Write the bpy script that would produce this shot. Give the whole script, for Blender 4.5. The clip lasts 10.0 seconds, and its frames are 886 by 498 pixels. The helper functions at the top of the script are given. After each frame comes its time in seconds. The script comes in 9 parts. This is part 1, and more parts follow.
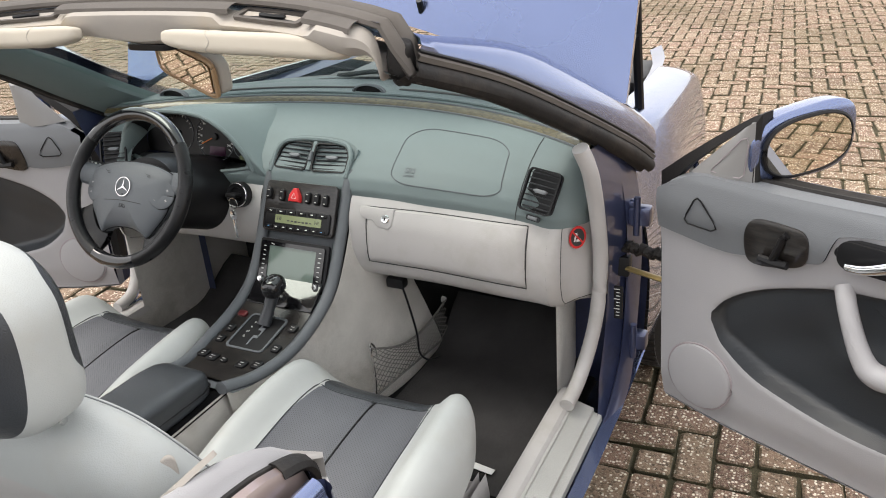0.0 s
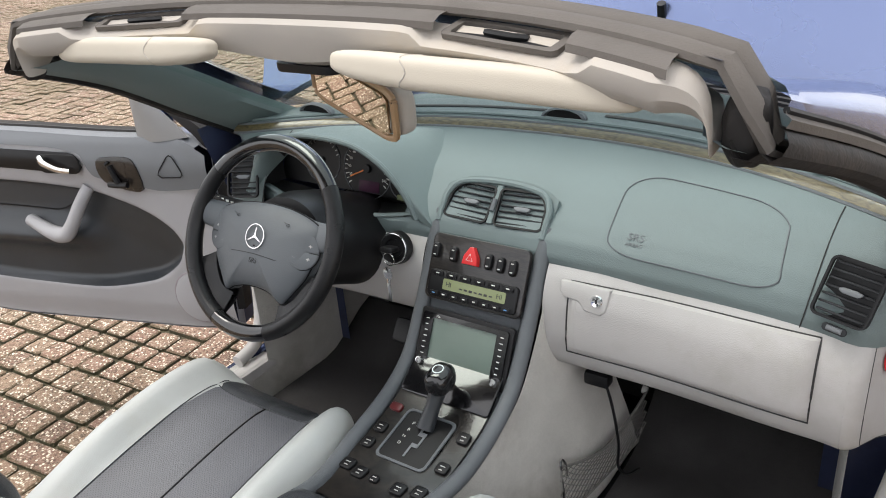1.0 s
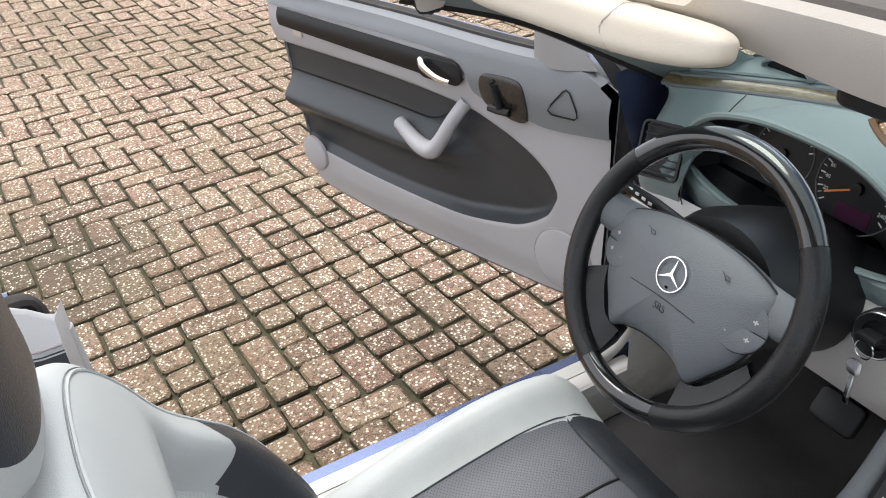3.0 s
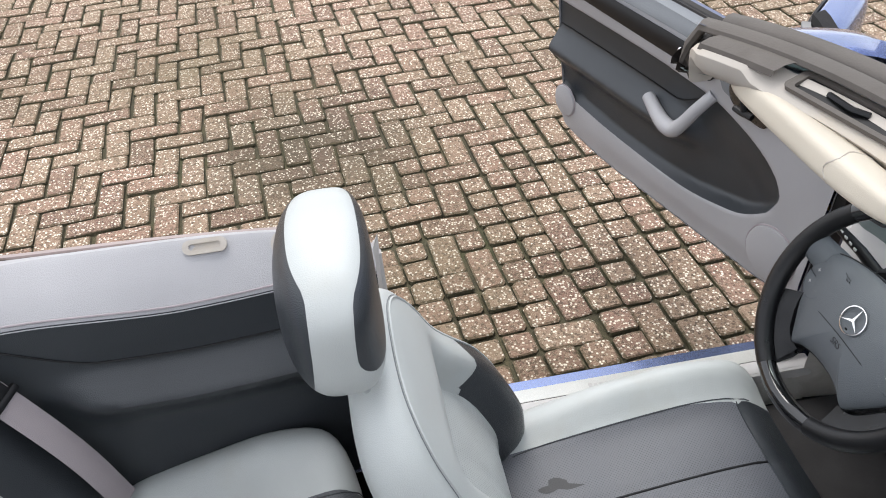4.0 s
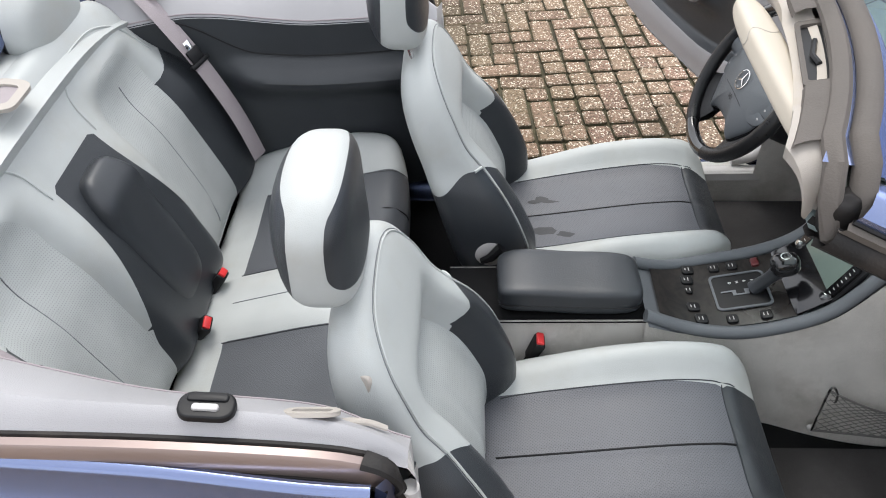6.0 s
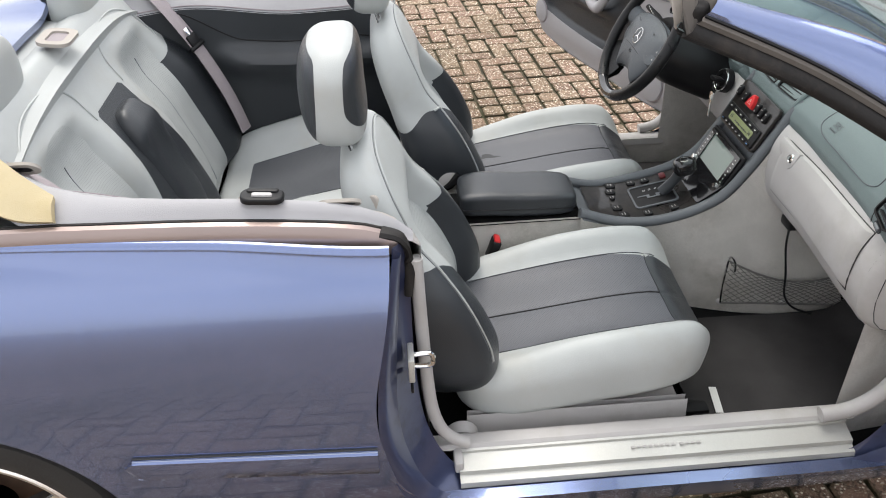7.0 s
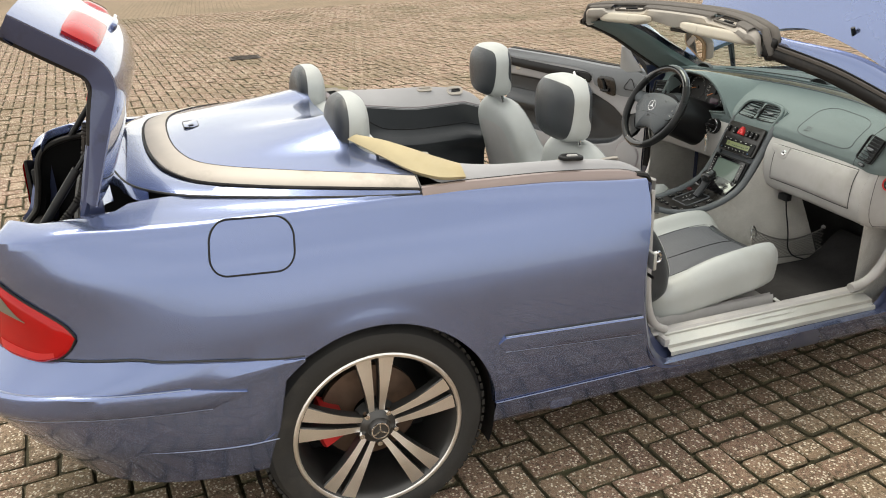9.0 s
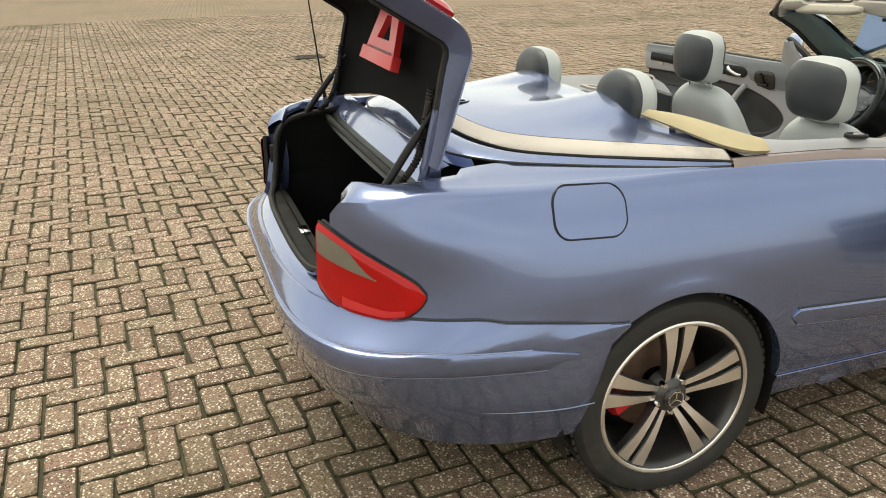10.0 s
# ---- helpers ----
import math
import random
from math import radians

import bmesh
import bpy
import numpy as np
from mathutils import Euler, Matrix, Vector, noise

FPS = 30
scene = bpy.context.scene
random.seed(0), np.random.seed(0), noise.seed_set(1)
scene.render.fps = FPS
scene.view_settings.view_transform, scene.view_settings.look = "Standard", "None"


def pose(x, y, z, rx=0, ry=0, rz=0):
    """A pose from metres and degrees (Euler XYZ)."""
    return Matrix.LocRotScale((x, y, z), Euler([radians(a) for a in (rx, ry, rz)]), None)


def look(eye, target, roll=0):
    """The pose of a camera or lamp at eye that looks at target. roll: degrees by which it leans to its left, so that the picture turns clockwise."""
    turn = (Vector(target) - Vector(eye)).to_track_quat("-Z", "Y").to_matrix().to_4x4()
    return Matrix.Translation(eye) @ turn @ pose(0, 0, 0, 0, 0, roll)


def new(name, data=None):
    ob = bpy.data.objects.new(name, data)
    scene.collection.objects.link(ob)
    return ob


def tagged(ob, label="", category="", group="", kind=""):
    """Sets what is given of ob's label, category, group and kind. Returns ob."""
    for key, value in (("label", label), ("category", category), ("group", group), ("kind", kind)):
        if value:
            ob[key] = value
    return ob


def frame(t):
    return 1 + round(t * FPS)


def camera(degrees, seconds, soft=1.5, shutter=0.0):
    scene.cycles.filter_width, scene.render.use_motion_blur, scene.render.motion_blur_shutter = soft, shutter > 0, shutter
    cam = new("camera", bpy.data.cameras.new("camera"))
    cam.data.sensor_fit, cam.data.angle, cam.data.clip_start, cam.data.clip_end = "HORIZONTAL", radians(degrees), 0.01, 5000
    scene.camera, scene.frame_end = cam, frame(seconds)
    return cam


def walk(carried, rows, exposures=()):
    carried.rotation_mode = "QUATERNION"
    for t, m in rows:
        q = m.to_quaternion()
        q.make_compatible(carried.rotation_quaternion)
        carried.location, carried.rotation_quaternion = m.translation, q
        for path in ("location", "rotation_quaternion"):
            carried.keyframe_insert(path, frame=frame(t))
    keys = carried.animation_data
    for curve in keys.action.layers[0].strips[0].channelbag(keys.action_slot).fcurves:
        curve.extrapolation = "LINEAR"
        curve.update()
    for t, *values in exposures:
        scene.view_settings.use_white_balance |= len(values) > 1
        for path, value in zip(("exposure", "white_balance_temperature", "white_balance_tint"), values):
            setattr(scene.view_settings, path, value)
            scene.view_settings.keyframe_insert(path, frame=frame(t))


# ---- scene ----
cam = camera(58.3, 10.0, soft=1.0)
PATH = [
    (0, (1.173, 0.364, 1.474), (0.32, 1.967, 0.637), -4.6),
    (0.5, (0.938, 0.556, 1.475), (-0.02, 2.109, 0.656), -4.3),
    (1, (0.739, 0.715, 1.451), (-0.326, 2.179, 0.601), -4.9),
    (1.5, (0.506, 0.818, 1.388), (-0.577, 2.239, 0.49), -4.3),
    (2, (0.36, 0.876, 1.383), (-0.729, 2.253, 0.424), -3.6),
    (2.5, (0.281, 0.942, 1.37), (-0.97, 2.107, 0.331), -4.1),
    (3, (0.258, 0.995, 1.469), (-1.247, 1.74, 0.381), -4.8),
    (3.2, (0.265, 0.991, 1.538), (-1.297, 1.581, 0.437), -4.9),
    (4.3, (0.467, 0.87, 1.815), (-1.025, 0.994, 0.489), -4.1),
    (4.5, (0.523, 0.883, 1.831), (-0.944, 0.98, 0.475), -3.4),
    (5, (0.749, 0.956, 1.833), (-0.687, 0.978, 0.441), -2.0),
    (5.5, (0.994, 1.014, 1.835), (-0.445, 0.967, 0.447), -1.9),
    (6, (1.267, 1.003, 1.818), (-0.213, 0.928, 0.475), -2.3),
    (6.2, (1.377, 0.993, 1.8), (-0.128, 0.925, 0.484), -2.4),
    (7.3, (2.027, 0.804, 1.667), (0.346, 1.006, 0.602), -1.8),
    (7.5, (2.134, 0.72, 1.665), (0.432, 0.989, 0.65), -2.1),
    (8, (2.305, 0.396, 1.647), (0.574, 0.841, 0.749), -2.5),
    (8.5, (2.514, 0.004, 1.619), (0.77, 0.57, 0.819), -2.5),
    (9, (2.643, -0.443, 1.617), (0.892, 0.173, 0.872), -1.9),
    (9.5, (2.626, -0.933, 1.577), (0.863, -0.323, 0.856), -0.9),
    (10, (2.431, -1.269, 1.551), (0.672, -0.652, 0.826), -0.9),
]
walk(cam, [(t, look(eye, target, roll)) for t, eye, target, roll in PATH], exposures=[(0, 0.55, 6800, 10), (1.5, 0.58, 6550, 10), (2.5, 0.74, 6500, 10), (4.5, 0.40, 6300, 10), (5.5, 0.52, 6350, 10), (7.5, 0.44, 6700, 10), (9, 0.34, 7150, 6), (10, 0.20, 7350, 1)])

# ---- light: a bright overcast sky with thin blue gaps ----
SUN_EL, SUN_AZ = radians(66), radians(260)
world = bpy.data.worlds.new("sky")
scene.world = world
world.use_nodes = True
wn, wl = world.node_tree.nodes, world.node_tree.links
wn.clear()
sky = wn.new("ShaderNodeTexSky")
sky.sky_type, sky.sun_disc = "NISHITA", False
sky.sun_elevation, sky.sun_rotation = SUN_EL, SUN_AZ
sky.air_density, sky.dust_density, sky.ozone_density = 1.0, 3.0, 1.0
w_co = wn.new("ShaderNodeTexCoord")
w_map = wn.new("ShaderNodeMapping")
w_map.inputs["Scale"].default_value = (1.0, 1.0, 2.2)
w_noise = wn.new("ShaderNodeTexNoise")
w_noise.inputs["Scale"].default_value, w_noise.inputs["Detail"].default_value = 2.2, 6.0
w_ramp = wn.new("ShaderNodeMapRange")
w_ramp.inputs["From Min"].default_value, w_ramp.inputs["From Max"].default_value = 0.30, 0.62
w_ramp.inputs["To Min"].default_value, w_ramp.inputs["To Max"].default_value = 0.58, 0.98
w_mix = wn.new("ShaderNodeMix")
w_mix.data_type = "RGBA"
w_mix.inputs["B"].default_value = (8.6, 8.7, 9.0, 1)
w_bg, w_out = wn.new("ShaderNodeBackground"), wn.new("ShaderNodeOutputWorld")
w_bg.inputs["Strength"].default_value = 0.15
wl.new(w_co.outputs["Generated"], w_map.inputs["Vector"])
wl.new(w_map.outputs["Vector"], w_noise.inputs["Vector"])
wl.new(w_noise.outputs["Fac"], w_ramp.inputs["Value"])
wl.new(w_ramp.outputs["Result"], w_mix.inputs["Factor"])
wl.new(sky.outputs["Color"], w_mix.inputs["A"])
wl.new(w_mix.outputs["Result"], w_bg.inputs["Color"])
wl.new(w_bg.outputs["Background"], w_out.inputs["Surface"])
sun = new("sun", bpy.data.lights.new("sun", "SUN"))
sun.data.energy, sun.data.angle, sun.data.color = 1.45, radians(30), (1.0, 0.96, 0.9)
sun_dir = Vector((math.sin(SUN_AZ) * math.cos(SUN_EL), math.cos(SUN_AZ) * math.cos(SUN_EL), math.sin(SUN_EL)))
sun.matrix_world = look(sun_dir * 30, (0, 0, 0))

# ---- materials ----
def node(nt, kind, **inputs):
    n = nt.nodes.new(kind)
    for k, v in inputs.items():
        n.inputs[k.replace("_", " ")].default_value = v
    return n


def material(name, base, rough=0.5, metal=0.0, vary=0.12, scale=6.0, grain=0.0, grain_scale=300.0, bump=0.0, bump_scale=200.0,
             cells=False, coat=0.0, stain=None, stain_amount=0.0, stain_scale=3.0, sheen=0.0, spec=0.5):
    """A surface with a slow drift of tone, fine grain, relief and, where given, stains of another colour."""
    m = bpy.data.materials.new(name)
    m.use_nodes = True
    nt = m.node_tree
    b = nt.nodes["Principled BSDF"]
    b.inputs["Roughness"].default_value, b.inputs["Metallic"].default_value = rough, metal
    b.inputs["Coat Weight"].default_value, b.inputs["Coat Roughness"].default_value = coat, 0.03
    b.inputs["Sheen Weight"].default_value = sheen
    b.inputs["Specular IOR Level"].default_value = spec
    co = node(nt, "ShaderNodeTexCoord").outputs["Object"]
    big = node(nt, "ShaderNodeTexNoise", Scale=scale, Detail=5.0)
    nt.links.new(co, big.inputs["Vector"])
    drift = node(nt, "ShaderNodeMapRange", From_Min=0.3, From_Max=0.7, To_Min=1 - vary, To_Max=1 + vary)
    nt.links.new(big.outputs["Fac"], drift.inputs["Value"])
    tone = drift.outputs["Result"]
    if grain:
        fine = node(nt, "ShaderNodeTexNoise", Scale=grain_scale, Detail=3.0)
        nt.links.new(co, fine.inputs["Vector"])
        gr = node(nt, "ShaderNodeMapRange", From_Min=0.3, From_Max=0.7, To_Min=1 - grain, To_Max=1 + grain)
        nt.links.new(fine.outputs["Fac"], gr.inputs["Value"])
        mul = nt.nodes.new("ShaderNodeMath")
        mul.operation = "MULTIPLY"
        nt.links.new(tone, mul.inputs[0])
        nt.links.new(gr.outputs["Result"], mul.inputs[1])
        tone = mul.outputs[0]
    colour = nt.nodes.new("ShaderNodeVectorMath")
    colour.operation = "SCALE"
    colour.inputs[0].default_value = base
    nt.links.new(tone, colour.inputs["Scale"])
    last = colour.outputs["Vector"]
    if stain:
        sn = node(nt, "ShaderNodeTexNoise", Scale=stain_scale, Detail=7.0, Roughness=0.65)
        nt.links.new(co, sn.inputs["Vector"])
        sr = node(nt, "ShaderNodeMapRange", From_Min=0.52, From_Max=0.72, To_Min=0.0, To_Max=stain_amount)
        nt.links.new(sn.outputs["Fac"], sr.inputs["Value"])
        mx = nt.nodes.new("ShaderNodeMix")
        mx.data_type = "RGBA"
        mx.inputs["B"].default_value = (*stain, 1)
        nt.links.new(sr.outputs["Result"], mx.inputs["Factor"])
        nt.links.new(last, mx.inputs["A"])
        last = mx.outputs["Result"]
    nt.links.new(last, b.inputs["Base Color"])
    rv = node(nt, "ShaderNodeMapRange", From_Min=0.3, From_Max=0.7, To_Min=max(0.02, rough * 0.88), To_Max=min(1, rough * 1.12))
    nt.links.new(big.outputs["Fac"], rv.inputs["Value"])
    nt.links.new(rv.outputs["Result"], b.inputs["Roughness"])
    if bump:
        if cells:
            bn = node(nt, "ShaderNodeTexVoronoi", Scale=bump_scale)
            out = bn.outputs["Distance"]
        else:
            bn = node(nt, "ShaderNodeTexNoise", Scale=bump_scale, Detail=4.0)
            out = bn.outputs["Fac"]
        nt.links.new(co, bn.inputs["Vector"])
        bp = node(nt, "ShaderNodeBump", Strength=bump, Distance=0.002)
        nt.links.new(out, bp.inputs["Height"])
        nt.links.new(bp.outputs["Normal"], b.inputs["Normal"])
    return m


def perforated(name, base, pitch=0.0048, upright=False, deep=0.55):
    """Leather with rows of small punched holes."""
    m = material(name, base, 0.48, vary=0.1, scale=9, bump=0.25, bump_scale=420, cells=True)
    nt = m.node_tree
    b = nt.nodes["Principled BSDF"]
    old = b.inputs["Base Color"].links[0].from_socket
    co = node(nt, "ShaderNodeTexCoord").outputs["Object"]
    rot = node(nt, "ShaderNodeMapping", Rotation=(1.5708 if upright else 0.0, 0.0, 0.0 if upright else 0.785), Scale=(1 / pitch, 1 / pitch, 1 / pitch))
    nt.links.new(co, rot.inputs["Vector"])
    fr = nt.nodes.new("ShaderNodeVectorMath")
    fr.operation = "FRACTION"
    nt.links.new(rot.outputs["Vector"], fr.inputs[0])
    flat = nt.nodes.new("ShaderNodeVectorMath")
    flat.operation = "MULTIPLY"
    flat.inputs[1].default_value = (1, 1, 0)
    nt.links.new(fr.outputs["Vector"], flat.inputs[0])
    ds = nt.nodes.new("ShaderNodeVectorMath")
    ds.operation = "DISTANCE"
    ds.inputs[1].default_value = (0.5, 0.5, 0)
    nt.links.new(flat.outputs["Vector"], ds.inputs[0])
    hole = node(nt, "ShaderNodeMapRange", From_Min=0.17, From_Max=0.25, To_Min=deep, To_Max=0.0)
    nt.links.new(ds.outputs["Value"], hole.inputs["Value"])
    mx = nt.nodes.new("ShaderNodeMix")
    mx.data_type = "RGBA"
    mx.inputs["B"].default_value = (0.004, 0.004, 0.005, 1)
    nt.links.new(hole.outputs["Result"], mx.inputs["Factor"])
    nt.links.new(old, mx.inputs["A"])
    nt.links.new(mx.outputs["Result"], b.inputs["Base Color"])
    return m


def glass(name, tint=(0.9, 0.96, 0.94), rough=0.0):
    m = bpy.data.materials.new(name)
    m.use_nodes = True
    nt = m.node_tree
    nt.nodes.clear()
    out = nt.nodes.new("ShaderNodeOutputMaterial")
    tr = node(nt, "ShaderNodeBsdfTransparent", Color=(*tint, 1))
    gl = node(nt, "ShaderNodeBsdfGlossy", Color=(1, 1, 1, 1), Roughness=rough)
    lw = node(nt, "ShaderNodeLayerWeight", Blend=0.5)
    pw = nt.nodes.new("ShaderNodeMath")
    pw.operation = "POWER"
    pw.inputs[1].default_value = 4.0
    nt.links.new(lw.outputs["Facing"], pw.inputs[0])
    fr = node(nt, "ShaderNodeMapRange", To_Min=0.02, To_Max=0.40)
    nt.links.new(pw.outputs[0], fr.inputs["Value"])
    mx = nt.nodes.new("ShaderNodeMixShader")
    nt.links.new(fr.outputs["Result"], mx.inputs[0])
    nt.links.new(tr.outputs[0], mx.inputs[1])
    nt.links.new(gl.outputs[0], mx.inputs[2])
    nt.links.new(mx.outputs[0], out.inputs[0])
    return m


def lens(name, base, rough=0.12):
    m = material(name, base, rough + 0.1, vary=0.05, scale=20, coat=0.2, spec=0.3)
    return m


def wood(name, base, dark):
    m = material(name, base, 0.30, vary=0.15, scale=4, coat=0.35)
    nt = m.node_tree
    b = nt.nodes["Principled BSDF"]
    co = node(nt, "ShaderNodeTexCoord").outputs["Object"]
    mp = node(nt, "ShaderNodeMapping", Scale=(9, 9, 60))
    n = node(nt, "ShaderNodeTexNoise", Scale=3.0, Detail=8.0, Distortion=2.0)
    nt.links.new(co, mp.inputs["Vector"])
    nt.links.new(mp.outputs["Vector"], n.inputs["Vector"])
    r = node(nt, "ShaderNodeMapRange", From_Min=0.35, From_Max=0.65)
    nt.links.new(n.outputs["Fac"], r.inputs["Value"])
    mx = nt.nodes.new("ShaderNodeMix")
    mx.data_type = "RGBA"
    mx.inputs["A"].default_value, mx.inputs["B"].default_value = (*base, 1), (*dark, 1)
    nt.links.new(r.outputs["Result"], mx.inputs["Factor"])
    nt.links.new(mx.outputs["Result"], b.inputs["Base Color"])
    return m


PAINT = material("blue_metallic_paint", (0.168, 0.212, 0.372), 0.25, metal=0.80, vary=0.04, scale=2.0, grain=0.10, grain_scale=2400, coat=1.0)
# paler copy of the body blue: painted highlights on strip edges and creases
PAINT_HIGHLIGHT = material("pale_blue_edge_highlight", (0.30, 0.34, 0.47), 0.35, metal=0.7, vary=0.05, scale=3)
# the body blue darkened: shade of jambs, edges, gutters and flange is in its colour
PAINT_SHADED = material("blue_paint_darkened_for_jamb_shade", (0.060, 0.074, 0.150), 0.32, metal=0.55, vary=0.08, scale=4.0, coat=0.8, stain=(0.03, 0.03, 0.035), stain_amount=0.5, stain_scale=14)
LEATHER = material("light_grey_leather", (0.44, 0.46, 0.45), 0.44, vary=0.06, scale=7, bump=0.16, bump_scale=620, cells=True, stain=(0.40, 0.39, 0.35), stain_amount=0.5, stain_scale=6)
LEATHER_DK = material("charcoal_leather", (0.032, 0.036, 0.041), 0.34, spec=0.5, vary=0.12, scale=8, bump=0.20, bump_scale=560, cells=True)
PERF_DK = perforated("charcoal_perforated_leather", (0.082, 0.088, 0.098))
PERF_MID = perforated("mid_grey_perforated_leather", (0.108, 0.112, 0.125))
DAMP = perforated("damp_perforated_leather", (0.012, 0.013, 0.016))
PERF_LT = perforated("light_perforated_leather", (0.44, 0.46, 0.45), 0.0048, True, 0.28)
DASH = material("grey_green_dash_plastic", (0.150, 0.190, 0.192), 0.55, vary=0.06, scale=5, bump=0.3, bump_scale=700, cells=True)
TRIM_DK = material("slate_plastic", (0.105, 0.115, 0.125), 0.5, vary=0.08, scale=6, bump=0.25, bump_scale=700, cells=True)
TRIM_MID = material("mid_grey_plastic", (0.165, 0.175, 0.187), 0.5, vary=0.06, scale=5, bump=0.2, bump_scale=600, cells=True)
SAIL_M = material("warm_grey_plastic", (0.25, 0.245, 0.24), 0.5, vary=0.06, scale=5, bump=0.2, bump_scale=600, cells=True)
TRIM_LT = material("light_grey_plastic", (0.46, 0.445, 0.435), 0.5, vary=0.06, scale=5, bump=0.2, bump_scale=600, cells=True, stain=(0.33, 0.31, 0.27), stain_amount=0.4, stain_scale=8)
SIDE_LT = material("lilac_grey_vinyl", (0.36, 0.355, 0.365), 0.5, vary=0.06, scale=5, bump=0.2, bump_scale=600, cells=True)
HEAD_LT = material("worn_cream_headliner", (0.42, 0.385, 0.345), 0.75, vary=0.08, scale=5, bump=0.3, bump_scale=900, stain=(0.42, 0.34, 0.22), stain_amount=0.5, stain_scale=5)
AMBER = material("amber_brown_plastic", (0.34, 0.215, 0.115), 0.45, vary=0.15, scale=9)
VISOR_M = material("cream_visor_vinyl", (0.52, 0.47, 0.39), 0.6, vary=0.05, scale=6, bump=0.2, bump_scale=700)
CARPET = material("stone_grey_carpet", (0.52, 0.50, 0.465), 0.95, vary=0.14, scale=9, grain=0.3, grain_scale=900, bump=0.8, bump_scale=700, stain=(0.22, 0.19, 0.15), stain_amount=0.6, stain_scale=5, sheen=0.3)
# boot felt; on the cabin floor and tunnel end it paints the seat gap's shade
FELT_AND_GAP = material("black_boot_felt_and_seat_gap_shade", (0.010, 0.010, 0.0105), 0.95, spec=0.1, vary=0.25, scale=9, grain=0.3, grain_scale=800, bump=0.6, bump_scale=600)
CARPET_DK = material("black_floor_carpet", (0.044, 0.042, 0.042), 0.95, spec=0.15, vary=0.25, scale=9, grain=0.35, grain_scale=800, bump=0.8, bump_scale=600)
SLAT = material("matt_black_slat", (0.034, 0.036, 0.039), 0.55, spec=0.25, vary=0.1, scale=9)
BLACK = material("black_plastic", (0.008, 0.008, 0.009), 0.42, spec=0.3, vary=0.1, scale=9)
RIM_LEATHER = material("polished_black_leather", (0.007, 0.007, 0.008), 0.30, spec=0.35, vary=0.15, scale=30, bump=0.2, bump_scale=500, cells=True)
BLACK_GLOSS = material("black_lacquer", (0.006, 0.006, 0.007), 0.14, vary=0.1, scale=9, coat=0.6)
RUBBER = material("weathered_black_rubber", (0.015, 0.0135, 0.013), 0.60, spec=0.3, vary=0.25, scale=14, bump=0.3, bump_scale=220, stain=(0.070, 0.056, 0.046), stain_amount=0.5, stain_scale=9)
PAD = material("brown_grey_seal_foam", (0.100, 0.088, 0.078), 0.75, vary=0.15, scale=7, bump=0.3, bump_scale=400, stain=(0.05, 0.042, 0.035), stain_amount=0.5, stain_scale=6)
TYRE = material("tyre_rubber", (0.022, 0.021, 0.020), 0.72, vary=0.2, scale=10, grain=0.2, grain_scale=400, stain=(0.07, 0.06, 0.05), stain_amount=0.4, stain_scale=8)
ALLOY = material("machined_alloy", (0.86, 0.83, 0.79), 0.40, metal=1.0, vary=0.06, scale=12, grain=0.06, grain_scale=600)
ALLOY_DK = material("dark_grey_alloy", (0.085, 0.082, 0.080), 0.35, metal=0.7, vary=0.1, scale=12)
CHROME = material("chrome", (0.75, 0.75, 0.75), 0.12, metal=1.0, vary=0.03)
STEEL = material("brushed_sill_steel", (0.56, 0.56, 0.53), 0.52, metal=0.6, vary=0.08, scale=5, grain=0.1, grain_scale=500)
IRON = material("rusty_cast_iron", (0.045, 0.035, 0.028), 0.7, metal=0.4, vary=0.3, scale=12)
RUST = material("rusty_disc_steel", (0.16, 0.10, 0.07), 0.6, metal=0.5, vary=0.3, scale=20)
WOOD = wood("dark_burr_walnut", (0.026, 0.022, 0.019), (0.010, 0.009, 0.009))
WOOD_STRIP = wood("olive_burr_walnut", (0.135, 0.108, 0.050), (0.055, 0.042, 0.020))
RED = material("red_plastic", (0.62, 0.028, 0.030), 0.35, vary=0.08, scale=20)
RED_LENS = material("red_lens", (0.42, 0.0035, 0.005), 0.07, vary=0.08, scale=14, spec=0.4)
SMOKE_LENS = lens("smoked_clear_lens", (0.19, 0.17, 0.135), 0.05)
CLEAR_LENS = lens("clear_ribbed_lens", (0.62, 0.58, 0.50), 0.06)
BELT = material("mauve_grey_webbing", (0.34, 0.30, 0.31), 0.8, vary=0.06, scale=8, grain=0.12, grain_scale=1200, bump=0.4, bump_scale=900)
YELLOW = material("yellowed_lining_cloth", (0.50, 0.42, 0.26), 0.9, vary=0.08, scale=9, bump=0.4, bump_scale=500, stain=(0.40, 0.30, 0.14), stain_amount=0.4, stain_scale=7)
STRIP = material("aged_copper_grey_moulding", (0.30, 0.235, 0.215), 0.30, metal=0.55, vary=0.12, scale=3, coat=0.4)
STRIP_LT = material("weathered_tan_rubber", (0.54, 0.48, 0.42), 0.50, vary=0.14, scale=4, stain=(0.20, 0.17, 0.14), stain_amount=0.6, stain_scale=5)
SCREEN = material("dark_green_grey_screen", (0.150, 0.195, 0.170), 0.10, vary=0.04, scale=6, coat=0.5)
LCD = material("olive_lcd", (0.22, 0.25, 0.13), 0.25, vary=0.03, scale=9)
INK = material("white_print", (0.72, 0.72, 0.70), 0.5, vary=0.02)
INK_DK = material("dark_print", (0.03, 0.03, 0.03), 0.5, vary=0.02)
ORANGE = material("orange_needle", (0.75, 0.22, 0.04), 0.5, vary=0.02)
GLASS = glass("windscreen_glass", (0.80, 0.90, 0.87))
MIRROR = bpy.data.materials.new("mirror_silver")
MIRROR.use_nodes = True
MIRROR.node_tree.nodes["Principled BSDF"].inputs["Metallic"].default_value = 1.0
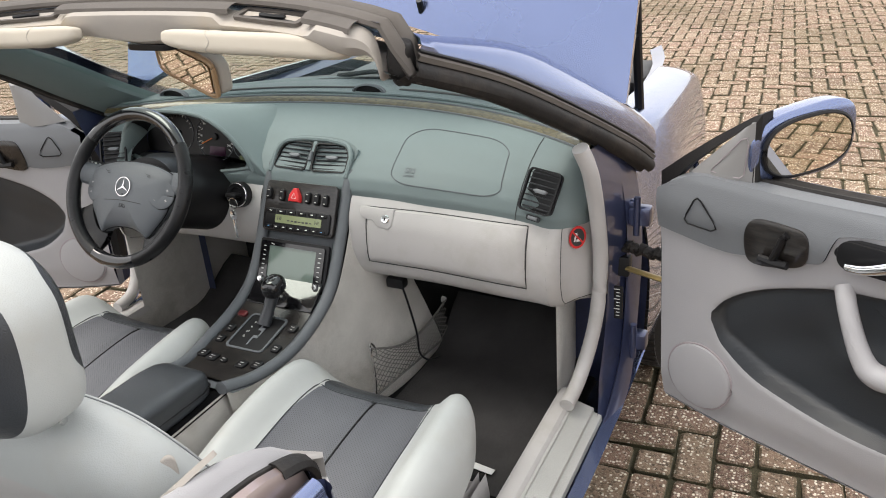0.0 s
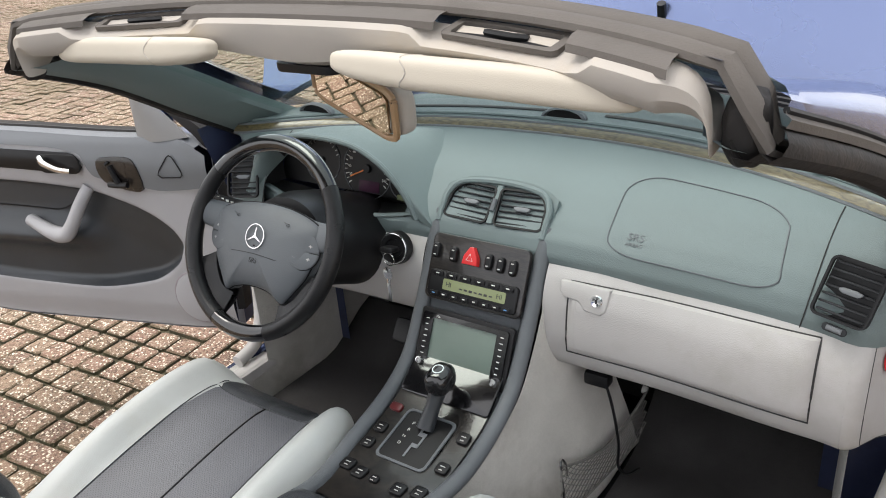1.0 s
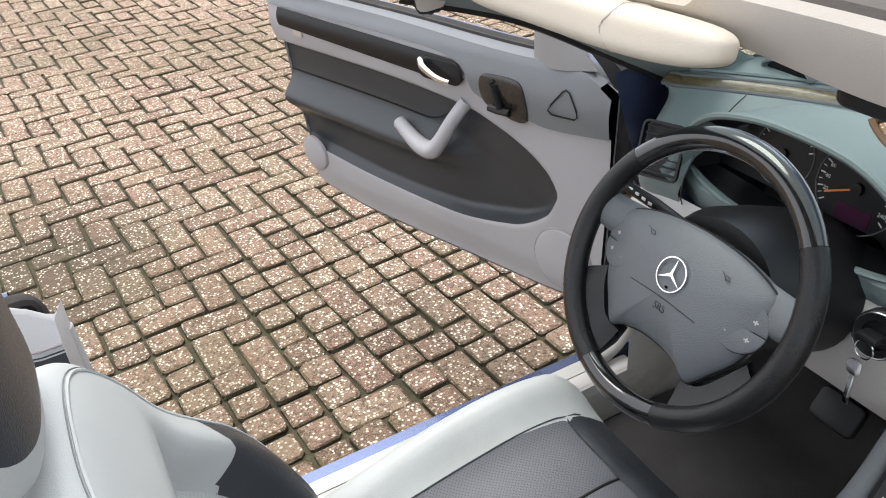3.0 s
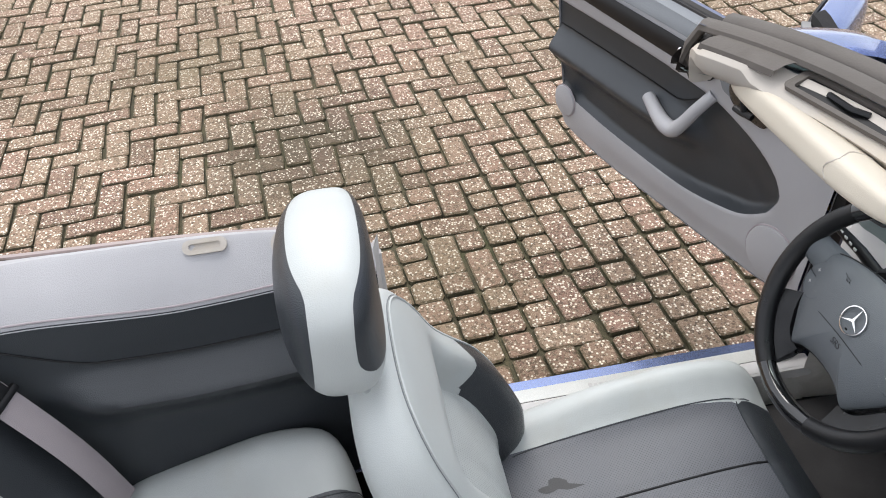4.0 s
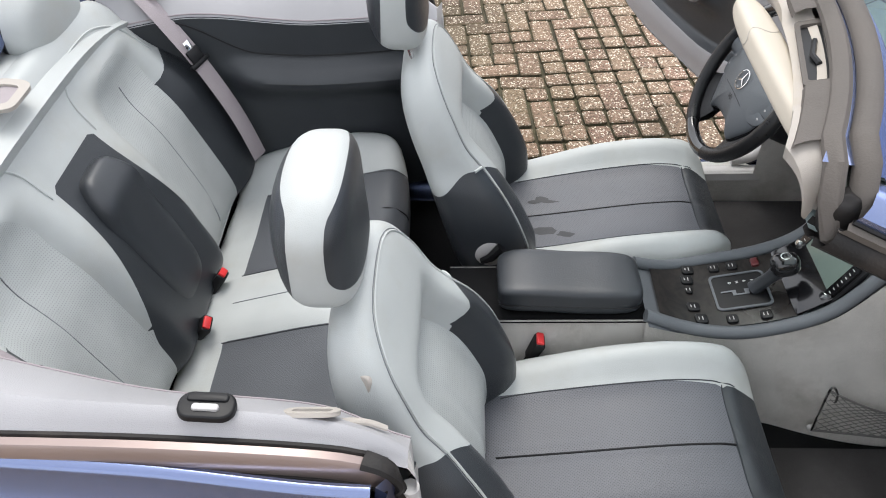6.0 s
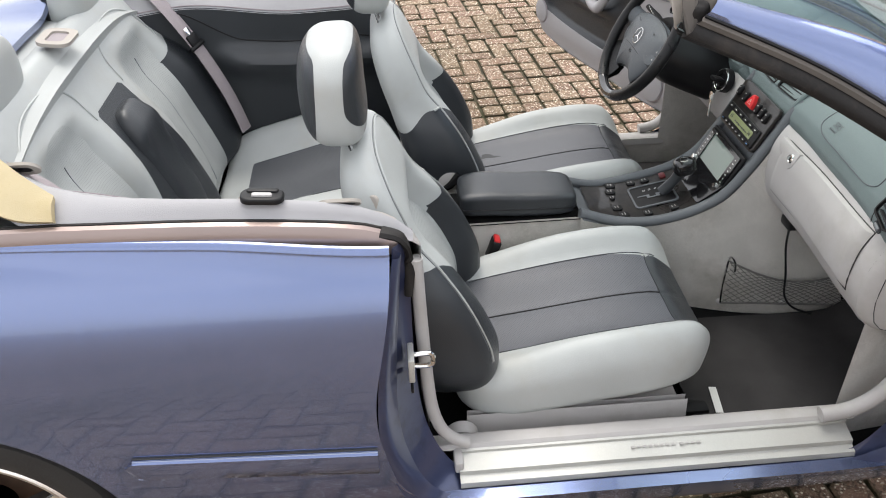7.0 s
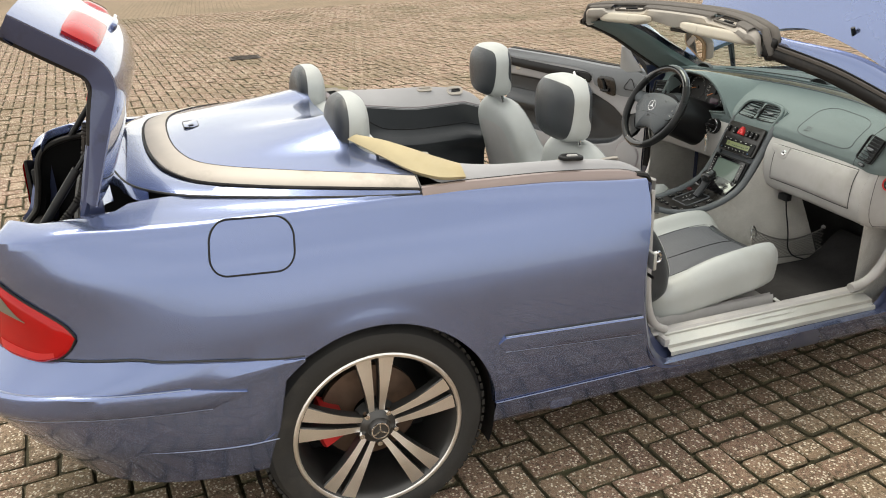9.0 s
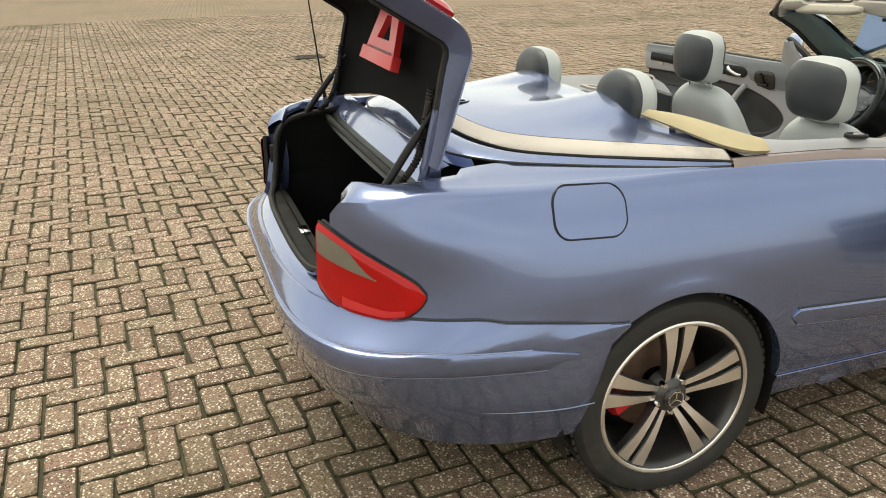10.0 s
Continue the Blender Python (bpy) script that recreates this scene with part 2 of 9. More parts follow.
MIRROR.node_tree.nodes["Principled BSDF"].inputs["Roughness"].default_value = 0.01
MIRROR.node_tree.nodes["Principled BSDF"].inputs["Base Color"].default_value = (0.80, 0.76, 0.68, 1)
NET = material("grey_elastic_cord", (0.17, 0.165, 0.155), 0.8, vary=0.2, scale=30)

# ---- building helpers ----
def part(name, bm, mat, parent=None, label="", smooth=True, sharp=40):
    me = bpy.data.meshes.new(name)
    bmesh.ops.remove_doubles(bm, verts=bm.verts, dist=1e-5)
    bmesh.ops.recalc_face_normals(bm, faces=bm.faces)
    if smooth:
        lim = radians(sharp)
        for f in bm.faces:
            f.smooth = True
        for e in bm.edges:
            if len(e.link_faces) == 2 and e.calc_face_angle(0) > lim:
                e.smooth = False
    bm.to_mesh(me)
    bm.free()
    me.materials.append(mat)
    ob = new(name, me)
    ob.parent = parent
    if label:
        tagged(ob, label)
    return ob


def thing(name, label, category, group="", at=(0, 0, 0), kind=""):
    ob = new(name)
    ob.location = at
    ob.empty_display_size = 0.1
    return tagged(ob, label, category, group, kind)


def hermite(tab):
    """A smooth curve through (v, value) pairs that never overshoots."""
    xs = [a for a, _ in tab]
    ys = [b for _, b in tab]
    d = [(ys[i + 1] - ys[i]) / (xs[i + 1] - xs[i]) for i in range(len(xs) - 1)]
    m = [d[0]] + [0 if d[i] * d[i + 1] <= 0 else 2 * d[i] * d[i + 1] / (d[i] + d[i + 1]) for i in range(len(d) - 1)] + [d[-1]]

    def f(v):
        if v <= xs[0]:
            return ys[0]
        if v >= xs[-1]:
            return ys[-1]
        i = max(k for k in range(len(xs) - 1) if xs[k] <= v)
        h = xs[i + 1] - xs[i]
        t = (v - xs[i]) / h
        return ((2 * t ** 3 - 3 * t * t + 1) * ys[i] + (t ** 3 - 2 * t * t + t) * h * m[i]
                + (3 * t * t - 2 * t ** 3) * ys[i + 1] + (t ** 3 - t * t) * h * m[i + 1])
    return f


def spline(pts, n, closed=False):
    """n points along a Catmull-Rom curve through pts."""
    P = [Vector(p) for p in pts]
    k = len(P) if closed else len(P) - 1
    out = []
    for i in range(n):
        s = i / (n if closed else n - 1) * k
        j = min(int(s), k - 1)
        t = s - j
        g = (lambda a: P[a % len(P)]) if closed else (lambda a: P[min(max(a, 0), len(P) - 1)])
        a, b, c, d = g(j - 1), g(j), g(j + 1), g(j + 2)
        out.append(0.5 * ((2 * b) + (c - a) * t + (2 * a - 5 * b + 4 * c - d) * t * t + (3 * b - a - 3 * c + d) * t ** 3))
    return out


def spline_2d(pts, n):
    return [(p.x, p.y) for p in spline([(a, b, 0) for a, b in pts], n, closed=True)]


def add_grid(bm, rows, close_u=False, close_v=False):
    vs = [[bm.verts.new(p) for p in r] for r in rows]
    nu, nv = len(vs), len(vs[0])
    for i in range(nu if close_u else nu - 1):
        for j in range(nv if close_v else nv - 1):
            q = [vs[i][j], vs[(i + 1) % nu][j], vs[(i + 1) % nu][(j + 1) % nv], vs[i][(j + 1) % nv]]
            try:
                bm.faces.new(q)
            except ValueError:
                pass
    return vs


def surf(fn, us, vs, close_u=False, close_v=False, bm=None):
    bm = bm or bmesh.new()
    add_grid(bm, [[fn(u, v) for v in vs] for u in us], close_u, close_v)
    return bm


def shell(fn, us, vs, thick, bm=None, flip=1):
    """A sheet fn(u, v) with thickness, its edges closed."""
    bm = bm or bmesh.new()
    front = [[Vector(fn(u, v)) for v in vs] for u in us]
    nu, nv = len(us), len(vs)
    back = []
    for i in range(nu):
        r = []
        for j in range(nv):
            du = front[min(i + 1, nu - 1)][j] - front[max(i - 1, 0)][j]
            dv = front[i][min(j + 1, nv - 1)] - front[i][max(j - 1, 0)]
            n = du.cross(dv)
            n = n.normalized() if n.length > 1e-12 else Vector((0, 0, 1))
            r.append(front[i][j] - n * thick * flip)
        back.append(r)
    add_grid(bm, front)
    add_grid(bm, back)
    for a, b in ((front[0], back[0]), (front[-1], back[-1]), ([r[0] for r in front], [r[0] for r in back]), ([r[-1] for r in front], [r[-1] for r in back])):
        add_grid(bm, [a, b])
    return bm


def steps(a, b, n):
    return [a + (b - a) * i / (n - 1) for i in range(n)]


def box(bm, c, s, m=None, bevel=0.0, seg=2):
    r = bmesh.ops.create_cube(bm, size=1.0)
    vs = r["verts"]
    M = (m or Matrix()) @ Matrix.Translation(c) @ Matrix.Diagonal((*s, 1))
    bmesh.ops.transform(bm, matrix=M, verts=vs)
    if bevel:
        es = list({e for v in vs for e in v.link_edges})
        bmesh.ops.bevel(bm, geom=es, offset=bevel, segments=seg, profile=0.5, affect="EDGES", clamp_overlap=True)
    return bm


def outline(w, h, r, n=6):
    """A rounded rectangle w by h about the origin."""
    out = []
    r = min(r, w / 2 - 1e-4, h / 2 - 1e-4)
    for cx, cy, a0 in ((w / 2 - r, h / 2 - r, 0), (-w / 2 + r, h / 2 - r, 90), (-w / 2 + r, -h / 2 + r, 180), (w / 2 - r, -h / 2 + r, 270)):
        for i in range(n + 1):
            a = radians(a0 + 90 * i / n)
            out.append((cx + r * math.cos(a), cy + r * math.sin(a)))
    return out


def plate(bm, pts, thick, m, edge=0.0):
    """An outline in the plane of m, thick along its normal, with a softened front edge."""
    n = len(pts)
    cx, cy = sum(p[0] for p in pts) / n, sum(p[1] for p in pts) / n

    def ring(shrink, z):
        out = []
        for x, y in pts:
            d = math.hypot(x - cx, y - cy) or 1
            k = max(0.0, (d - shrink) / d)
            out.append(bm.verts.new(m @ Vector((cx + (x - cx) * k, cy + (y - cy) * k, z))))
        return out
    rings = [ring(0, 0)]
    if edge:
        for a in (0, 30, 60, 90):
            rings.append(ring(edge * (1 - math.cos(radians(a))), thick - edge + edge * math.sin(radians(a))))
    else:
        rings.append(ring(0, thick))
    for a, b in zip(rings, rings[1:]):
        for i in range(n):
            bm.faces.new((a[i], a[(i + 1) % n], b[(i + 1) % n], b[i]))
    bm.faces.new(rings[-1])
    bm.faces.new(rings[0][::-1])
    return bm


def ringplate(bm, outer, inner, thick, m):
    """A flat frame between two outlines of as many points."""
    n = len(outer)
    L = [[bm.verts.new(m @ Vector((x, y, z))) for x, y in o] for o, z in ((outer, 0), (outer, thick), (inner, thick), (inner, 0))]
    for a in range(4):
        A, B = L[a], L[(a + 1) % 4]
        for i in range(n):
            bm.faces.new((A[i], A[(i + 1) % n], B[(i + 1) % n], B[i]))
    return bm


def tube(bm, pts, r, seg=8, closed=False, flat=1.0, up=(0, 0, 1)):
    """A tube along pts; r is a radius or a function of 0..1; flat squeezes it along up."""
    P = [Vector(p) for p in pts]
    n = len(P)
    rows = []
    for i in range(n):
        a, b = (P[(i - 1) % n], P[(i + 1) % n]) if closed else (P[max(i - 1, 0)], P[min(i + 1, n - 1)])
        d = (b - a).normalized()
        u = Vector(up) - d * d.dot(Vector(up))
        u = u.normalized() if u.length > 1e-4 else d.orthogonal().normalized()
        s = d.cross(u)
        rr = r(i / (n - 1)) if callable(r) else r
        rows.append([P[i] + (s * math.cos(2 * math.pi * k / seg) + u * math.sin(2 * math.pi * k / seg) * flat) * rr for k in range(seg)])
    vs = add_grid(bm, rows, close_u=closed, close_v=True)
    if not closed:
        bm.faces.new(vs[0])
        bm.faces.new(vs[-1][::-1])
    return bm


def lathe(bm, prof, m, seg=32, arc=360.0):
    full = arc >= 360
    rows = []
    for i in range(seg if full else seg + 1):
        a = radians(arc) * i / seg
        rows.append([m @ Vector((r * math.cos(a), r * math.sin(a), h)) for r, h in prof])
    add_grid(bm, rows, close_u=full)
    return bm


def frame_of(o, x, y):
    """A pose whose plane holds x and y at o."""
    x = Vector(x).normalized()
    z = x.cross(Vector(y)).normalized()
    y = z.cross(x)
    m = Matrix((x, y, z)).transposed().to_4x4()
    return Matrix.Translation(o) @ m


def writing(text, size, m, mat, parent=None, name="lettering"):
    """Flat letters in the plane of m, centred."""
    cu = bpy.data.curves.new(name, "FONT")
    cu.body, cu.size, cu.align_x, cu.align_y, cu.extrude = text, size, "CENTER", "CENTER", 0.0002
    ob = new("text_tmp", cu)
    me = bpy.data.meshes.new_from_object(ob.evaluated_get(bpy.context.evaluated_depsgraph_get()))
    bpy.data.objects.remove(ob)
    me.transform(m)
    me.materials.clear()
    me.materials.append(mat)
    o = new(name, me)
    o.parent = parent
    return o

# ---- the paved yard ----
JOINT = material("sandy_mossy_joint", (0.070, 0.060, 0.032), 0.95, vary=0.3, scale=9, grain=0.4, grain_scale=250, bump=0.9, bump_scale=120, stain=(0.050, 0.058, 0.020), stain_amount=0.8, stain_scale=2.5)


def paver_material(name, edge=False):
    m = bpy.data.materials.new(name)
    m.use_nodes = True
    nt = m.node_tree
    L = nt.links.new
    b = nt.nodes["Principled BSDF"]
    geo, info = nt.nodes.new("ShaderNodeNewGeometry"), nt.nodes.new("ShaderNodeObjectInfo")
    add = nt.nodes.new("ShaderNodeMath")
    add.operation = "ADD"
    L(geo.outputs["Random Per Island"], add.inputs[0])
    L(info.outputs["Random"], add.inputs[1])
    fr = nt.nodes.new("ShaderNodeMath")
    fr.operation = "FRACT"
    L(add.outputs[0], fr.inputs[0])
    co = geo.outputs["Position"]
    ramp = nt.nodes.new("ShaderNodeValToRGB")
    L(fr.outputs[0], ramp.inputs["Fac"])
    cr = ramp.color_ramp
    cr.elements[0].color, cr.elements[1].color = (0.166, 0.100, 0.074, 1), (0.285, 0.196, 0.138, 1)
    e = cr.elements.new(0.35)
    e.color = (0.270, 0.162, 0.120, 1)
    e = cr.elements.new(0.7)
    e.color = (0.232, 0.156, 0.106, 1)
    peb = node(nt, "ShaderNodeTexVoronoi", Scale=118.0, Randomness=1.0)
    L(co, peb.inputs["Vector"])
    sep = nt.nodes.new("ShaderNodeSeparateColor")
    L(peb.outputs["Color"], sep.inputs[0])
    pick = node(nt, "ShaderNodeMapRange", From_Min=0.66, From_Max=0.78)
    L(sep.outputs[0], pick.inputs["Value"])
    near = node(nt, "ShaderNodeMapRange", From_Min=0.36, From_Max=0.54, To_Min=1.0, To_Max=0.0)
    L(peb.outputs["Distance"], near.inputs["Value"])
    both = nt.nodes.new("ShaderNodeMath")
    both.operation = "MULTIPLY"
    L(pick.outputs["Result"], both.inputs[0])
    L(near.outputs["Result"], both.inputs[1])
    light = nt.nodes.new("ShaderNodeMix")
    light.data_type = "RGBA"
    light.inputs["B"].default_value = (0.82, 0.74, 0.60, 1)
    L(both.outputs[0], light.inputs["Factor"])
    dark = node(nt, "ShaderNodeMapRange", From_Min=0.30, From_Max=0.12, To_Min=0.0, To_Max=0.65)
    L(sep.outputs[0], dark.inputs["Value"])
    mid = nt.nodes.new("ShaderNodeMix")
    mid.data_type = "RGBA"
    mid.inputs["B"].default_value = (0.060, 0.044, 0.032, 1)
    L(dark.outputs["Result"], mid.inputs["Factor"])
    L(ramp.outputs["Color"], mid.inputs["A"])
    # finer grit between the pebbles
    fine = node(nt, "ShaderNodeTexVoronoi", Scale=330.0, Randomness=1.0)
    L(co, fine.inputs["Vector"])
    fs = nt.nodes.new("ShaderNodeSeparateColor")
    L(fine.outputs["Color"], fs.inputs[0])
    fp = node(nt, "ShaderNodeMapRange", From_Min=0.62, From_Max=0.86, To_Min=0.0, To_Max=0.48)
    L(fs.outputs[1], fp.inputs["Value"])
    grit = nt.nodes.new("ShaderNodeMix")
    grit.data_type = "RGBA"
    grit.inputs["B"].default_value = (0.50, 0.40, 0.28, 1)
    L(fp.outputs["Result"], grit.inputs["Factor"])
    L(mid.outputs["Result"], grit.inputs["A"])
    L(grit.outputs["Result"], light.inputs["A"])
    # slow damp and moss stains
    st = node(nt, "ShaderNodeTexNoise", Scale=0.7, Detail=8.0, Roughness=0.6)
    L(co, st.inputs["Vector"])
    sr = node(nt, "ShaderNodeMapRange", From_Min=0.44, From_Max=0.74, To_Min=0.0, To_Max=0.65)
    L(st.outputs["Fac"], sr.inputs["Value"])
    moss = nt.nodes.new("ShaderNodeMix")
    moss.data_type = "RGBA"
    moss.inputs["B"].default_value = (0.105, 0.092, 0.045, 1)
    L(sr.outputs["Result"], moss.inputs["Factor"])
    L(light.outputs["Result"], moss.inputs["A"])
    # one old oil stain beside the driver's side
    ds = nt.nodes.new("ShaderNodeVectorMath")
    ds.operation = "DISTANCE"
    ds.inputs[1].default_value = (-2.50, 0.76, 0.0)
    wob = node(nt, "ShaderNodeTexNoise", Scale=3.5, Detail=6.0)
    L(co, wob.inputs["Vector"])
    ofs = nt.nodes.new("ShaderNodeVectorMath")
    ofs.operation = "MULTIPLY_ADD"
    ofs.inputs[1].default_value = (0.5, 0.5, 0.0)
    L(wob.outputs["Color"], ofs.inputs[0])
    L(co, ofs.inputs[2])
    sh = nt.nodes.new("ShaderNodeVectorMath")
    sh.operation = "SUBTRACT"
    sh.inputs[1].default_value = (0.25, 0.25, 0.0)
    L(ofs.outputs["Vector"], sh.inputs[0])
    L(sh.outputs["Vector"], ds.inputs[0])
    orr = node(nt, "ShaderNodeMapRange", From_Min=0.15, From_Max=0.62, To_Min=0.62, To_Max=0.0)
    L(ds.outputs["Value"], orr.inputs["Value"])
    speck = nt.nodes.new("ShaderNodeMath")
    speck.operation = "SUBTRACT"
    speck.inputs[0].default_value = 1.0
    L(both.outputs[0], speck.inputs[1])
    om = nt.nodes.new("ShaderNodeMath")
    om.operation = "MULTIPLY"
    L(orr.outputs["Result"], om.inputs[0])
    L(speck.outputs[0], om.inputs[1])
    oil = nt.nodes.new("ShaderNodeMix")
    oil.data_type = "RGBA"
    oil.inputs["B"].default_value = (0.045, 0.038, 0.026, 1)
    L(om.outputs[0], oil.inputs["Factor"])
    L(moss.outputs["Result"], oil.inputs["A"])
    last = oil.outputs["Result"]
    if edge:
        # worn edges: dirt and moss creep in from the joint
        en = node(nt, "ShaderNodeTexNoise", Scale=38.0, Detail=5.0, Roughness=0.7)
        L(co, en.inputs["Vector"])
        er = node(nt, "ShaderNodeMapRange", From_Min=0.34, From_Max=0.62, To_Min=0.10, To_Max=0.80)
        L(en.outputs["Fac"], er.inputs["Value"])
        dirt = nt.nodes.new("ShaderNodeMix")
        dirt.data_type = "RGBA"
        dirt.inputs["B"].default_value = (0.090, 0.072, 0.038, 1)
        L(er.outputs["Result"], dirt.inputs["Factor"])
        L(last, dirt.inputs["A"])
        last = dirt.outputs["Result"]
    L(last, b.inputs["Base Color"])
    b.inputs["Roughness"].default_value = 0.85
    b.inputs["Specular IOR Level"].default_value = 0.25
    bp = node(nt, "ShaderNodeBump", Strength=0.7, Distance=0.004)
    bp.invert = True
    L(peb.outputs["Distance"], bp.inputs["Height"])
    L(bp.outputs["Normal"], b.inputs["Normal"])
    return m


PAVER = paver_material("washed_pebble_concrete_paver")
PAVER_EDGE = paver_material("mossy_paver_edge", True)


def far_paving():
    """Beyond the modelled stones: the same paving, seen far off."""
    m = bpy.data.materials.new("far_paving")
    m.use_nodes = True
    nt = m.node_tree
    L = nt.links.new
    b = nt.nodes["Principled BSDF"]
    co = nt.nodes.new("ShaderNodeNewGeometry").outputs["Position"]
    br = node(nt, "ShaderNodeTexBrick", Scale=1.0, Mortar_Size=0.008, Brick_Width=0.21, Row_Height=0.105, Color1=(0.25, 0.182, 0.125, 1), Color2=(0.30, 0.226, 0.155, 1), Mortar=(0.085, 0.07, 0.05, 1))
    mp = node(nt, "ShaderNodeMapping", Rotation=(0, 0, radians(94)))
    L(co, mp.inputs["Vector"])
    L(mp.outputs["Vector"], br.inputs["Vector"])
    st = node(nt, "ShaderNodeTexNoise", Scale=0.35, Detail=8.0)
    L(co, st.inputs["Vector"])
    sr = node(nt, "ShaderNodeMapRange", From_Min=0.45, From_Max=0.7, To_Min=0.0, To_Max=0.5)
    L(st.outputs["Fac"], sr.inputs["Value"])
    mx = nt.nodes.new("ShaderNodeMix")
    mx.data_type = "RGBA"
    mx.inputs["B"].default_value = (0.14, 0.115, 0.075, 1)
    L(sr.outputs["Result"], mx.inputs["Factor"])
    L(br.outputs["Color"], mx.inputs["A"])
    L(mx.outputs["Result"], b.inputs["Base Color"])
    b.inputs["Roughness"].default_value = 0.9
    b.inputs["Specular IOR Level"].default_value = 0.2
    return m


FIELD = (-17.0, 6.0, -11.0, 19.0)
def ground_sheet():
    x0, x1, y0, y1 = FIELD
    far = 900.0
    bm = bmesh.new()
    xs, ys = [-far, x0, x1, far], [-far, y0, y1, far]
    z = lambda i, j: -0.010 if i in (1, 2) and j in (1, 2) else 0.0
    rows = []
    for i, x in enumerate(xs):
        rows.append([(x, y, -0.004) for y in ys])
    vs = add_grid(bm, rows)
    mid = [f for f in bm.faces if abs(f.calc_center_median().x) < 20 and abs(f.calc_center_median().y) < 20]
    r = bmesh.ops.extrude_discrete_faces(bm, faces=mid)
    bmesh.ops.translate(bm, vec=(0, 0, -0.011), verts=list({v for f in r["faces"] for v in f.verts}))
    me = bpy.data.meshes.new("ground")
    bm.to_mesh(me)
    me.materials.append(far_paving())
    me.materials.append(JOINT)
    for p in me.polygons:
        p.material_index = 1 if p.center.z < -0.005 else 0
    ob = new("ground", me)
    return tagged(ob, "yard paved with brown pebble-washed concrete bricks in herringbone", "paving", kind="structure")


ground = ground_sheet()


def drain_grate(x, y):
    """A cast-iron gully grate, slightly sunk between the stones."""
    g = thing("drain_grate", "dark cast-iron drain grate set in the paving", "drain grate", group="yard drains", at=(x, y, 0.004))
    bm = bmesh.new()
    ringplate(bm, outline(0.36, 0.42, 0.02, 3), outline(0.30, 0.36, 0.01, 3), 0.010, Matrix.Identity(4))
    part("grate_frame", bm, IRON, g)
    for k in range(7):
        bm = bmesh.new()
        box(bm, (-0.135 + 0.045 * k, 0, 0.004), (0.020, 0.365, 0.008), bevel=0.002, seg=1)
        part("grate_bar", bm, IRON, g)
    bm = bmesh.new()
    box(bm, (0, 0, -0.002), (0.30, 0.36, 0.004))
    part("grate_well", bm, BLACK, g)


drain_grate(-9.24, 0.82)
PAVE_TURN = radians(4.5)
def pavers():
    """Herringbone stones, 210 by 105 mm, laid a little unevenly, with a band mended in half stones; one mesh for most, single objects nearest the car's doors."""
    rng = np.random.default_rng(7)
    w = 0.105
    ca, sa = math.cos(PAVE_TURN), math.sin(PAVE_TURN)
    x0, x1, y0, y1 = FIELD
    n = 300
    I, J = np.meshgrid(np.arange(-n, n), np.arange(-n, n), indexing="ij")
    d = (I - J) % 4
    cells = []
    for kind, sel in ((0, d == 0), (1, d == 3)):
        i, j = I[sel], J[sel]
        cx = (i + (1.0 if kind == 0 else 0.5)) * w
        cy = (j + (0.5 if kind == 0 else 1.0)) * w
        cells.append(np.stack([cx, cy, np.full(len(cx), kind)], 1))
    C = np.concatenate(cells)
    # broken stones: in the mended band most are halves, elsewhere hardly any
    Y = C[:, 0] * sa + C[:, 1] * ca
    X = C[:, 0] * ca - C[:, 1] * sa
    odds = np.where((Y > 0.95) & (Y < 2.15) & (X > -2.3) & (X < 2.4), 0.62, 0.015)
    cut = rng.random(len(C)) < odds
    halves = []
    for sg in (-1, 1):
        Hh = C[cut].copy()
        along = Hh[:, 2] == 0
        Hh[along, 0] += sg * w / 2
        Hh[~along, 1] += sg * w / 2
        Hh[:, 2] = 2
        halves.append(Hh)
    C = np.concatenate([C[~cut]] + halves)
    X, Y = C[:, 0] * ca - C[:, 1] * sa, C[:, 0] * sa + C[:, 1] * ca
    keep = (X > x0 - 0.06) & (X < x1 + 0.06) & (Y > y0 - 0.06) & (Y < y1 + 0.06)
    C, X, Y = C[keep], X[keep], Y[keep]
    near = ((X > -1.90) & (X < -0.95) & (Y > 0.7) & (Y < 2.1)) | ((X > 0.95) & (X < 1.65) & (Y > -0.5) & (Y < 1.5))
    N = len(C)
    X, Y = X + rng.normal(0, 0.0018, N), Y + rng.normal(0, 0.0018, N)
    hx = np.where(C[:, 2] == 0, 0.21, 0.105) / 2 - rng.uniform(0.0022, 0.0060, N)
    hy = np.where(C[:, 2] == 1, 0.21, 0.105) / 2 - rng.uniform(0.0022, 0.0060, N)
    turn = PAVE_TURN + rng.normal(0, 0.024, N)
    z = rng.normal(0, 0.0022, N)
    tx, ty = rng.normal(0, 0.014, N), rng.normal(0, 0.014, N)
    # eight corners a ring: the stones' corners are worn off
    ring = ((-1, -1, 1, 0), (1, -1, -1, 0), (1, -1, 0, 1), (1, 1, 0, -1), (1, 1, -1, 0), (-1, 1, 1, 0), (-1, 1, 0, -1), (-1, -1, 0, 1))
    V = np.zeros((N, 24, 3))
    chip = rng.uniform(0.004, 0.014, (N, 8))
    for k, (sx, sy, ox, oy) in enumerate(ring):
        for lev, (inset, drop) in enumerate(((0.0070, 0.0), (0.0015, 0.0040), (0.0, 0.015))):
            ins = inset * rng.uniform(0.7, 1.4, N)
            lx, ly = sx * (hx - ins) + ox * chip[:, k], sy * (hy - ins) + oy * chip[:, k]
            V[:, lev * 8 + k, 0] = X + rng.normal(0, 0.0009, N) + lx * np.cos(turn) - ly * np.sin(turn)
            V[:, lev * 8 + k, 1] = Y + rng.normal(0, 0.0009, N) + lx * np.sin(turn) + ly * np.cos(turn)
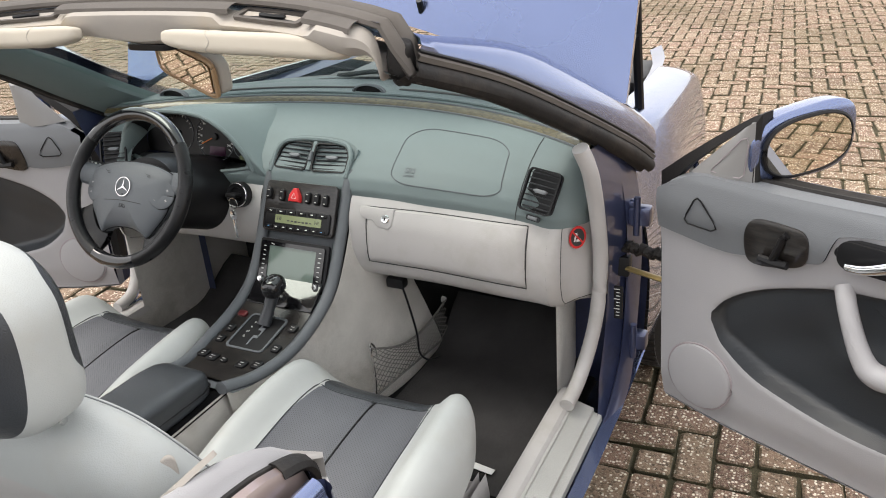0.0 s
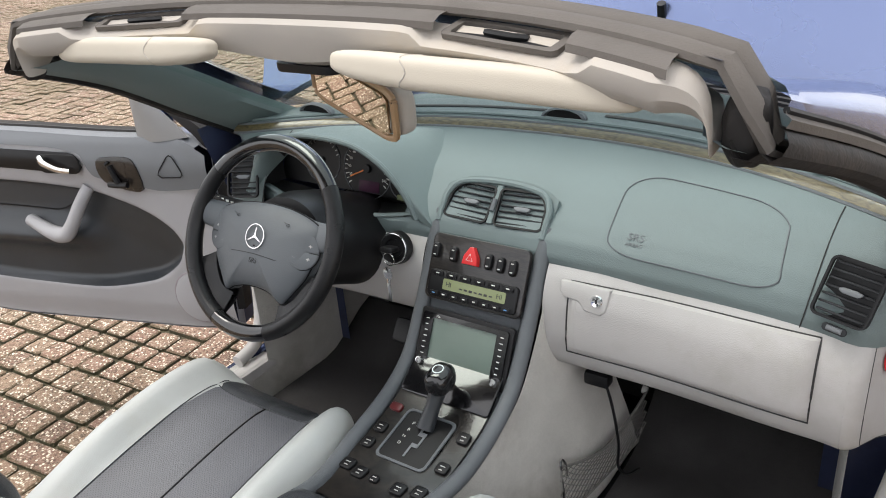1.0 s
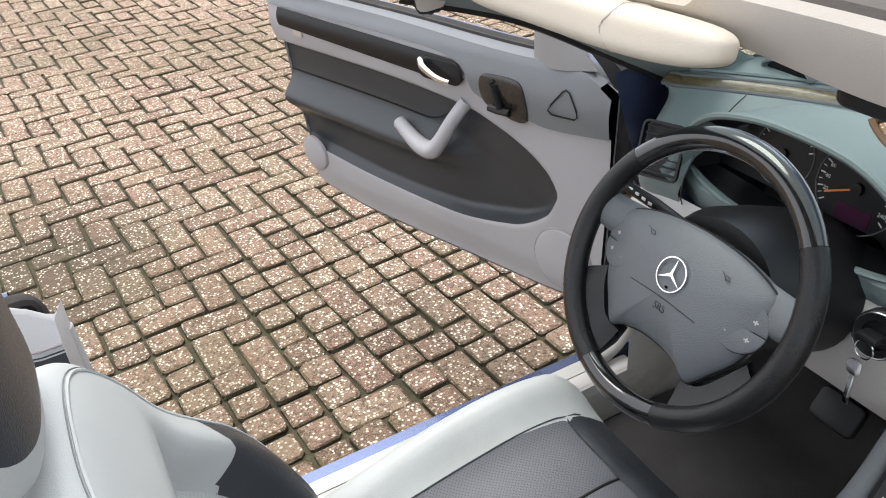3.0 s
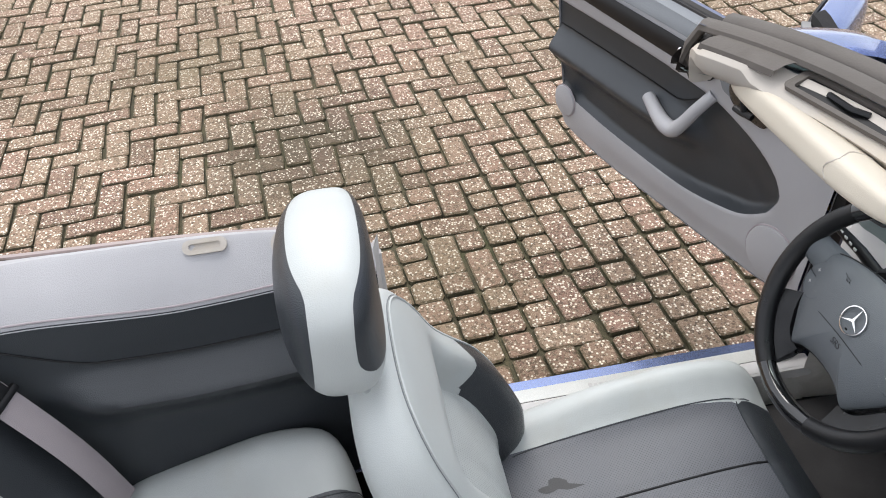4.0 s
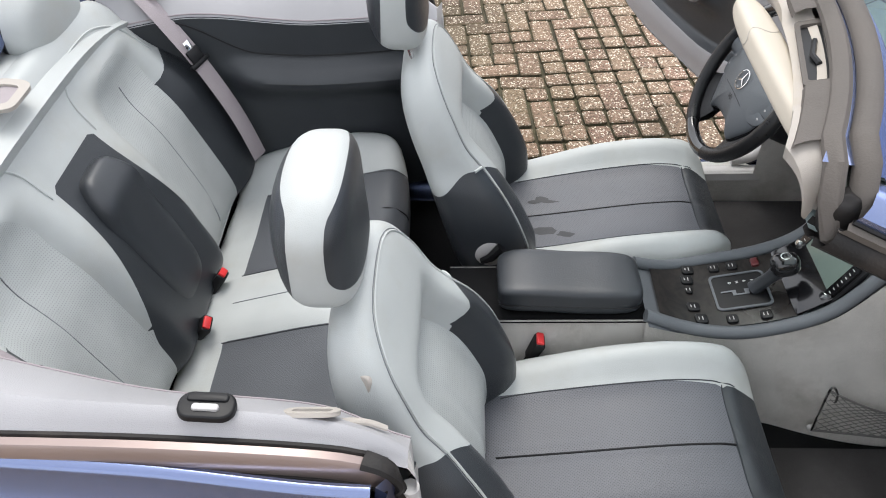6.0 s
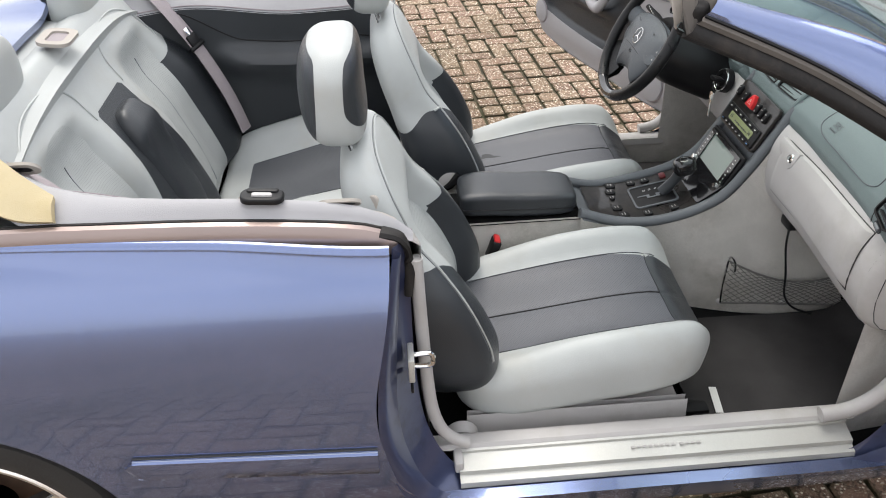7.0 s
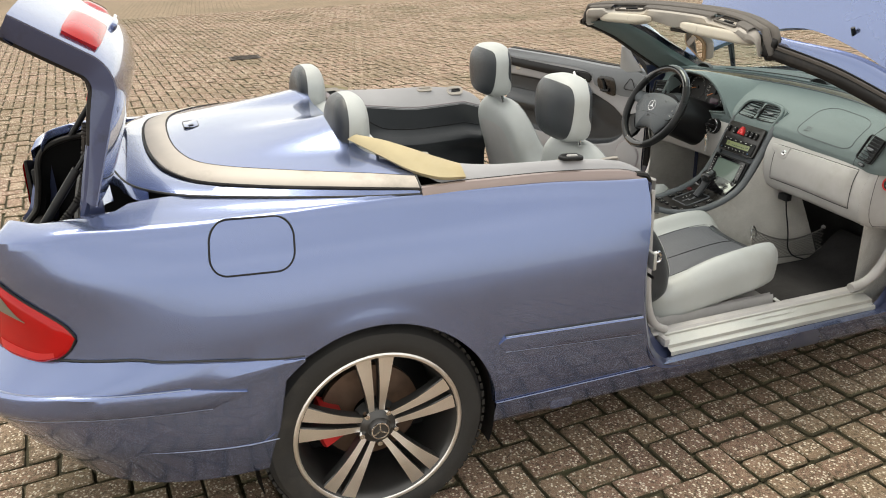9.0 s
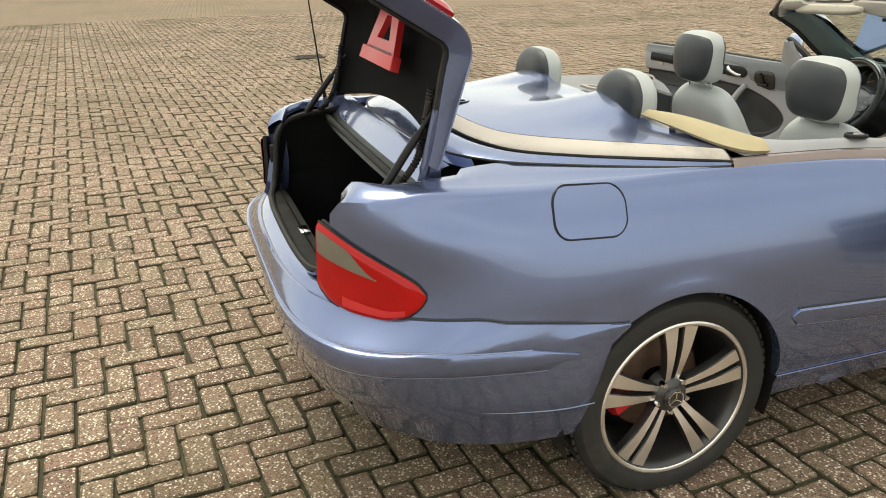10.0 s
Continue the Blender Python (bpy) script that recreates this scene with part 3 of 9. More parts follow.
            V[:, lev * 8 + k, 2] = z + tx * lx + ty * ly - drop
    sides = [(l * 8 + (k + 1) % 8, l * 8 + k, l * 8 + 8 + k, l * 8 + 8 + (k + 1) % 8) for l in (0, 1) for k in range(8)]
    tops = [(0, 1, 2, 3), (0, 3, 4, 7), (4, 5, 6, 7)]
    quad = tops + sides
    tone = [0] * 3 + [1] * 8 + [2] * 8
    def made(name, verts, count):
        F = (np.arange(count)[:, None, None] * 24 + np.array(quad)[None]).reshape(-1, 4)
        me = bpy.data.meshes.new(name)
        me.from_pydata(verts.tolist(), [], F.tolist())
        for mt in (PAVER, PAVER_EDGE, JOINT):
            me.materials.append(mt)
        me.polygons.foreach_set("material_index", np.tile(tone, count).astype(np.int32))
        return me
    ob = new("paver_field", made("paver_field", V[~near].reshape(-1, 3), int((~near).sum())))
    ob.parent = ground
    ob["kind"] = "stuff"
    shapes = []
    for kind in (0, 1, 2):
        group = []
        for k in [i for i in range(N) if near[i] and C[i, 2] == kind][:4]:
            group.append(made("paver", V[k] - np.array([X[k], Y[k], 0]), 1))
        shapes.append(group)
    for i in np.nonzero(near)[0]:
        o = new("paver", shapes[int(C[i, 2])][int(i) % 4])
        o.matrix_world = Matrix.Translation((X[i], Y[i], float(z[i]))) @ Euler((ty[i], -tx[i], rng.normal(0, 0.012))).to_matrix().to_4x4()
        o.parent = ground

# ---- the car: x to its right, y ahead from the rear axle, z up ----
car = thing("car", "blue metallic convertible, roof down, with doors, bonnet and boot open", "car")

BODY_W, Y0, YR = 0.825, -0.25, -1.022
inset_side = hermite([(0.16, 0.10), (0.24, 0.055), (0.32, 0.026), (0.45, 0.002), (0.55, 0.0), (0.66, 0.006), (0.74, 0.02), (0.80, 0.036), (0.86, 0.058), (0.90, 0.080), (0.95, 0.117), (0.99, 0.155)])
inset_rear = hermite([(0.16, 0.14), (0.24, 0.10), (0.30, 0.065), (0.42, 0.020), (0.52, 0.004), (0.60, 0.0), (0.66, 0.008), (0.75, 0.020), (0.88, 0.030), (1.0, 0.042)])
round_rear = hermite([(0.16, 0.85), (0.29, 0.80), (0.40, 0.68), (0.50, 0.54), (0.56, 0.45), (0.600, 0.43), (0.625, 0.52), (0.665, 0.69), (0.74, 0.70), (0.88, 0.62), (0.98, 0.56)])
front_taper = hermite([(0.9, 0.0), (1.6, 0.0), (2.4, 0.02), (3.0, 0.06), (3.4, 0.16)])
belt_z = hermite([(-1.0, 0.955), (-0.64, 0.958), (-0.5, 0.966), (-0.3, 0.966), (-0.12, 0.958), (0.0, 0.950), (0.42, 0.945), (0.80, 0.930), (1.14, 0.905), (2.4, 0.90)])


def corner(z):
    """How round the rear corner is in plan: square in the bumper, softer beside the lamps."""
    return round_rear(z)


def body(q, z, off=0.0, s=1):
    """The skin: q >= 0 runs ahead along the flank from y = -0.25; q from 0 to -1 goes round the rear corner to the middle."""
    w, yr = BODY_W - inset_side(z) * (1 - 0.40 * max(0.0, min(1.0, -q / 0.35))) + off, YR + inset_rear(z) - off
    if q >= 0:
        return Vector((s * (w - front_taper(Y0 + q)), Y0 + q, z))
    a = radians(90) * -q
    e = corner(z)
    return Vector((s * w * max(0.0, math.cos(a)) ** e, Y0 + (yr - Y0) * math.sin(a) ** e, z))


def q_of(y, z=0.6):
    """The q at which the skin passes y."""
    if y >= Y0:
        return y - Y0
    return -math.degrees(math.asin(min(1.0, ((y - Y0) / (YR + inset_rear(z) - Y0)) ** (1 / corner(z))))) / 90


ARCH_R, ARCH_Z = 0.352, 0.305
def arch_low(y, base, cy=0.0):
    """The lower edge of the flank, cut by the wheel arch."""
    d = abs(y - cy)
    return max(base, ARCH_Z + math.sqrt(max(0.0, ARCH_R ** 2 - d * d))) if d < ARCH_R else base


def q_list(q0, q1, n, stops=()):
    return sorted(set([round(v, 5) for v in steps(q0, q1, n)] + [round(v, 5) for v in stops]))


arch_stops = [0.25 - ARCH_R + e for e in (-0.0005, 0.0005, 0.004, 0.012, 0.025, 0.045, 0.07)] + [0.25 + ARCH_R + e for e in (0.0005, -0.0005, -0.004, -0.012, -0.025, -0.045, -0.07)]
DOOR_REAR = 0.875


def ease0(v, a, b):
    t = max(0.0, min(1.0, (v - a) / (b - a)))
    return t * t * (3 - 2 * t)


def mixk(a, b, t):
    return a + (b - a) * t


joint_x = hermite([(-0.435, 0.545), (-0.28, 0.604), (-0.12, 0.650), (0.04, 0.684), (0.182, 0.702)])
joint_z = hermite([(-0.435, 0.998), (-0.28, 0.988), (-0.12, 0.978), (0.04, 0.968), (0.182, 0.960)])


def flank(s):
    side = "right" if s > 0 else "left"
    # quarter panel, from the lamp to the door, with the shoulder rolled over the top
    bm = bmesh.new()
    rows = []
    def shut_edge(p):
        # the shut line bows back below the belt
        w = ease0(p.y, 0.55, DOOR_REAR)
        p.y += w * (-0.048 * math.exp(-((p.z - 0.60) / 0.19) ** 2) + 0.035 * ease0(p.z, 0.42, 0.32))
        return p
    for q in q_list(-0.62, DOOR_REAR - Y0, 70, arch_stops + [-0.004, -0.01, -0.02, -0.035]):
        y = body(q, 0.6).y
        lo = arch_low(y, 0.606 + 0.105 * max(0.0, min(0.50, -0.20 - y)) if y < 0 else 0.318)
        rear = ease0(q, -0.30, -0.55)
        hi = belt_z(q) - 0.012 * rear - 0.036 * ease0(q, -0.545, -0.625) ** 2
        col = [shut_edge(body(q, lo + (hi - lo) * k / 17, 0, s)) for k in range(18)]
        # flared lip of the wheel arch
        d = math.hypot(y, lo - ARCH_Z)
        if abs(y) < ARCH_R and lo > 0.33:
            for k in (0, 1, 2):
                fl = (0.004, 0.003, 0.001)[k]
                col[k].x += s * fl
            col = [col[0] + Vector((-s * 0.035, 0, 0.004)), col[0] + Vector((-s * 0.004, 0, -0.001))] + col
        else:
            col = [col[0] + Vector((-s * 0.02, 0, 0))] + [col[0].copy()] + col
        wide = 0.014 + 0.034 * ease0(q, 0.35, -0.20) + 0.010 * rear
        top = col[-1]
        for k in range(1, 7):
            a = radians(15 * k)
            col.append(top + Vector((-s * wide * (1 - math.cos(a)), 0, (0.016 + 0.006 * ease0(q, 0.10, -0.25) + 0.010 * rear) * math.sin(a))) + Vector((0, 0.045 * math.sin(a) * max(0.0, min(1.0, (-0.15 - q) / 0.3)), 0)))
        # on over the shoulder to the joint of the roof cover
        e = col[-1]
        ahead = ease0(e.y, 0.22, 0.16)
        on = ease0(e.y, -0.80, -0.70) * ahead
        tx = min(abs(e.x) - 0.004, mixk(abs(e.x) - 0.004, max(joint_x(e.y), 0.594 * ease0(e.y, -0.44, -0.58)), ahead))
        tz = mixk(e.z - 0.004, joint_z(e.y) - 0.001 - 0.012 * ease0(e.y, -0.44, -0.75), on)
        for k in (0.35, 0.7, 1.0):
            col.append(Vector((s * mixk(abs(e.x), tx, k), e.y, mixk(e.z, tz, k) + 0.004 * on * math.sin(k * math.pi))))
        col.append(col[-1] + Vector((-s * 0.003, 0, -0.022 * ease0(e.y, -0.40, -0.50) - 0.001)))
        rows.append(col)
    add_grid(bm, rows)
    qp = part("quarter_panel", bm, PAINT, car, "blue metallic rear wing with rolled wheel arch")
    # dark inner wheel house
    bm = bmesh.new()
    rows = []
    for i in range(25):
        a = radians(-20 + 220 * i / 24)
        p = (math.cos(a) * (ARCH_R + 0.002), ARCH_Z + math.sin(a) * (ARCH_R + 0.002))
        rows.append([(s * x, p[0], p[1]) for x in (0.795, 0.70, 0.55, 0.45)])
    add_grid(bm, rows)
    bm.faces.new([bm.verts.new((s * 0.45, math.cos(radians(-20 + 220 * i / 24)) * ARCH_R, ARCH_Z + math.sin(radians(-20 + 220 * i / 24)) * ARCH_R)) for i in range(25)])
    part("wheel_house", bm, RUBBER, car)
    # sill skirt below the crease, running ahead under the door
    bm = bmesh.new()
    rows = []
    for q in q_list(0.25 + ARCH_R + 0.003, 2.42, 40):
        col = []
        for k in range(8):
            z = 0.318 - (0.318 - 0.205) * k / 7
            col.append(body(q, z, 0.004 - 0.012 * max(0, k - 5), s))
        rows.append([col[0] + Vector((-s * 0.03, 0, 0.001))] + col + [col[-1] + Vector((-s * 0.10, 0, -0.005))])
    add_grid(bm, rows)
    skirt = part("sill_skirt", bm, PAINT, car, "blue painted side skirt")
    if s > 0:
        bm = bmesh.new()
        m = frame_of(body(0.83, 0.262, 0.005, s), (0, 1, 0), (0, 0, 1))
        plate(bm, outline(0.075, 0.045, 0.006), 0.002, m, 0.001)
        part("jacking_cover", bm, PAINT, skirt)
    # protective moulding along the flank
    bm = bmesh.new()
    us = steps(0.605, DOOR_REAR - Y0 - 0.052, 26)
    zm = lambda q: 0.526 - 0.070 * (q - 0.60)
    hm = lambda q: 0.024 + 0.014 * (q - 0.60)
    rows = []
    for q in us:
        k = min(1.0, (q - us[0]) / 0.03)
        half = hm(q) * math.sqrt(max(0.0, 1 - (1 - k) ** 2)) + 0.0015
        zc = zm(q)
        prof = [(-1, 0.0), (-0.98, 0.006), (-0.85, 0.010), (0, 0.013), (0.85, 0.012), (0.95, 0.008), (1, 0.0)]
        rows.append([body(q, zc + half * a, o * min(1.0, 0.3 + k), s) for a, o in prof])
    add_grid(bm, rows)
    bm.faces.new([bm.verts.new(p) for p in rows[-1]])
    mould = part("side_moulding", bm, PAINT, car, "blue moulding strip with edge highlights put on as pale lines")
    # pale tubes put the highlights of the strip's edges into colour
    bm = bmesh.new()
    tube(bm, [body(q, zm(q) + hm(q), 0.006, s) for q in us[1:]], 0.0018, 6)
    part("edge_highlight", bm, PAINT_HIGHLIGHT, mould)
    bm = bmesh.new()
    tube(bm, [body(q, zm(q) - hm(q), 0.006, s) for q in us[1:]], 0.0014, 6)
    part("edge_highlight", bm, PAINT_HIGHLIGHT, mould)
    bm = bmesh.new()
    tube(bm, [body(q, zm(q) + hm(q) * math.copysign(1.09, e), 0.001, s) for e in (1,) for q in us[1:]], 0.0024, 6)
    part("moulding_joint", bm, INK_DK, mould)
    # the crease highlight of the skirt, added as a pale tube
    bm = bmesh.new()
    tube(bm, [body(q, 0.319, 0.004, s) for q in q_list(0.25 + ARCH_R + 0.004, 1.13, 16)], 0.0013, 6)
    part("skirt_highlight", bm, PAINT_HIGHLIGHT, skirt)
    # fuel flap with its dark joint
    if s > 0:
        bm = bmesh.new()
        fl = outline(0.212, 0.124, 0.046, 8)
        ringpts = lambda g, o: [body(q_of(-0.278 + (u + 0.14 * v) * g, 0.900 + v * g), 0.900 + v * g - u * g * 0.06, o, 1) for u, v in fl]
        tube(bm, ringpts(0.97, 0.0005), 0.0030, 6, closed=True)
        part("flap_joint", bm, BLACK, qp)
        bm = bmesh.new()
        add_grid(bm, [ringpts(g, 0.0030) for g in (0.945, 0.9, 0.7, 0.45, 0.2, 0.001)], close_v=True)
        part("fuel_flap", bm, PAINT, qp)
    # tail lamp
    Q0, Q1 = -0.668, -0.335
    lamp_top = hermite([(Q0, 0.886), (-0.62, 0.874), (-0.54, 0.846), (-0.46, 0.814), (-0.40, 0.786), (-0.36, 0.762), (Q1, 0.733)])
    lamp_low = hermite([(Q0, 0.698), (-0.62, 0.674), (-0.54, 0.661), (-0.45, 0.660), (-0.39, 0.674), (-0.355, 0.698), (Q1, 0.729)])
    split = hermite([(Q0, 0.772), (-0.5, 0.758), (-0.42, 0.752), (Q1, 0.75)])
    lamp = part("tail_lamp", shell(lambda q, k: body(q, lamp_low(q) + (lamp_top(q) - lamp_low(q)) * k, -0.004, s), steps(Q0, Q1 - 0.001, 24), steps(0, 1, 6), 0.01), BLACK, car, "red tail lamp with a smoked upper lens")
    bul = lambda k: 0.014 * math.sqrt(max(0.0, 1 - abs(2 * k - 1) ** 5))
    def lamp_sheet(q, k, up=0.0):
        return body(q, lamp_low(q) + (lamp_top(q) - lamp_low(q)) * k, 0.003 + up + bul(k) * min(1.0, (Q1 + 0.001 - q) / 0.05 + 0.02), s)
    qs = steps(Q0, Q1 - 0.002, 40)
    part("red_lens", surf(lamp_sheet, qs, steps(0, 1, 15)), RED_LENS, lamp, "glossy red lens")
    kmid = lambda q: (split(q) - lamp_low(q)) / (lamp_top(q) - lamp_low(q))
    kin = lambda q: 0.58 + 0.10 * (q - Q0) / 0.205
    kend = lambda q: mixk(0.92, kin(q) + 0.02, ease0((q - Q0) / 0.205, 0.55, 1.0))
    part("smoked_lens", surf(lambda q, t: lamp_sheet(q, mixk(kin(q), kend(q), t), 0.0015), steps(Q0 + 0.006, Q0 + 0.205, 22), steps(0, 1, 7)), SMOKE_LENS, lamp, "smoky brown reversing lens")
    part("reflector", surf(lambda q, t: lamp_sheet(q, 0.10 + 0.13 * t, 0.0012), steps(-0.57, -0.385, 16), steps(0, 1, 3)), RED, lamp, "bright red reflector strip")
    bm = bmesh.new()
    tube(bm, [lamp_sheet(q, 1.0) for q in qs] + [lamp_sheet(q, 0.0) for q in qs[::-1]], 0.0032, 6, closed=True)
    part("lamp_seal", bm, RUBBER, lamp)
    # inner edge of the wing beside the boot
    bm = bmesh.new()
    add_grid(bm, [[body(-0.62, z, o, s) + Vector((-s * 0.4 * w, w, 0)) for o, w in ((0.0, 0.0), (-0.006, 0.02), (-0.012, 0.05))] for z in steps(0.60, 0.885, 12)])
    part("wing_return", bm, PAINT_SHADED, car)


for s in (1, -1):
    flank(s)


def rear_bumper():
    # skin from arch to arch
    def seam(q):
        y = body(q, 0.6).y
        return 0.608 + 0.105 * max(0.0, min(0.50, -0.20 - y)) + 0.010 * ease0(-y, 0.66, 0.74)
    bm = bmesh.new()
    rows = []
    qs = q_list(-1.0, 0.25 - 0.19, 40, arch_stops[:7])
    both = [(q, 1) for q in qs[::-1]] + [(q, -1) for q in qs[1:]]
    for q, s in both:
        y = body(q, 0.5).y
        lo = 0.268 if y < -ARCH_R else arch_low(y, 0.268)
        hi = seam(q)
        col = [body(q, hi - 0.002, -0.03, s), body(q, hi, 0.004, s)]
        for k in range(1, 19):
            z = hi + (lo - hi) * k / 18
            off = 0.012
            if k == 1:
                off = 0.010
            step = 0.012 * max(0.0, (0.42 - z) / 0.15)
            col.append(body(q, z, off - step, s))
        col.append(body(q, lo - 0.002, -0.05, s))
        rows.append(col)
    add_grid(bm, rows)
    bumper = part("rear_bumper", bm, PAINT, car, "blue rear bumper with scuffed lower edge")
    # protective strips, with pale tubes added as highlights on their edges
    for s in (1, -1):
        strip_z = lambda q: 0.552 + 0.10 * max(0.0, min(0.32, -0.44 - body(q, 0.56).y))
        bm = bmesh.new()
        us = q_list(-1.0, q_of(-0.355), 34)
        end = us[-1]
        rows = []
        for q in us:
            k = min(1.0, (end - q) / 0.035)
            half = 0.032 * math.sqrt(max(0.0, 1 - (1 - k) ** 2)) + 0.001
            prof = [(-1, 0.008), (-0.99, 0.015), (-0.85, 0.018), (0, 0.020), (0.85, 0.020), (0.98, 0.017), (1, 0.008)]
            rows.append([body(q, strip_z(q) + half * a, o, s) for a, o in prof])
        add_grid(bm, rows)
        strip = part("bumper_strip", bm, PAINT, bumper, "blue bumper strip")
        bm = bmesh.new()
        tube(bm, [body(q, strip_z(q) + 0.033, 0.0145, s) for q in us[:-1]], 0.0022, 6)
        part("edge_highlight", bm, PAINT_HIGHLIGHT, strip)
        bm = bmesh.new()
        tube(bm, [body(q, strip_z(q) - 0.033, 0.0135, s) for q in us[:-1]], 0.0018, 6)
        part("edge_highlight", bm, PAINT_HIGHLIGHT, strip)
        bm = bmesh.new()
        tube(bm, [body(q, seam(q) + 0.004, 0.0025, s) for q in q_list(-0.62, 0.06, 40)], 0.0028, 6)
        part("bumper_joint", bm, INK_DK, bumper)
        # painted highlight along the bumper's lower crease
        bm = bmesh.new()
        tube(bm, [body(q, 0.381 + 0.135 * max(0.0, -0.381 - body(q, 0.4).y) * ease0(-body(q, 0.4).y, 1.3, 0.6), 0.0095, s) for q in us if body(q, 0.4).y > -0.86], 0.0016, 6)
        part("lower_highlight", bm, PAINT_HIGHLIGHT, bumper)
    return bumper


rear_bumper()


# tail panel under the open boot, and the boot itself
def boot():
    # the rim of the opening, right half, from the rear middle forwards
    half = [(0.0, -0.958, 0.700), (0.20, -0.955, 0.700), (0.36, -0.942, 0.702), (0.440, -0.918, 0.725), (0.472, -0.900, 0.80), (0.490, -0.888, 0.875), (0.505, -0.862, 0.920), (0.525, -0.800, 0.945), (0.540, -0.70, 0.955), (0.542, -0.62, 0.962)]
    rim = spline(half, 40)
    # painted sill between the bumper and the rim
    bm = bmesh.new()
    rows = []
    for q, s in [(q, 1) for q in steps(-0.60, -1.0, 14)] + [(q, -1) for q in steps(-1.0, -0.60, 14)[1:]]:
        o = body(q, 0.664, 0.0, s)
        x = o.x * 0.90
        i = Vector((x, -0.962 + 0.045 * (abs(x) / 0.46) ** 3, 0.700))
        rows.append([o + Vector((0, 0.0, -0.02)), o, o.lerp(i, 0.35) + Vector((0, 0, 0.010)), o.lerp(i, 0.75) + Vector((0, 0, 0.006)), i, i + Vector((0, 0.02, -0.012))])
    add_grid(bm, rows)
    sill = part("boot_sill", bm, PAINT, car, "blue painted boot sill")
    bm = bmesh.new()
    add_grid(bm, [[(x, -0.945 + 0.035 * (abs(x) / 0.46) ** 3, 0.698), (x, -0.915 + 0.030 * (abs(x) / 0.46) ** 3, 0.692), (x, -0.872, 0.682), (x, -0.868, 0.58)] for x in steps(-0.455, 0.455, 21)])
    part("sill_guard", bm, RUBBER, sill, "dark plastic loading guard")
    bm = bmesh.new()
    box(bm, (0.02, -0.895, 0.692), (0.07, 0.03, 0.008), bevel=0.002)
    part("striker", bm, CHROME, sill)
    # carpeted well
    bm = bmesh.new()
    prof = [(-0.90, 0.70), (-0.89, 0.36), (-0.30, 0.36), (-0.16, 0.97)]
    for x in (-0.56, 0.56):
        bm.faces.new([bm.verts.new((x, y, z)) for y, z in prof])
    add_grid(bm, [[(x, y, z) for y, z in prof] for x in (-0.56, 0.56)])
    part("boot_lining", bm, FELT_AND_GAP, car, "black carpet lining of the boot")
    # painted panel ahead of the opening, then the black trough and its seal
    bm = bmesh.new()
    bow = lambda x: 1 - (x / 0.58) ** 2
    add_grid(bm, [[(x, -0.585 - 0.03 * bow(x), 1.004 + 0.016 * bow(x)), (x, -0.605 - 0.03 * bow(x), 0.998 + 0.014 * bow(x)), (x, -0.635 - 0.02 * bow(x), 0.972 + 0.012 * bow(x)), (x, -0.652 - 0.02 * bow(x), 0.950 + 0.010 * bow(x))] for x in steps(-0.55, 0.55, 25)])
    part("rear_deck_panel", bm, PAINT, car, "blue panel between roof cover and boot opening")
    bm = bmesh.new()
    add_grid(bm, [[(x, -0.652 - 0.02 * bow(x) - 0.012 * k, 0.950 + 0.010 * bow(x) - 0.012 * k) for k in (0, 1, 2, 3)] for x in steps(-0.55, 0.55, 25)])
    part("boot_trough", bm, BLACK, car)
    bm = bmesh.new()
    tube(bm, [(x, -0.680 - 0.02 * (1 - (x / 0.58) ** 2), 0.930 + 0.02 * (1 - (x / 0.58) ** 2)) for x in steps(-0.545, 0.545, 25)], 0.011, 8)
    part("boot_front_seal", bm, RUBBER, car, "black rubber seal")
    for s in (1, -1):
        pts = [Vector((s * p.x, p.y, p.z)) for p in rim]
        bm = bmesh.new()
        tube(bm, pts, 0.011, 8)
        part("boot_seal", bm, RUBBER, car, "black rubber seal of the boot")
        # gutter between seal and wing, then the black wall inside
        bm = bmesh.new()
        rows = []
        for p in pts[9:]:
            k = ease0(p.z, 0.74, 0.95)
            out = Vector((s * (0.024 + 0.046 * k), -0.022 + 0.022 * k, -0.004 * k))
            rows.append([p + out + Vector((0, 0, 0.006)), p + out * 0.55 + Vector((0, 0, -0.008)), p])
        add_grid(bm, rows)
        part("boot_gutter", bm, PAINT_SHADED, car)
        bm = bmesh.new()
        add_grid(bm, [[p, p + Vector((s * 0.012, 0.02, -0.03)), Vector((s * 0.56, p.y + 0.03, min(p.z - 0.05, 0.72)))] for p in pts[9:]])
        part("boot_side_lining", bm, FELT_AND_GAP, car)
        # back of the lamp box
        bm = bmesh.new()
        box(bm, (s * 0.500, -0.902, 0.780), (0.020, 0.030, 0.150), Matrix.Identity(4), 0.006)
        part("lamp_box", bm, BLACK, car, "black lamp housing side")


boot()


# folding-roof cover behind the rear seat
def deck_z(x, y):
    """The crowned cover with two humps behind the rear headrests."""
    z = 1.075 - 0.080 * (abs(x) / 0.65) ** 2 - 0.020 * (max(0.0, -0.2 - y) / 0.23) ** 2
    hump = math.exp(-((abs(x) - 0.29) / 0.13) ** 4) * max(0.0, min(1.0, (y + 0.30) / 0.36)) ** 1.5
    return z + 0.040 * hump


RAIL_IN = [(0.650, 0.182), (0.607, 0.07), (0.565, -0.05), (0.515, -0.18), (0.455, -0.295), (0.375, -0.372), (0.26, -0.412), (0.13, -0.428), (0.0, -0.432)]
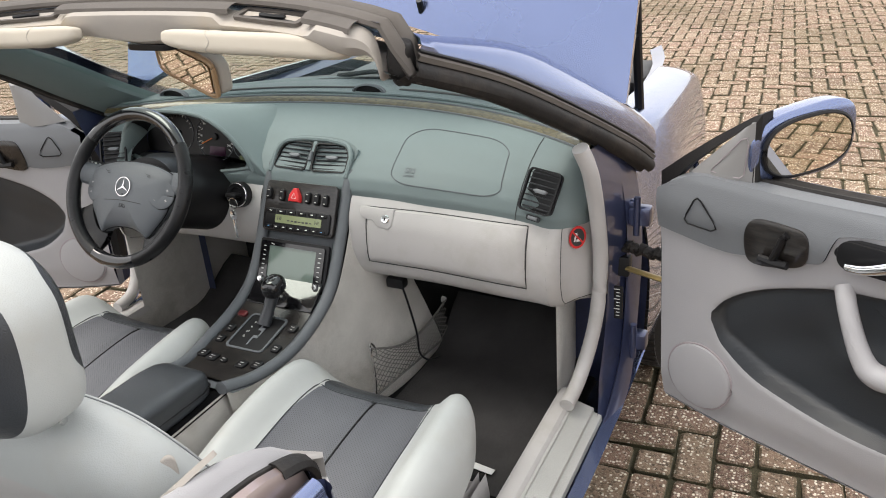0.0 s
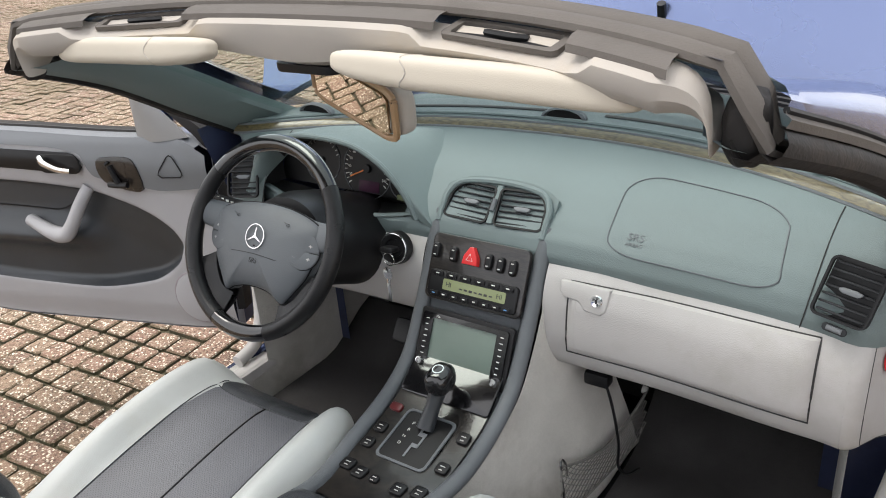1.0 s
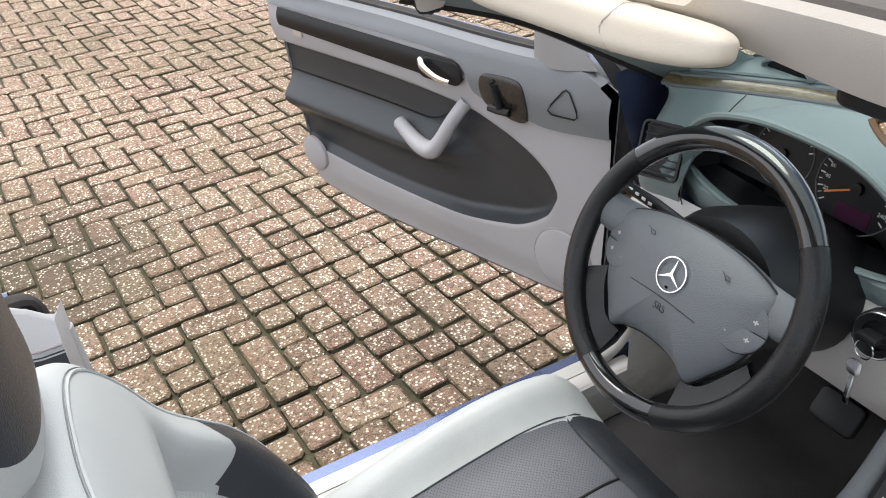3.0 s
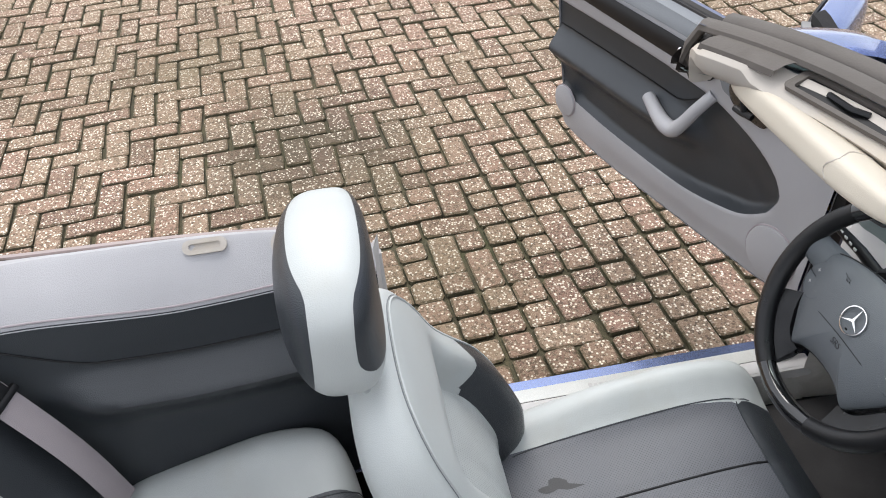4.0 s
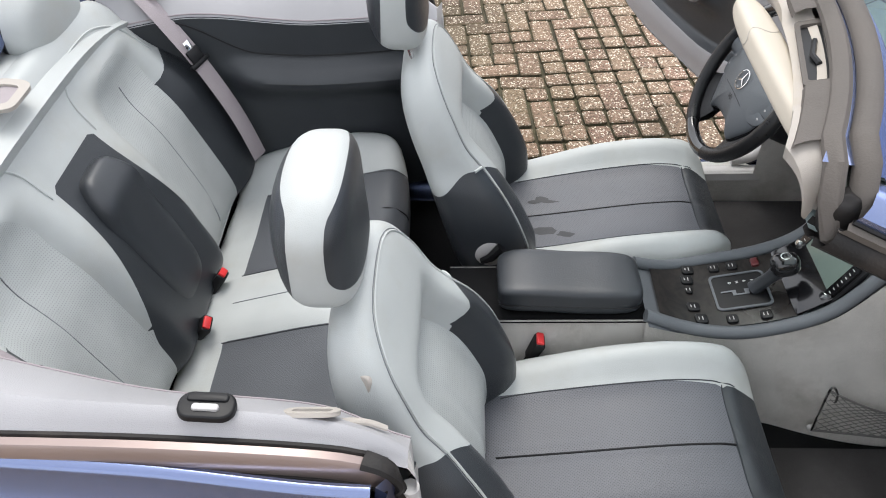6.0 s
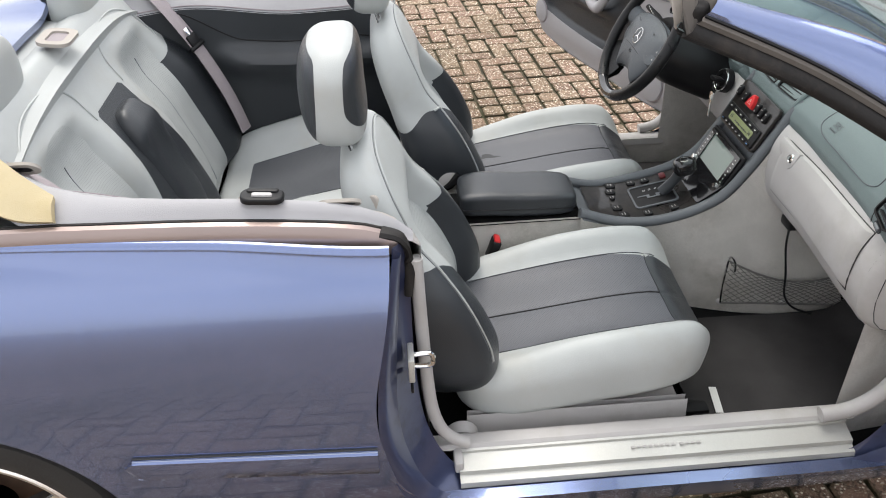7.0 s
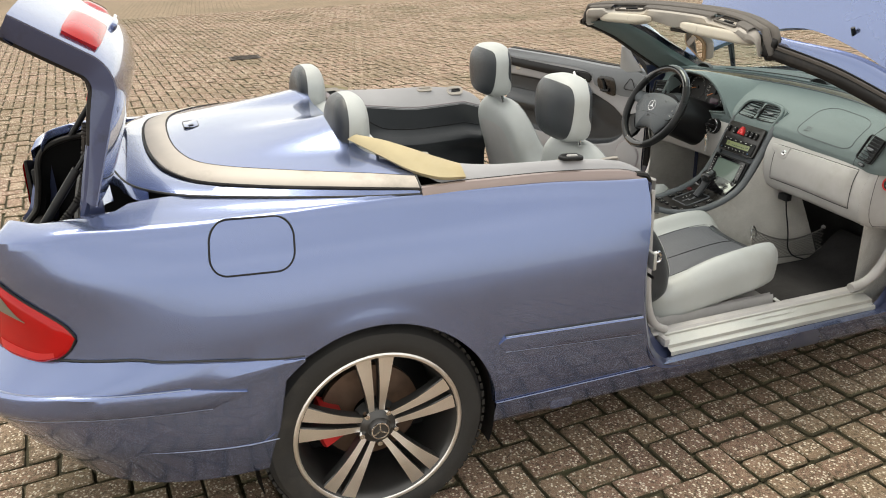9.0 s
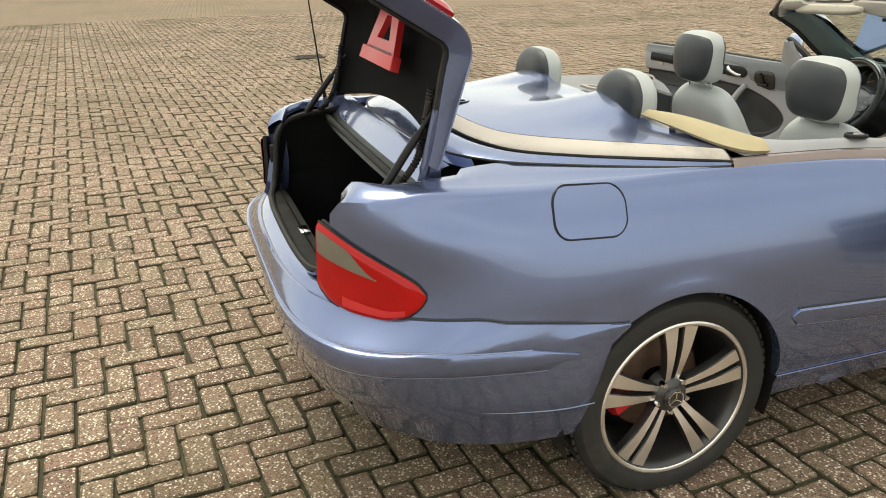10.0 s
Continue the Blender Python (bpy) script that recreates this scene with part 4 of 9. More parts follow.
RAIL_OUT = [(0.698, 0.182, 0.972), (0.660, 0.05, 0.981), (0.610, -0.10, 0.990), (0.560, -0.235, 0.998), (0.490, -0.370, 1.008), (0.395, -0.448, 1.022), (0.27, -0.485, 1.036), (0.13, -0.500, 1.046), (0.0, -0.503, 1.050)]
RAIL_JOINT = [(0.702, 0.182, 0.960), (0.684, 0.04, 0.968), (0.650, -0.12, 0.978), (0.604, -0.28, 0.988), (0.545, -0.435, 0.998), (0.44, -0.540, 1.006), (0.29, -0.588, 1.014), (0.14, -0.606, 1.020), (0.0, -0.612, 1.024)]
deck_front = lambda x: 0.060 + 0.125 * ease0(abs(x), 0.38, 0.65)


def both_sides(tab, n=41):
    """A rail from its right half, run from left to right."""
    r = spline([(p[0], p[1], p[2] if len(p) > 2 else deck_z(*p)) for p in tab], n)
    return [Vector((-p.x, p.y, p.z)) for p in r[:-1]] + r[::-1]


def roof_cover():
    rin, rout, rj = both_sides(RAIL_IN), both_sides(RAIL_OUT), both_sides(RAIL_JOINT)
    def f(i, v):
        p = rin[i]
        y = p.y + (max(deck_front(p.x), p.y + 0.001) - p.y) * v
        return Vector((p.x, y, deck_z(p.x, y)))
    cover = part("roof_cover", shell(f, range(len(rin)), steps(0, 1, 34), 0.016, flip=1), PAINT, car, "blue metallic lid over the folded soft top")
    bm = bmesh.new()
    rows = []
    for a, b in zip(rin, rout):
        up = Vector((0, 0, 0.006))
        rows.append([a + Vector((0, 0, -0.006)), a.lerp(b, 0.03) + up * 0.6, a.lerp(b, 0.25) + up * 1.2, a.lerp(b, 0.6) + up * 1.2, a.lerp(b, 0.93) + up * 0.6, b + Vector((0, 0, -0.006))])
    add_grid(bm, rows)
    part("cover_strip", bm, STRIP_LT, cover, "weathered tan rubber strip round the cover")
    for rail, r in ((rin, 0.0028), (rout, 0.0045)):
        bm = bmesh.new()
        tube(bm, [p + Vector((0, 0, 0.001)) for p in rail], r, 6)
        part("strip_joint", bm, RUBBER, cover)
    bm = bmesh.new()
    add_grid(bm, [[b + Vector((0, 0, -0.003)), b.lerp(c, 0.5) + Vector((0, 0, 0.003 + 0.012 * (b - c).length / 0.11)), c] for b, c in zip(rout, rj)])
    part("cover_rim", bm, PAINT, cover, "painted rim outside the strip")
    bm = bmesh.new()
    tube(bm, [p + Vector((0, 0, 0.0005)) for p in rj], 0.0032, 6)
    tube(bm, [rj[-1] + Vector((0, 0, 0.001)), rout[-1] + Vector((0.002, 0.004, 0)), rin[-1] + Vector((0, 0.004, 0.003))], 0.0032, 6)
    part("cover_joint", bm, INK_DK, car)
    # shoulder between the joint and the wings
    bm = bmesh.new()
    rows = []
    for p in rj:
        if abs(p.x) > 0.50:
            continue
        w = 0.5
        edge = math.copysign(1, p.x) * Vector((1, 0, 0)) if abs(p.x) > 0.30 else Vector((p.x / 0.30, -0.4, 0))
        rows.append([p + Vector((0, 0, -0.001)), p + edge * (0.004 + 0.020 * w) + Vector((0, 0, -0.003 - 0.006 * w)), p + edge * (0.010 + 0.065 * w) + Vector((0, 0, -0.008 - 0.032 * w))])
    add_grid(bm, rows)
    part("rear_shoulder", bm, PAINT, car, "painted shoulder round the roof cover")
    # emergency release flap
    bm = bmesh.new()
    z = deck_z(0, -0.355)
    plate(bm, outline(0.10, 0.045, 0.018), 0.003, frame_of((0.01, -0.357, z), (1, 0, 0), (0, 1, 0.02)), 0.0015)
    flap = part("release_flap", bm, PAINT, cover)
    bm = bmesh.new()
    tube(bm, [(0.01 + x, -0.357 + y, z + 0.0015) for x, y in outline(0.10, 0.045, 0.018)], 0.0018, 5, closed=True)
    part("flap_joint", bm, INK_DK, flap)
    bm = bmesh.new()
    box(bm, (0.042, -0.357, z + 0.004), (0.012, 0.016, 0.004), bevel=0.001)
    part("lock", bm, BLACK, flap)


roof_cover()


def tail_lid():
    """The boot lid, swung up; its rear face hangs back over the opening."""
    H = Vector((0, -0.618, 1.000))
    up = Matrix.Translation(H) @ Matrix.Rotation(radians(-109), 4, "X")
    LEN, TAIL, R = 0.355, 0.27, 0.080
    thick = lambda v: 0.50 + 0.50 * ease0(v, 0.0, 0.30)
    def skin(u, v, deep=0.0):
        """v runs back along the top to LEN, then down the tail; deep goes into the lid."""
        v0 = 0.085 * (1 - u * u)
        if v < LEN - R:
            v = v0 + v * (LEN - R - v0) / (LEN - R)
        half = 0.578 - 0.010 * v / 0.4 - 0.018 * max(0.0, v - LEN) / TAIL
        crown = 0.030 * (1 - u * u) - 0.012 * abs(u) ** 8
        if v <= LEN - R:
            y, z, ny, nz = -v, 0.0, 0.0, 1.0
        elif v <= LEN + R:
            a = radians(77) * (v - LEN + R) / (2 * R)
            y, z = -(LEN - R) - 1.25 * R * math.sin(a), -1.25 * R * (1 - math.cos(a))
            ny, nz = -math.sin(a), math.cos(a)
        else:
            a, t = radians(77), v - LEN - R
            y = -(LEN - R) - 1.25 * R * math.sin(a) - t * math.cos(a)
            z = -1.25 * R * (1 - math.cos(a)) - t * math.sin(a)
            ny, nz = -math.sin(a), math.cos(a)
        k = crown - deep
        return up @ Vector((u * half, y + ny * k, z + nz * k))
    V1 = LEN + TAIL
    vs = steps(0.0, LEN - R, 12) + steps(LEN - R, LEN + R, 9)[1:] + steps(LEN + R, V1, 10)[1:]
    us = [-1, -0.97] + steps(-0.92, 0.92, 29) + [0.97, 1]
    lid = part("boot_lid", shell(skin, us, vs, 0.004), PAINT, car, "open blue boot lid")
    # painted flange all round, turned in, with a lip
    bm = bmesh.new()
    for u in (-1, 1):
        add_grid(bm, [[skin(u * k, v, d * thick(v)) for v in vs] for k, d in ((1, 0.0), (0.992, 0.030), (0.975, 0.056), (0.945, 0.060))])
    add_grid(bm, [[skin(u * 0.985, V1 - e, d) for u in us] for e, d in ((0.0, 0.0), (0.004, 0.03), (0.012, 0.056), (0.035, 0.060))])
    part("lid_flange", bm, PAINT_SHADED, lid, "blue painted flange, its shade put into the colour")
    inner = surf(lambda u, v: skin(u, min(v, V1 - 0.03), 0.058 * thick(v) - 0.024 * ease0(0.95 - abs(u), 0.0, 0.16)), [0.95 * u for u in us], vs)
    part("lid_lining", inner, FELT_AND_GAP, lid, "black felt lid lining")
    bm = bmesh.new()
    tube(bm, [skin(0.945, v, 0.062 * thick(v)) for v in vs] + [skin(0.945 - 1.89 * k / 12, V1 - 0.03, 0.062) for k in range(1, 12)] + [skin(-0.945, v, 0.062 * thick(v)) for v in vs[::-1]], 0.009, 6)
    part("lid_seal", bm, RUBBER, lid, "black edge of the lining")
    # lamp halves on its rear face, red inside and clear outside
    nrm = up.to_3x3() @ Vector((0, -math.sin(radians(77)), math.cos(radians(77))))
    for s in (1, -1):
        def lens_f(u, v):
            p = skin(s * (0.40 + 0.53 * u), LEN + 0.072 + 0.085 * v)
            return p + nrm * (0.004 + 0.010 * (1 - abs(2 * v - 1) ** 4) * (1 - abs(2 * u - 1) ** 8))
        lm = part("lid_lamp", shell(lens_f, steps(0, 1, 20), steps(0, 1, 9), 0.008), RED_LENS, lid, "red lid-mounted lamp with a clear outer lens")
        part("clear_lens", surf(lambda u, v: lens_f(0.52 + 0.44 * u, 0.10 + 0.74 * v) + nrm * 0.0022, steps(0, 1, 10), steps(0, 1, 6)), CLEAR_LENS, lm, "clear ribbed lens")
    bm = bmesh.new()
    box(bm, (0, 0, 0), (0.30, 0.020, 0.018), frame_of(skin(0, LEN + 0.055) + nrm * 0.008, (1, 0, 0), nrm), 0.006)
    part("lid_grip", bm, PAINT, lid, "painted grip strip")
    for s in (1, -1):
        # hinge plate, arm, gas spring and cable sleeve
        bm = bmesh.new()
        box(bm, (s * 0.548, -0.640, 0.992), (0.020, 0.055, 0.040), bevel=0.005)
        box(bm, (s * 0.556, -0.655, 0.970), (0.035, 0.030, 0.020), bevel=0.004)
        tube(bm, spline([(s * 0.548, -0.668, 0.95), (s * 0.55, -0.655, 1.000), (s * 0.545, -0.640, 1.06), (s * 0.540, -0.615, 1.15)], 14), 0.013, 8)
        part("hinge_arm", bm, PAINT_SHADED, lid, "blue painted hinge arm")
        bm = bmesh.new()
        tube(bm, [(s * 0.535, -0.765, 0.955), (s * 0.520, -0.660, 1.09)], 0.011, 10)
        tube(bm, [(s * 0.520, -0.660, 1.09), (s * 0.512, -0.605, 1.16)], 0.006, 8)
        part("gas_spring", bm, BLACK, lid, "black gas spring")
        bm = bmesh.new()
        tube(bm, spline([(s * 0.52, -0.72, 0.955), (s * 0.515, -0.665, 1.02), (s * 0.505, -0.640, 1.10), (s * 0.51, -0.620, 1.20)], 60), lambda k: 0.010 + 0.002 * math.sin(k * 170), 8)
        part("cable_sleeve", bm, RUBBER, lid, "corrugated black cable sleeve")
    return lid, skin


lid, lid_skin = tail_lid()


def warning_triangle():
    tri_thing = thing("warning_triangle", "folded red warning triangle clipped inside the open boot lid", "warning triangle", at=(-0.005, -0.6, 1.19))
    # flat against the lining, its foot across the lid
    m = frame_of((-0.005, -0.603, 1.205), (1, 0, 0), (0, 0.326, 0.946))
    inv = Matrix.Translation(-tri_thing.location)
    bm = bmesh.new()
    ringplate(bm, [(-0.165, 0.0), (0.165, 0.0), (0.095, 0.165), (-0.095, 0.165)], [(-0.060, 0.062), (0.075, 0.062), (0.035, 0.135), (-0.015, 0.135)], 0.020, inv @ m)
    part("reflector_frame", bm, RED, tri_thing)
    bm = bmesh.new()
    plate(bm, [(-0.182, -0.016), (0.182, -0.016), (0.174, 0.026), (-0.174, 0.026)], 0.028, inv @ m, 0.004)
    part("holder", bm, RED, tri_thing)
    bm = bmesh.new()
    box(bm, (0, 0.030, 0.0215), (0.25, 0.004, 0.002), inv @ m)
    part("frame_joint", bm, INK_DK, tri_thing)
    return tri_thing


warning_triangle()

# telescopic aerial on the left wing
aerial = bmesh.new()
tube(aerial, [(-0.640, -0.66, 0.93), (-0.634, -0.675, 1.03)], lambda k: 0.011 - 0.005 * k, 8)
tube(aerial, [(-0.634, -0.675, 1.03), (-0.60, -0.74, 1.62)], lambda k: 0.0035 - 0.0018 * k, 6)
part("aerial", aerial, BLACK, car, "thin black whip aerial")

# ---- wheels ----
def build_wheel(c, s):
    m = Matrix.Translation(c) @ Matrix.Rotation(radians(90 * s), 4, "Y")
    hub = new("wheel")
    hub.parent = car
    tagged(hub, "dark alloy wheel with five machined twin spokes")
    R = 0.322
    bm = bmesh.new()
    prof = [(0.235, -0.20), (0.262, -0.215), (0.300, -0.21), (R - 0.004, -0.185), (R, -0.16), (R, -0.05), (R - 0.004, -0.022), (0.302, 0.004), (0.275, 0.012), (0.248, 0.006), (0.238, -0.004)]
    lathe(bm, prof, m, 64)
    tyre = part("tyre", bm, TYRE, hub, "black low-profile tyre")
    bm = bmesh.new()
    for i in range(72):
        a = 2 * math.pi * i / 72
        mm = m @ Matrix.Rotation(a, 4, "Z")
        for h, w in ((-0.165, 0.05), (-0.045, 0.05)):
            box(bm, (R + 0.001, 0, h), (0.008, 0.019, w), mm)
    tread = part("tread", bm, TYRE, tyre)
    tread["kind"] = "stuff"
    bm = bmesh.new()
    lathe(bm, [(0.243, -0.004), (0.246, 0.004), (0.238, 0.006), (0.228, -0.002), (0.218, -0.03), (0.205, -0.10), (0.205, -0.19)], m, 64)
    part("rim", bm, ALLOY_DK, hub, "dark grey alloy rim")
    bm = bmesh.new()
    lathe(bm, [(0.2445, 0.0045), (0.240, 0.0075), (0.2335, 0.0065), (0.231, 0.003)], m, 64)
    part("rim_edge", bm, ALLOY, hub, "machined rim edge")
    # five twin spokes
    for i in range(5):
        mm = m @ Matrix.Rotation(2 * math.pi * i / 5 + radians(36), 4, "Z")
        bm = bmesh.new()
        bm2 = bmesh.new()
        for t in (-1, 1):
            rows, face = [], []
            for k in range(9):
                r = 0.034 + (0.236 - 0.034) * k / 8
                half = 0.0085 + 0.0165 * (k / 8) ** 1.5
                mid = t * (0.0135 + 0.0205 * (k / 8) ** 1.2)
                z = -0.028 + 0.024 * math.sin(min(1, k / 6) * math.pi / 2)
                rows.append([mm @ Vector((r, mid + w * half, z + dz)) for w, dz in ((-1.0, -0.030), (-1.0, -0.004), (-0.8, 0.0), (0.8, 0.0), (1.0, -0.004), (1.0, -0.030))])
                face.append([mm @ Vector((r, mid + w * half * 0.92, z + 0.0012)) for w in (-1, 0, 1)])
            add_grid(bm, rows, close_v=True)
            add_grid(bm2, face)
        sp = part("spoke", bm, ALLOY_DK, hub)
        part("machined_face", bm2, ALLOY, sp)
    bm = bmesh.new()
    lathe(bm, [(0.0, 0.004), (0.026, 0.003), (0.031, -0.002), (0.033, -0.012), (0.050, -0.020), (0.056, -0.03), (0.07, -0.06)], m, 36)
    part("hub", bm, ALLOY_DK, hub, "dark wheel hub")
    bm = bmesh.new()
    lathe(bm, [(0.026, 0.0042), (0.0255, 0.0055), (0.0225, 0.0055), (0.022, 0.0042)], m, 36)
    for i in range(3):
        box(bm, (0, 0.011, 0.0045), (0.004, 0.023, 0.002), m @ Matrix.Rotation(2 * math.pi * i / 3 + radians(90), 4, "Z"))
    part("badge", bm, CHROME, hub, "chrome centre badge")
    for i in range(5):
        bm = bmesh.new()
        a = 2 * math.pi * (i + 0.5) / 5 + radians(36)
        lathe(bm, [(0.0, -0.008), (0.008, -0.009), (0.0095, -0.02), (0.0095, -0.03)], m @ Matrix.Translation((0.052 * math.cos(a), 0.052 * math.sin(a), 0)), 6)
        part("wheel_bolt", bm, CHROME, hub)
    bm = bmesh.new()
    lathe(bm, [(0.05, -0.105), (0.13, -0.105), (0.148, -0.11), (0.148, -0.13), (0.05, -0.13)], m, 48)
    part("brake_disc", bm, RUST, hub, "rusty brake disc")
    bm = bmesh.new()
    rows = []
    for k in range(9):
        a = radians(245 + 50 * k / 8) if s > 0 else radians(65 + 50 * k / 8)
        rows.append([m @ Vector((r * math.cos(a), r * math.sin(a), h)) for r, h in ((0.10, -0.075), (0.155, -0.070), (0.165, -0.085), (0.165, -0.135), (0.10, -0.135))])
    vv = add_grid(bm, rows, close_v=True)
    bm.faces.new(vv[0]), bm.faces.new(vv[-1])
    part("brake_caliper", bm, RED, hub, "red brake caliper")
    bm = bmesh.new()
    lathe(bm, [(0.05, -0.14), (0.16, -0.145), (0.21, -0.19)], m, 24)
    part("backing_plate", bm, BLACK, hub)


for wx, wy in ((0.800, 0.0), (-0.800, 0.0), (0.79, 2.69), (-0.79, 2.69)):
    build_wheel((wx, wy, 0.318), 1 if wx > 0 else -1)

# ---- cabin shell ----
def split_cell(corners, between, label_of, emit):
    """Cut one cell of a surface along the lines where its panels meet; the cuts on its sides are shared with the next cells."""
    marks = [label_of(p) for p in corners]
    if len(set(marks)) == 1:
        emit(marks[0], corners)
        return
    n, cuts = len(corners), []
    for i in range(n):
        a, b = corners[i], corners[(i + 1) % n]
        if marks[i] == marks[(i + 1) % n]:
            cuts.append(None)
            continue
        swap = tuple(a) > tuple(b)
        lo, hi = (b, a) if swap else (a, b)
        ml = label_of(lo)
        t0, t1 = 0.0, 1.0
        for _ in range(9):
            t = (t0 + t1) / 2
            if label_of(between(lo, hi, t)) == ml:
                t0 = t
            else:
                t1 = t
        cuts.append(between(lo, hi, (t0 + t1) / 2))
    many = sum(c is not None for c in cuts) > 2
    mid = between(between(corners[0], corners[1], 0.5), between(corners[2], corners[3], 0.5), 0.5)
    for i in range(n):
        if cuts[i - 1] is None:
            continue
        ring, j = [cuts[i - 1], corners[i]], i
        while cuts[j] is None:
            j = (j + 1) % n
            ring.append(corners[j])
        ring.append(cuts[j])
        if many:
            ring.append(mid)
        emit(marks[i], ring)


def blob(deform, classify, n=14, power=5.0):
    """A stuffed, rounded block: deform takes a point of the unit block into the car; classify names the panel that a facet belongs to."""
    out = {}
    t = [math.tan(radians(45) * k) for k in steps(-1, 1, n + 1)]
    def skin(c):
        return Vector(c) / sum(abs(k) ** power for k in c) ** (1 / power)
    def between(a, b, k):
        return tuple(p + (q - p) * k for p, q in zip(a, b))
    def emit(key, ring):
        bm = out.setdefault(key, bmesh.new())
        bm.faces.new([bm.verts.new(deform(skin(c))) for c in ring])
    for ax in range(3):
        for sg in (-1, 1):
            def cube(u, v):
                c = [0.0, 0.0, 0.0]
                c[ax], c[(ax + 1) % 3], c[(ax + 2) % 3] = sg, u, v
                return tuple(c)
            for i in range(n):
                for j in range(n):
                    split_cell([cube(t[i], t[j]), cube(t[i + 1], t[j]), cube(t[i + 1], t[j + 1]), cube(t[i], t[j + 1])], between, lambda c: classify(skin(c)), emit)
    return out


def bump(v, c, w):
    return math.exp(-((v - c) / w) ** 2)


def ease(v, a, b):
    t = max(0.0, min(1.0, (v - a) / (b - a)))
    return t * t * (3 - 2 * t)


def on_blob(q, p):
    """The point of the stuffed block's skin in the direction q."""
    q = Vector(q)
    return q / (sum(abs(v) ** p for v in q) ** (1 / p))


def seam_path(f, pts, n, parent, mat=None, r=0.0016):
    bm = bmesh.new()
    tube(bm, [f(p) for p in spline(pts, n)], r, 5)
    part("seam", bm, mat or LEATHER, parent)


# floor, tunnel, bulkheads
bm = bmesh.new()
box(bm, (0, 1.30, 0.245), (1.36, 2.1, 0.03), bevel=0.005)
# blacker than the mats: the dark between the seats is in its colour
part("floor_pan", bm, FELT_AND_GAP, car, "carpeted cabin floor, blackened for the shade between the seats")
bm = bmesh.new()
box(bm, (0, 2.28, 0.56), (1.44, 0.03, 0.66), bevel=0.005)
part("bulkhead", bm, CARPET_DK, car, "black carpeted bulkhead")
bm = bmesh.new()
box(bm, (0, 0.05, 0.60), (1.22, 0.03, 0.72), bevel=0.005)
part("rear_bulkhead", bm, CARPET_DK, car)
bm = bmesh.new()
box(bm, (0, 1.45, 0.215), (1.30, 3.5, 0.02))
part("underbody", bm, BLACK, car)
for s in (1, -1):
    # footwell side, carpeted
    bm = bmesh.new()
    add_grid(bm, [[(s * 0.655, y, 0.26), (s * 0.665, y, 0.37)] for y in (0.9, 1.5, 1.86)])
    add_grid(bm, [[(s * 0.66, 1.84, z), (s * 0.64, 2.0, z), (s * 0.60, 2.27, z)] for z in (0.26, 0.5, 0.72)])
    part("footwell_side", bm, CARPET, car, "grey carpeted footwell side")
    # inner sill with its steel tread plate
    bm = bmesh.new()
    ys = steps(0.93, 1.86, 12)
    add_grid(bm, [[(s * 0.655, y, 0.345), (s * 0.66, y, 0.366), (s * 0.672, y, 0.374), (s * 0.695, y, 0.372), (s * 0.703, y, 0.364)] for y in ys])
    sill = part("sill_trim", bm, TRIM_LT, car, "worn pale sill trim")
    bm = bmesh.new()
    add_grid(bm, [[(s * 0.703, y, 0.366), (s * 0.708, y, 0.364), (s * 0.7085, y, 0.358), (s * 0.748, y, 0.347), (s * 0.7485, y, 0.336), (s * 0.766, y, 0.331), (s * 0.768, y, 0.318)] for y in steps(0.985, 1.84, 8)])
    plate_ob = part("tread_plate", bm, STEEL, sill, "brushed steel sill plate with worn lettering")
    bm = bmesh.new()
    for k in range(12):
        box(bm, (s * 0.7235, 1.43 + (k - 5.5) * 0.0125 + (0.006 if k > 7 else 0), 0.3545), (0.0007, 0.008, 0.011 if k not in (0, 8) else 0.015), Matrix.Translation((s * 0.7235, 0, 0.3545)) @ Matrix.Rotation(radians(s * 73), 4, "Y") @ Matrix.Translation((-s * 0.7235, 0, -0.3545)))
    part("worn_lettering", bm, TRIM_LT, plate_ob)
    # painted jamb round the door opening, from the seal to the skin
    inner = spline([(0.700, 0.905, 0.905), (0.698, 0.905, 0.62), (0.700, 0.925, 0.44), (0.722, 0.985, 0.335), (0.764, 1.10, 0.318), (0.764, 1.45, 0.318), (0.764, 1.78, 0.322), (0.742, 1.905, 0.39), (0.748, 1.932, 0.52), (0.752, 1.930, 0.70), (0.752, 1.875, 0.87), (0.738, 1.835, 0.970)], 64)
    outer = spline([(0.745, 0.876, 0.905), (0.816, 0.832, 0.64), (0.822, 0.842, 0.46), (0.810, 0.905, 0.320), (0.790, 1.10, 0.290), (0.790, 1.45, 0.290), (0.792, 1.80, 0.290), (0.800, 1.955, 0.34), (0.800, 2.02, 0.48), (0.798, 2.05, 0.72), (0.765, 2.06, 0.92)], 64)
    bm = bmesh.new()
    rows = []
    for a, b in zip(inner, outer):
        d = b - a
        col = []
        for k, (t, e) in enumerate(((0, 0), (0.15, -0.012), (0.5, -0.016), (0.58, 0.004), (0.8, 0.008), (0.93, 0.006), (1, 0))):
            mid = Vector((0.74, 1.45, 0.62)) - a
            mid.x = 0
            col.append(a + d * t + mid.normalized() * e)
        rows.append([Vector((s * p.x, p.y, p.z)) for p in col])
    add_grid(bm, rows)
    part("door_jamb", bm, PAINT_SHADED, car, "blue painted door jamb")
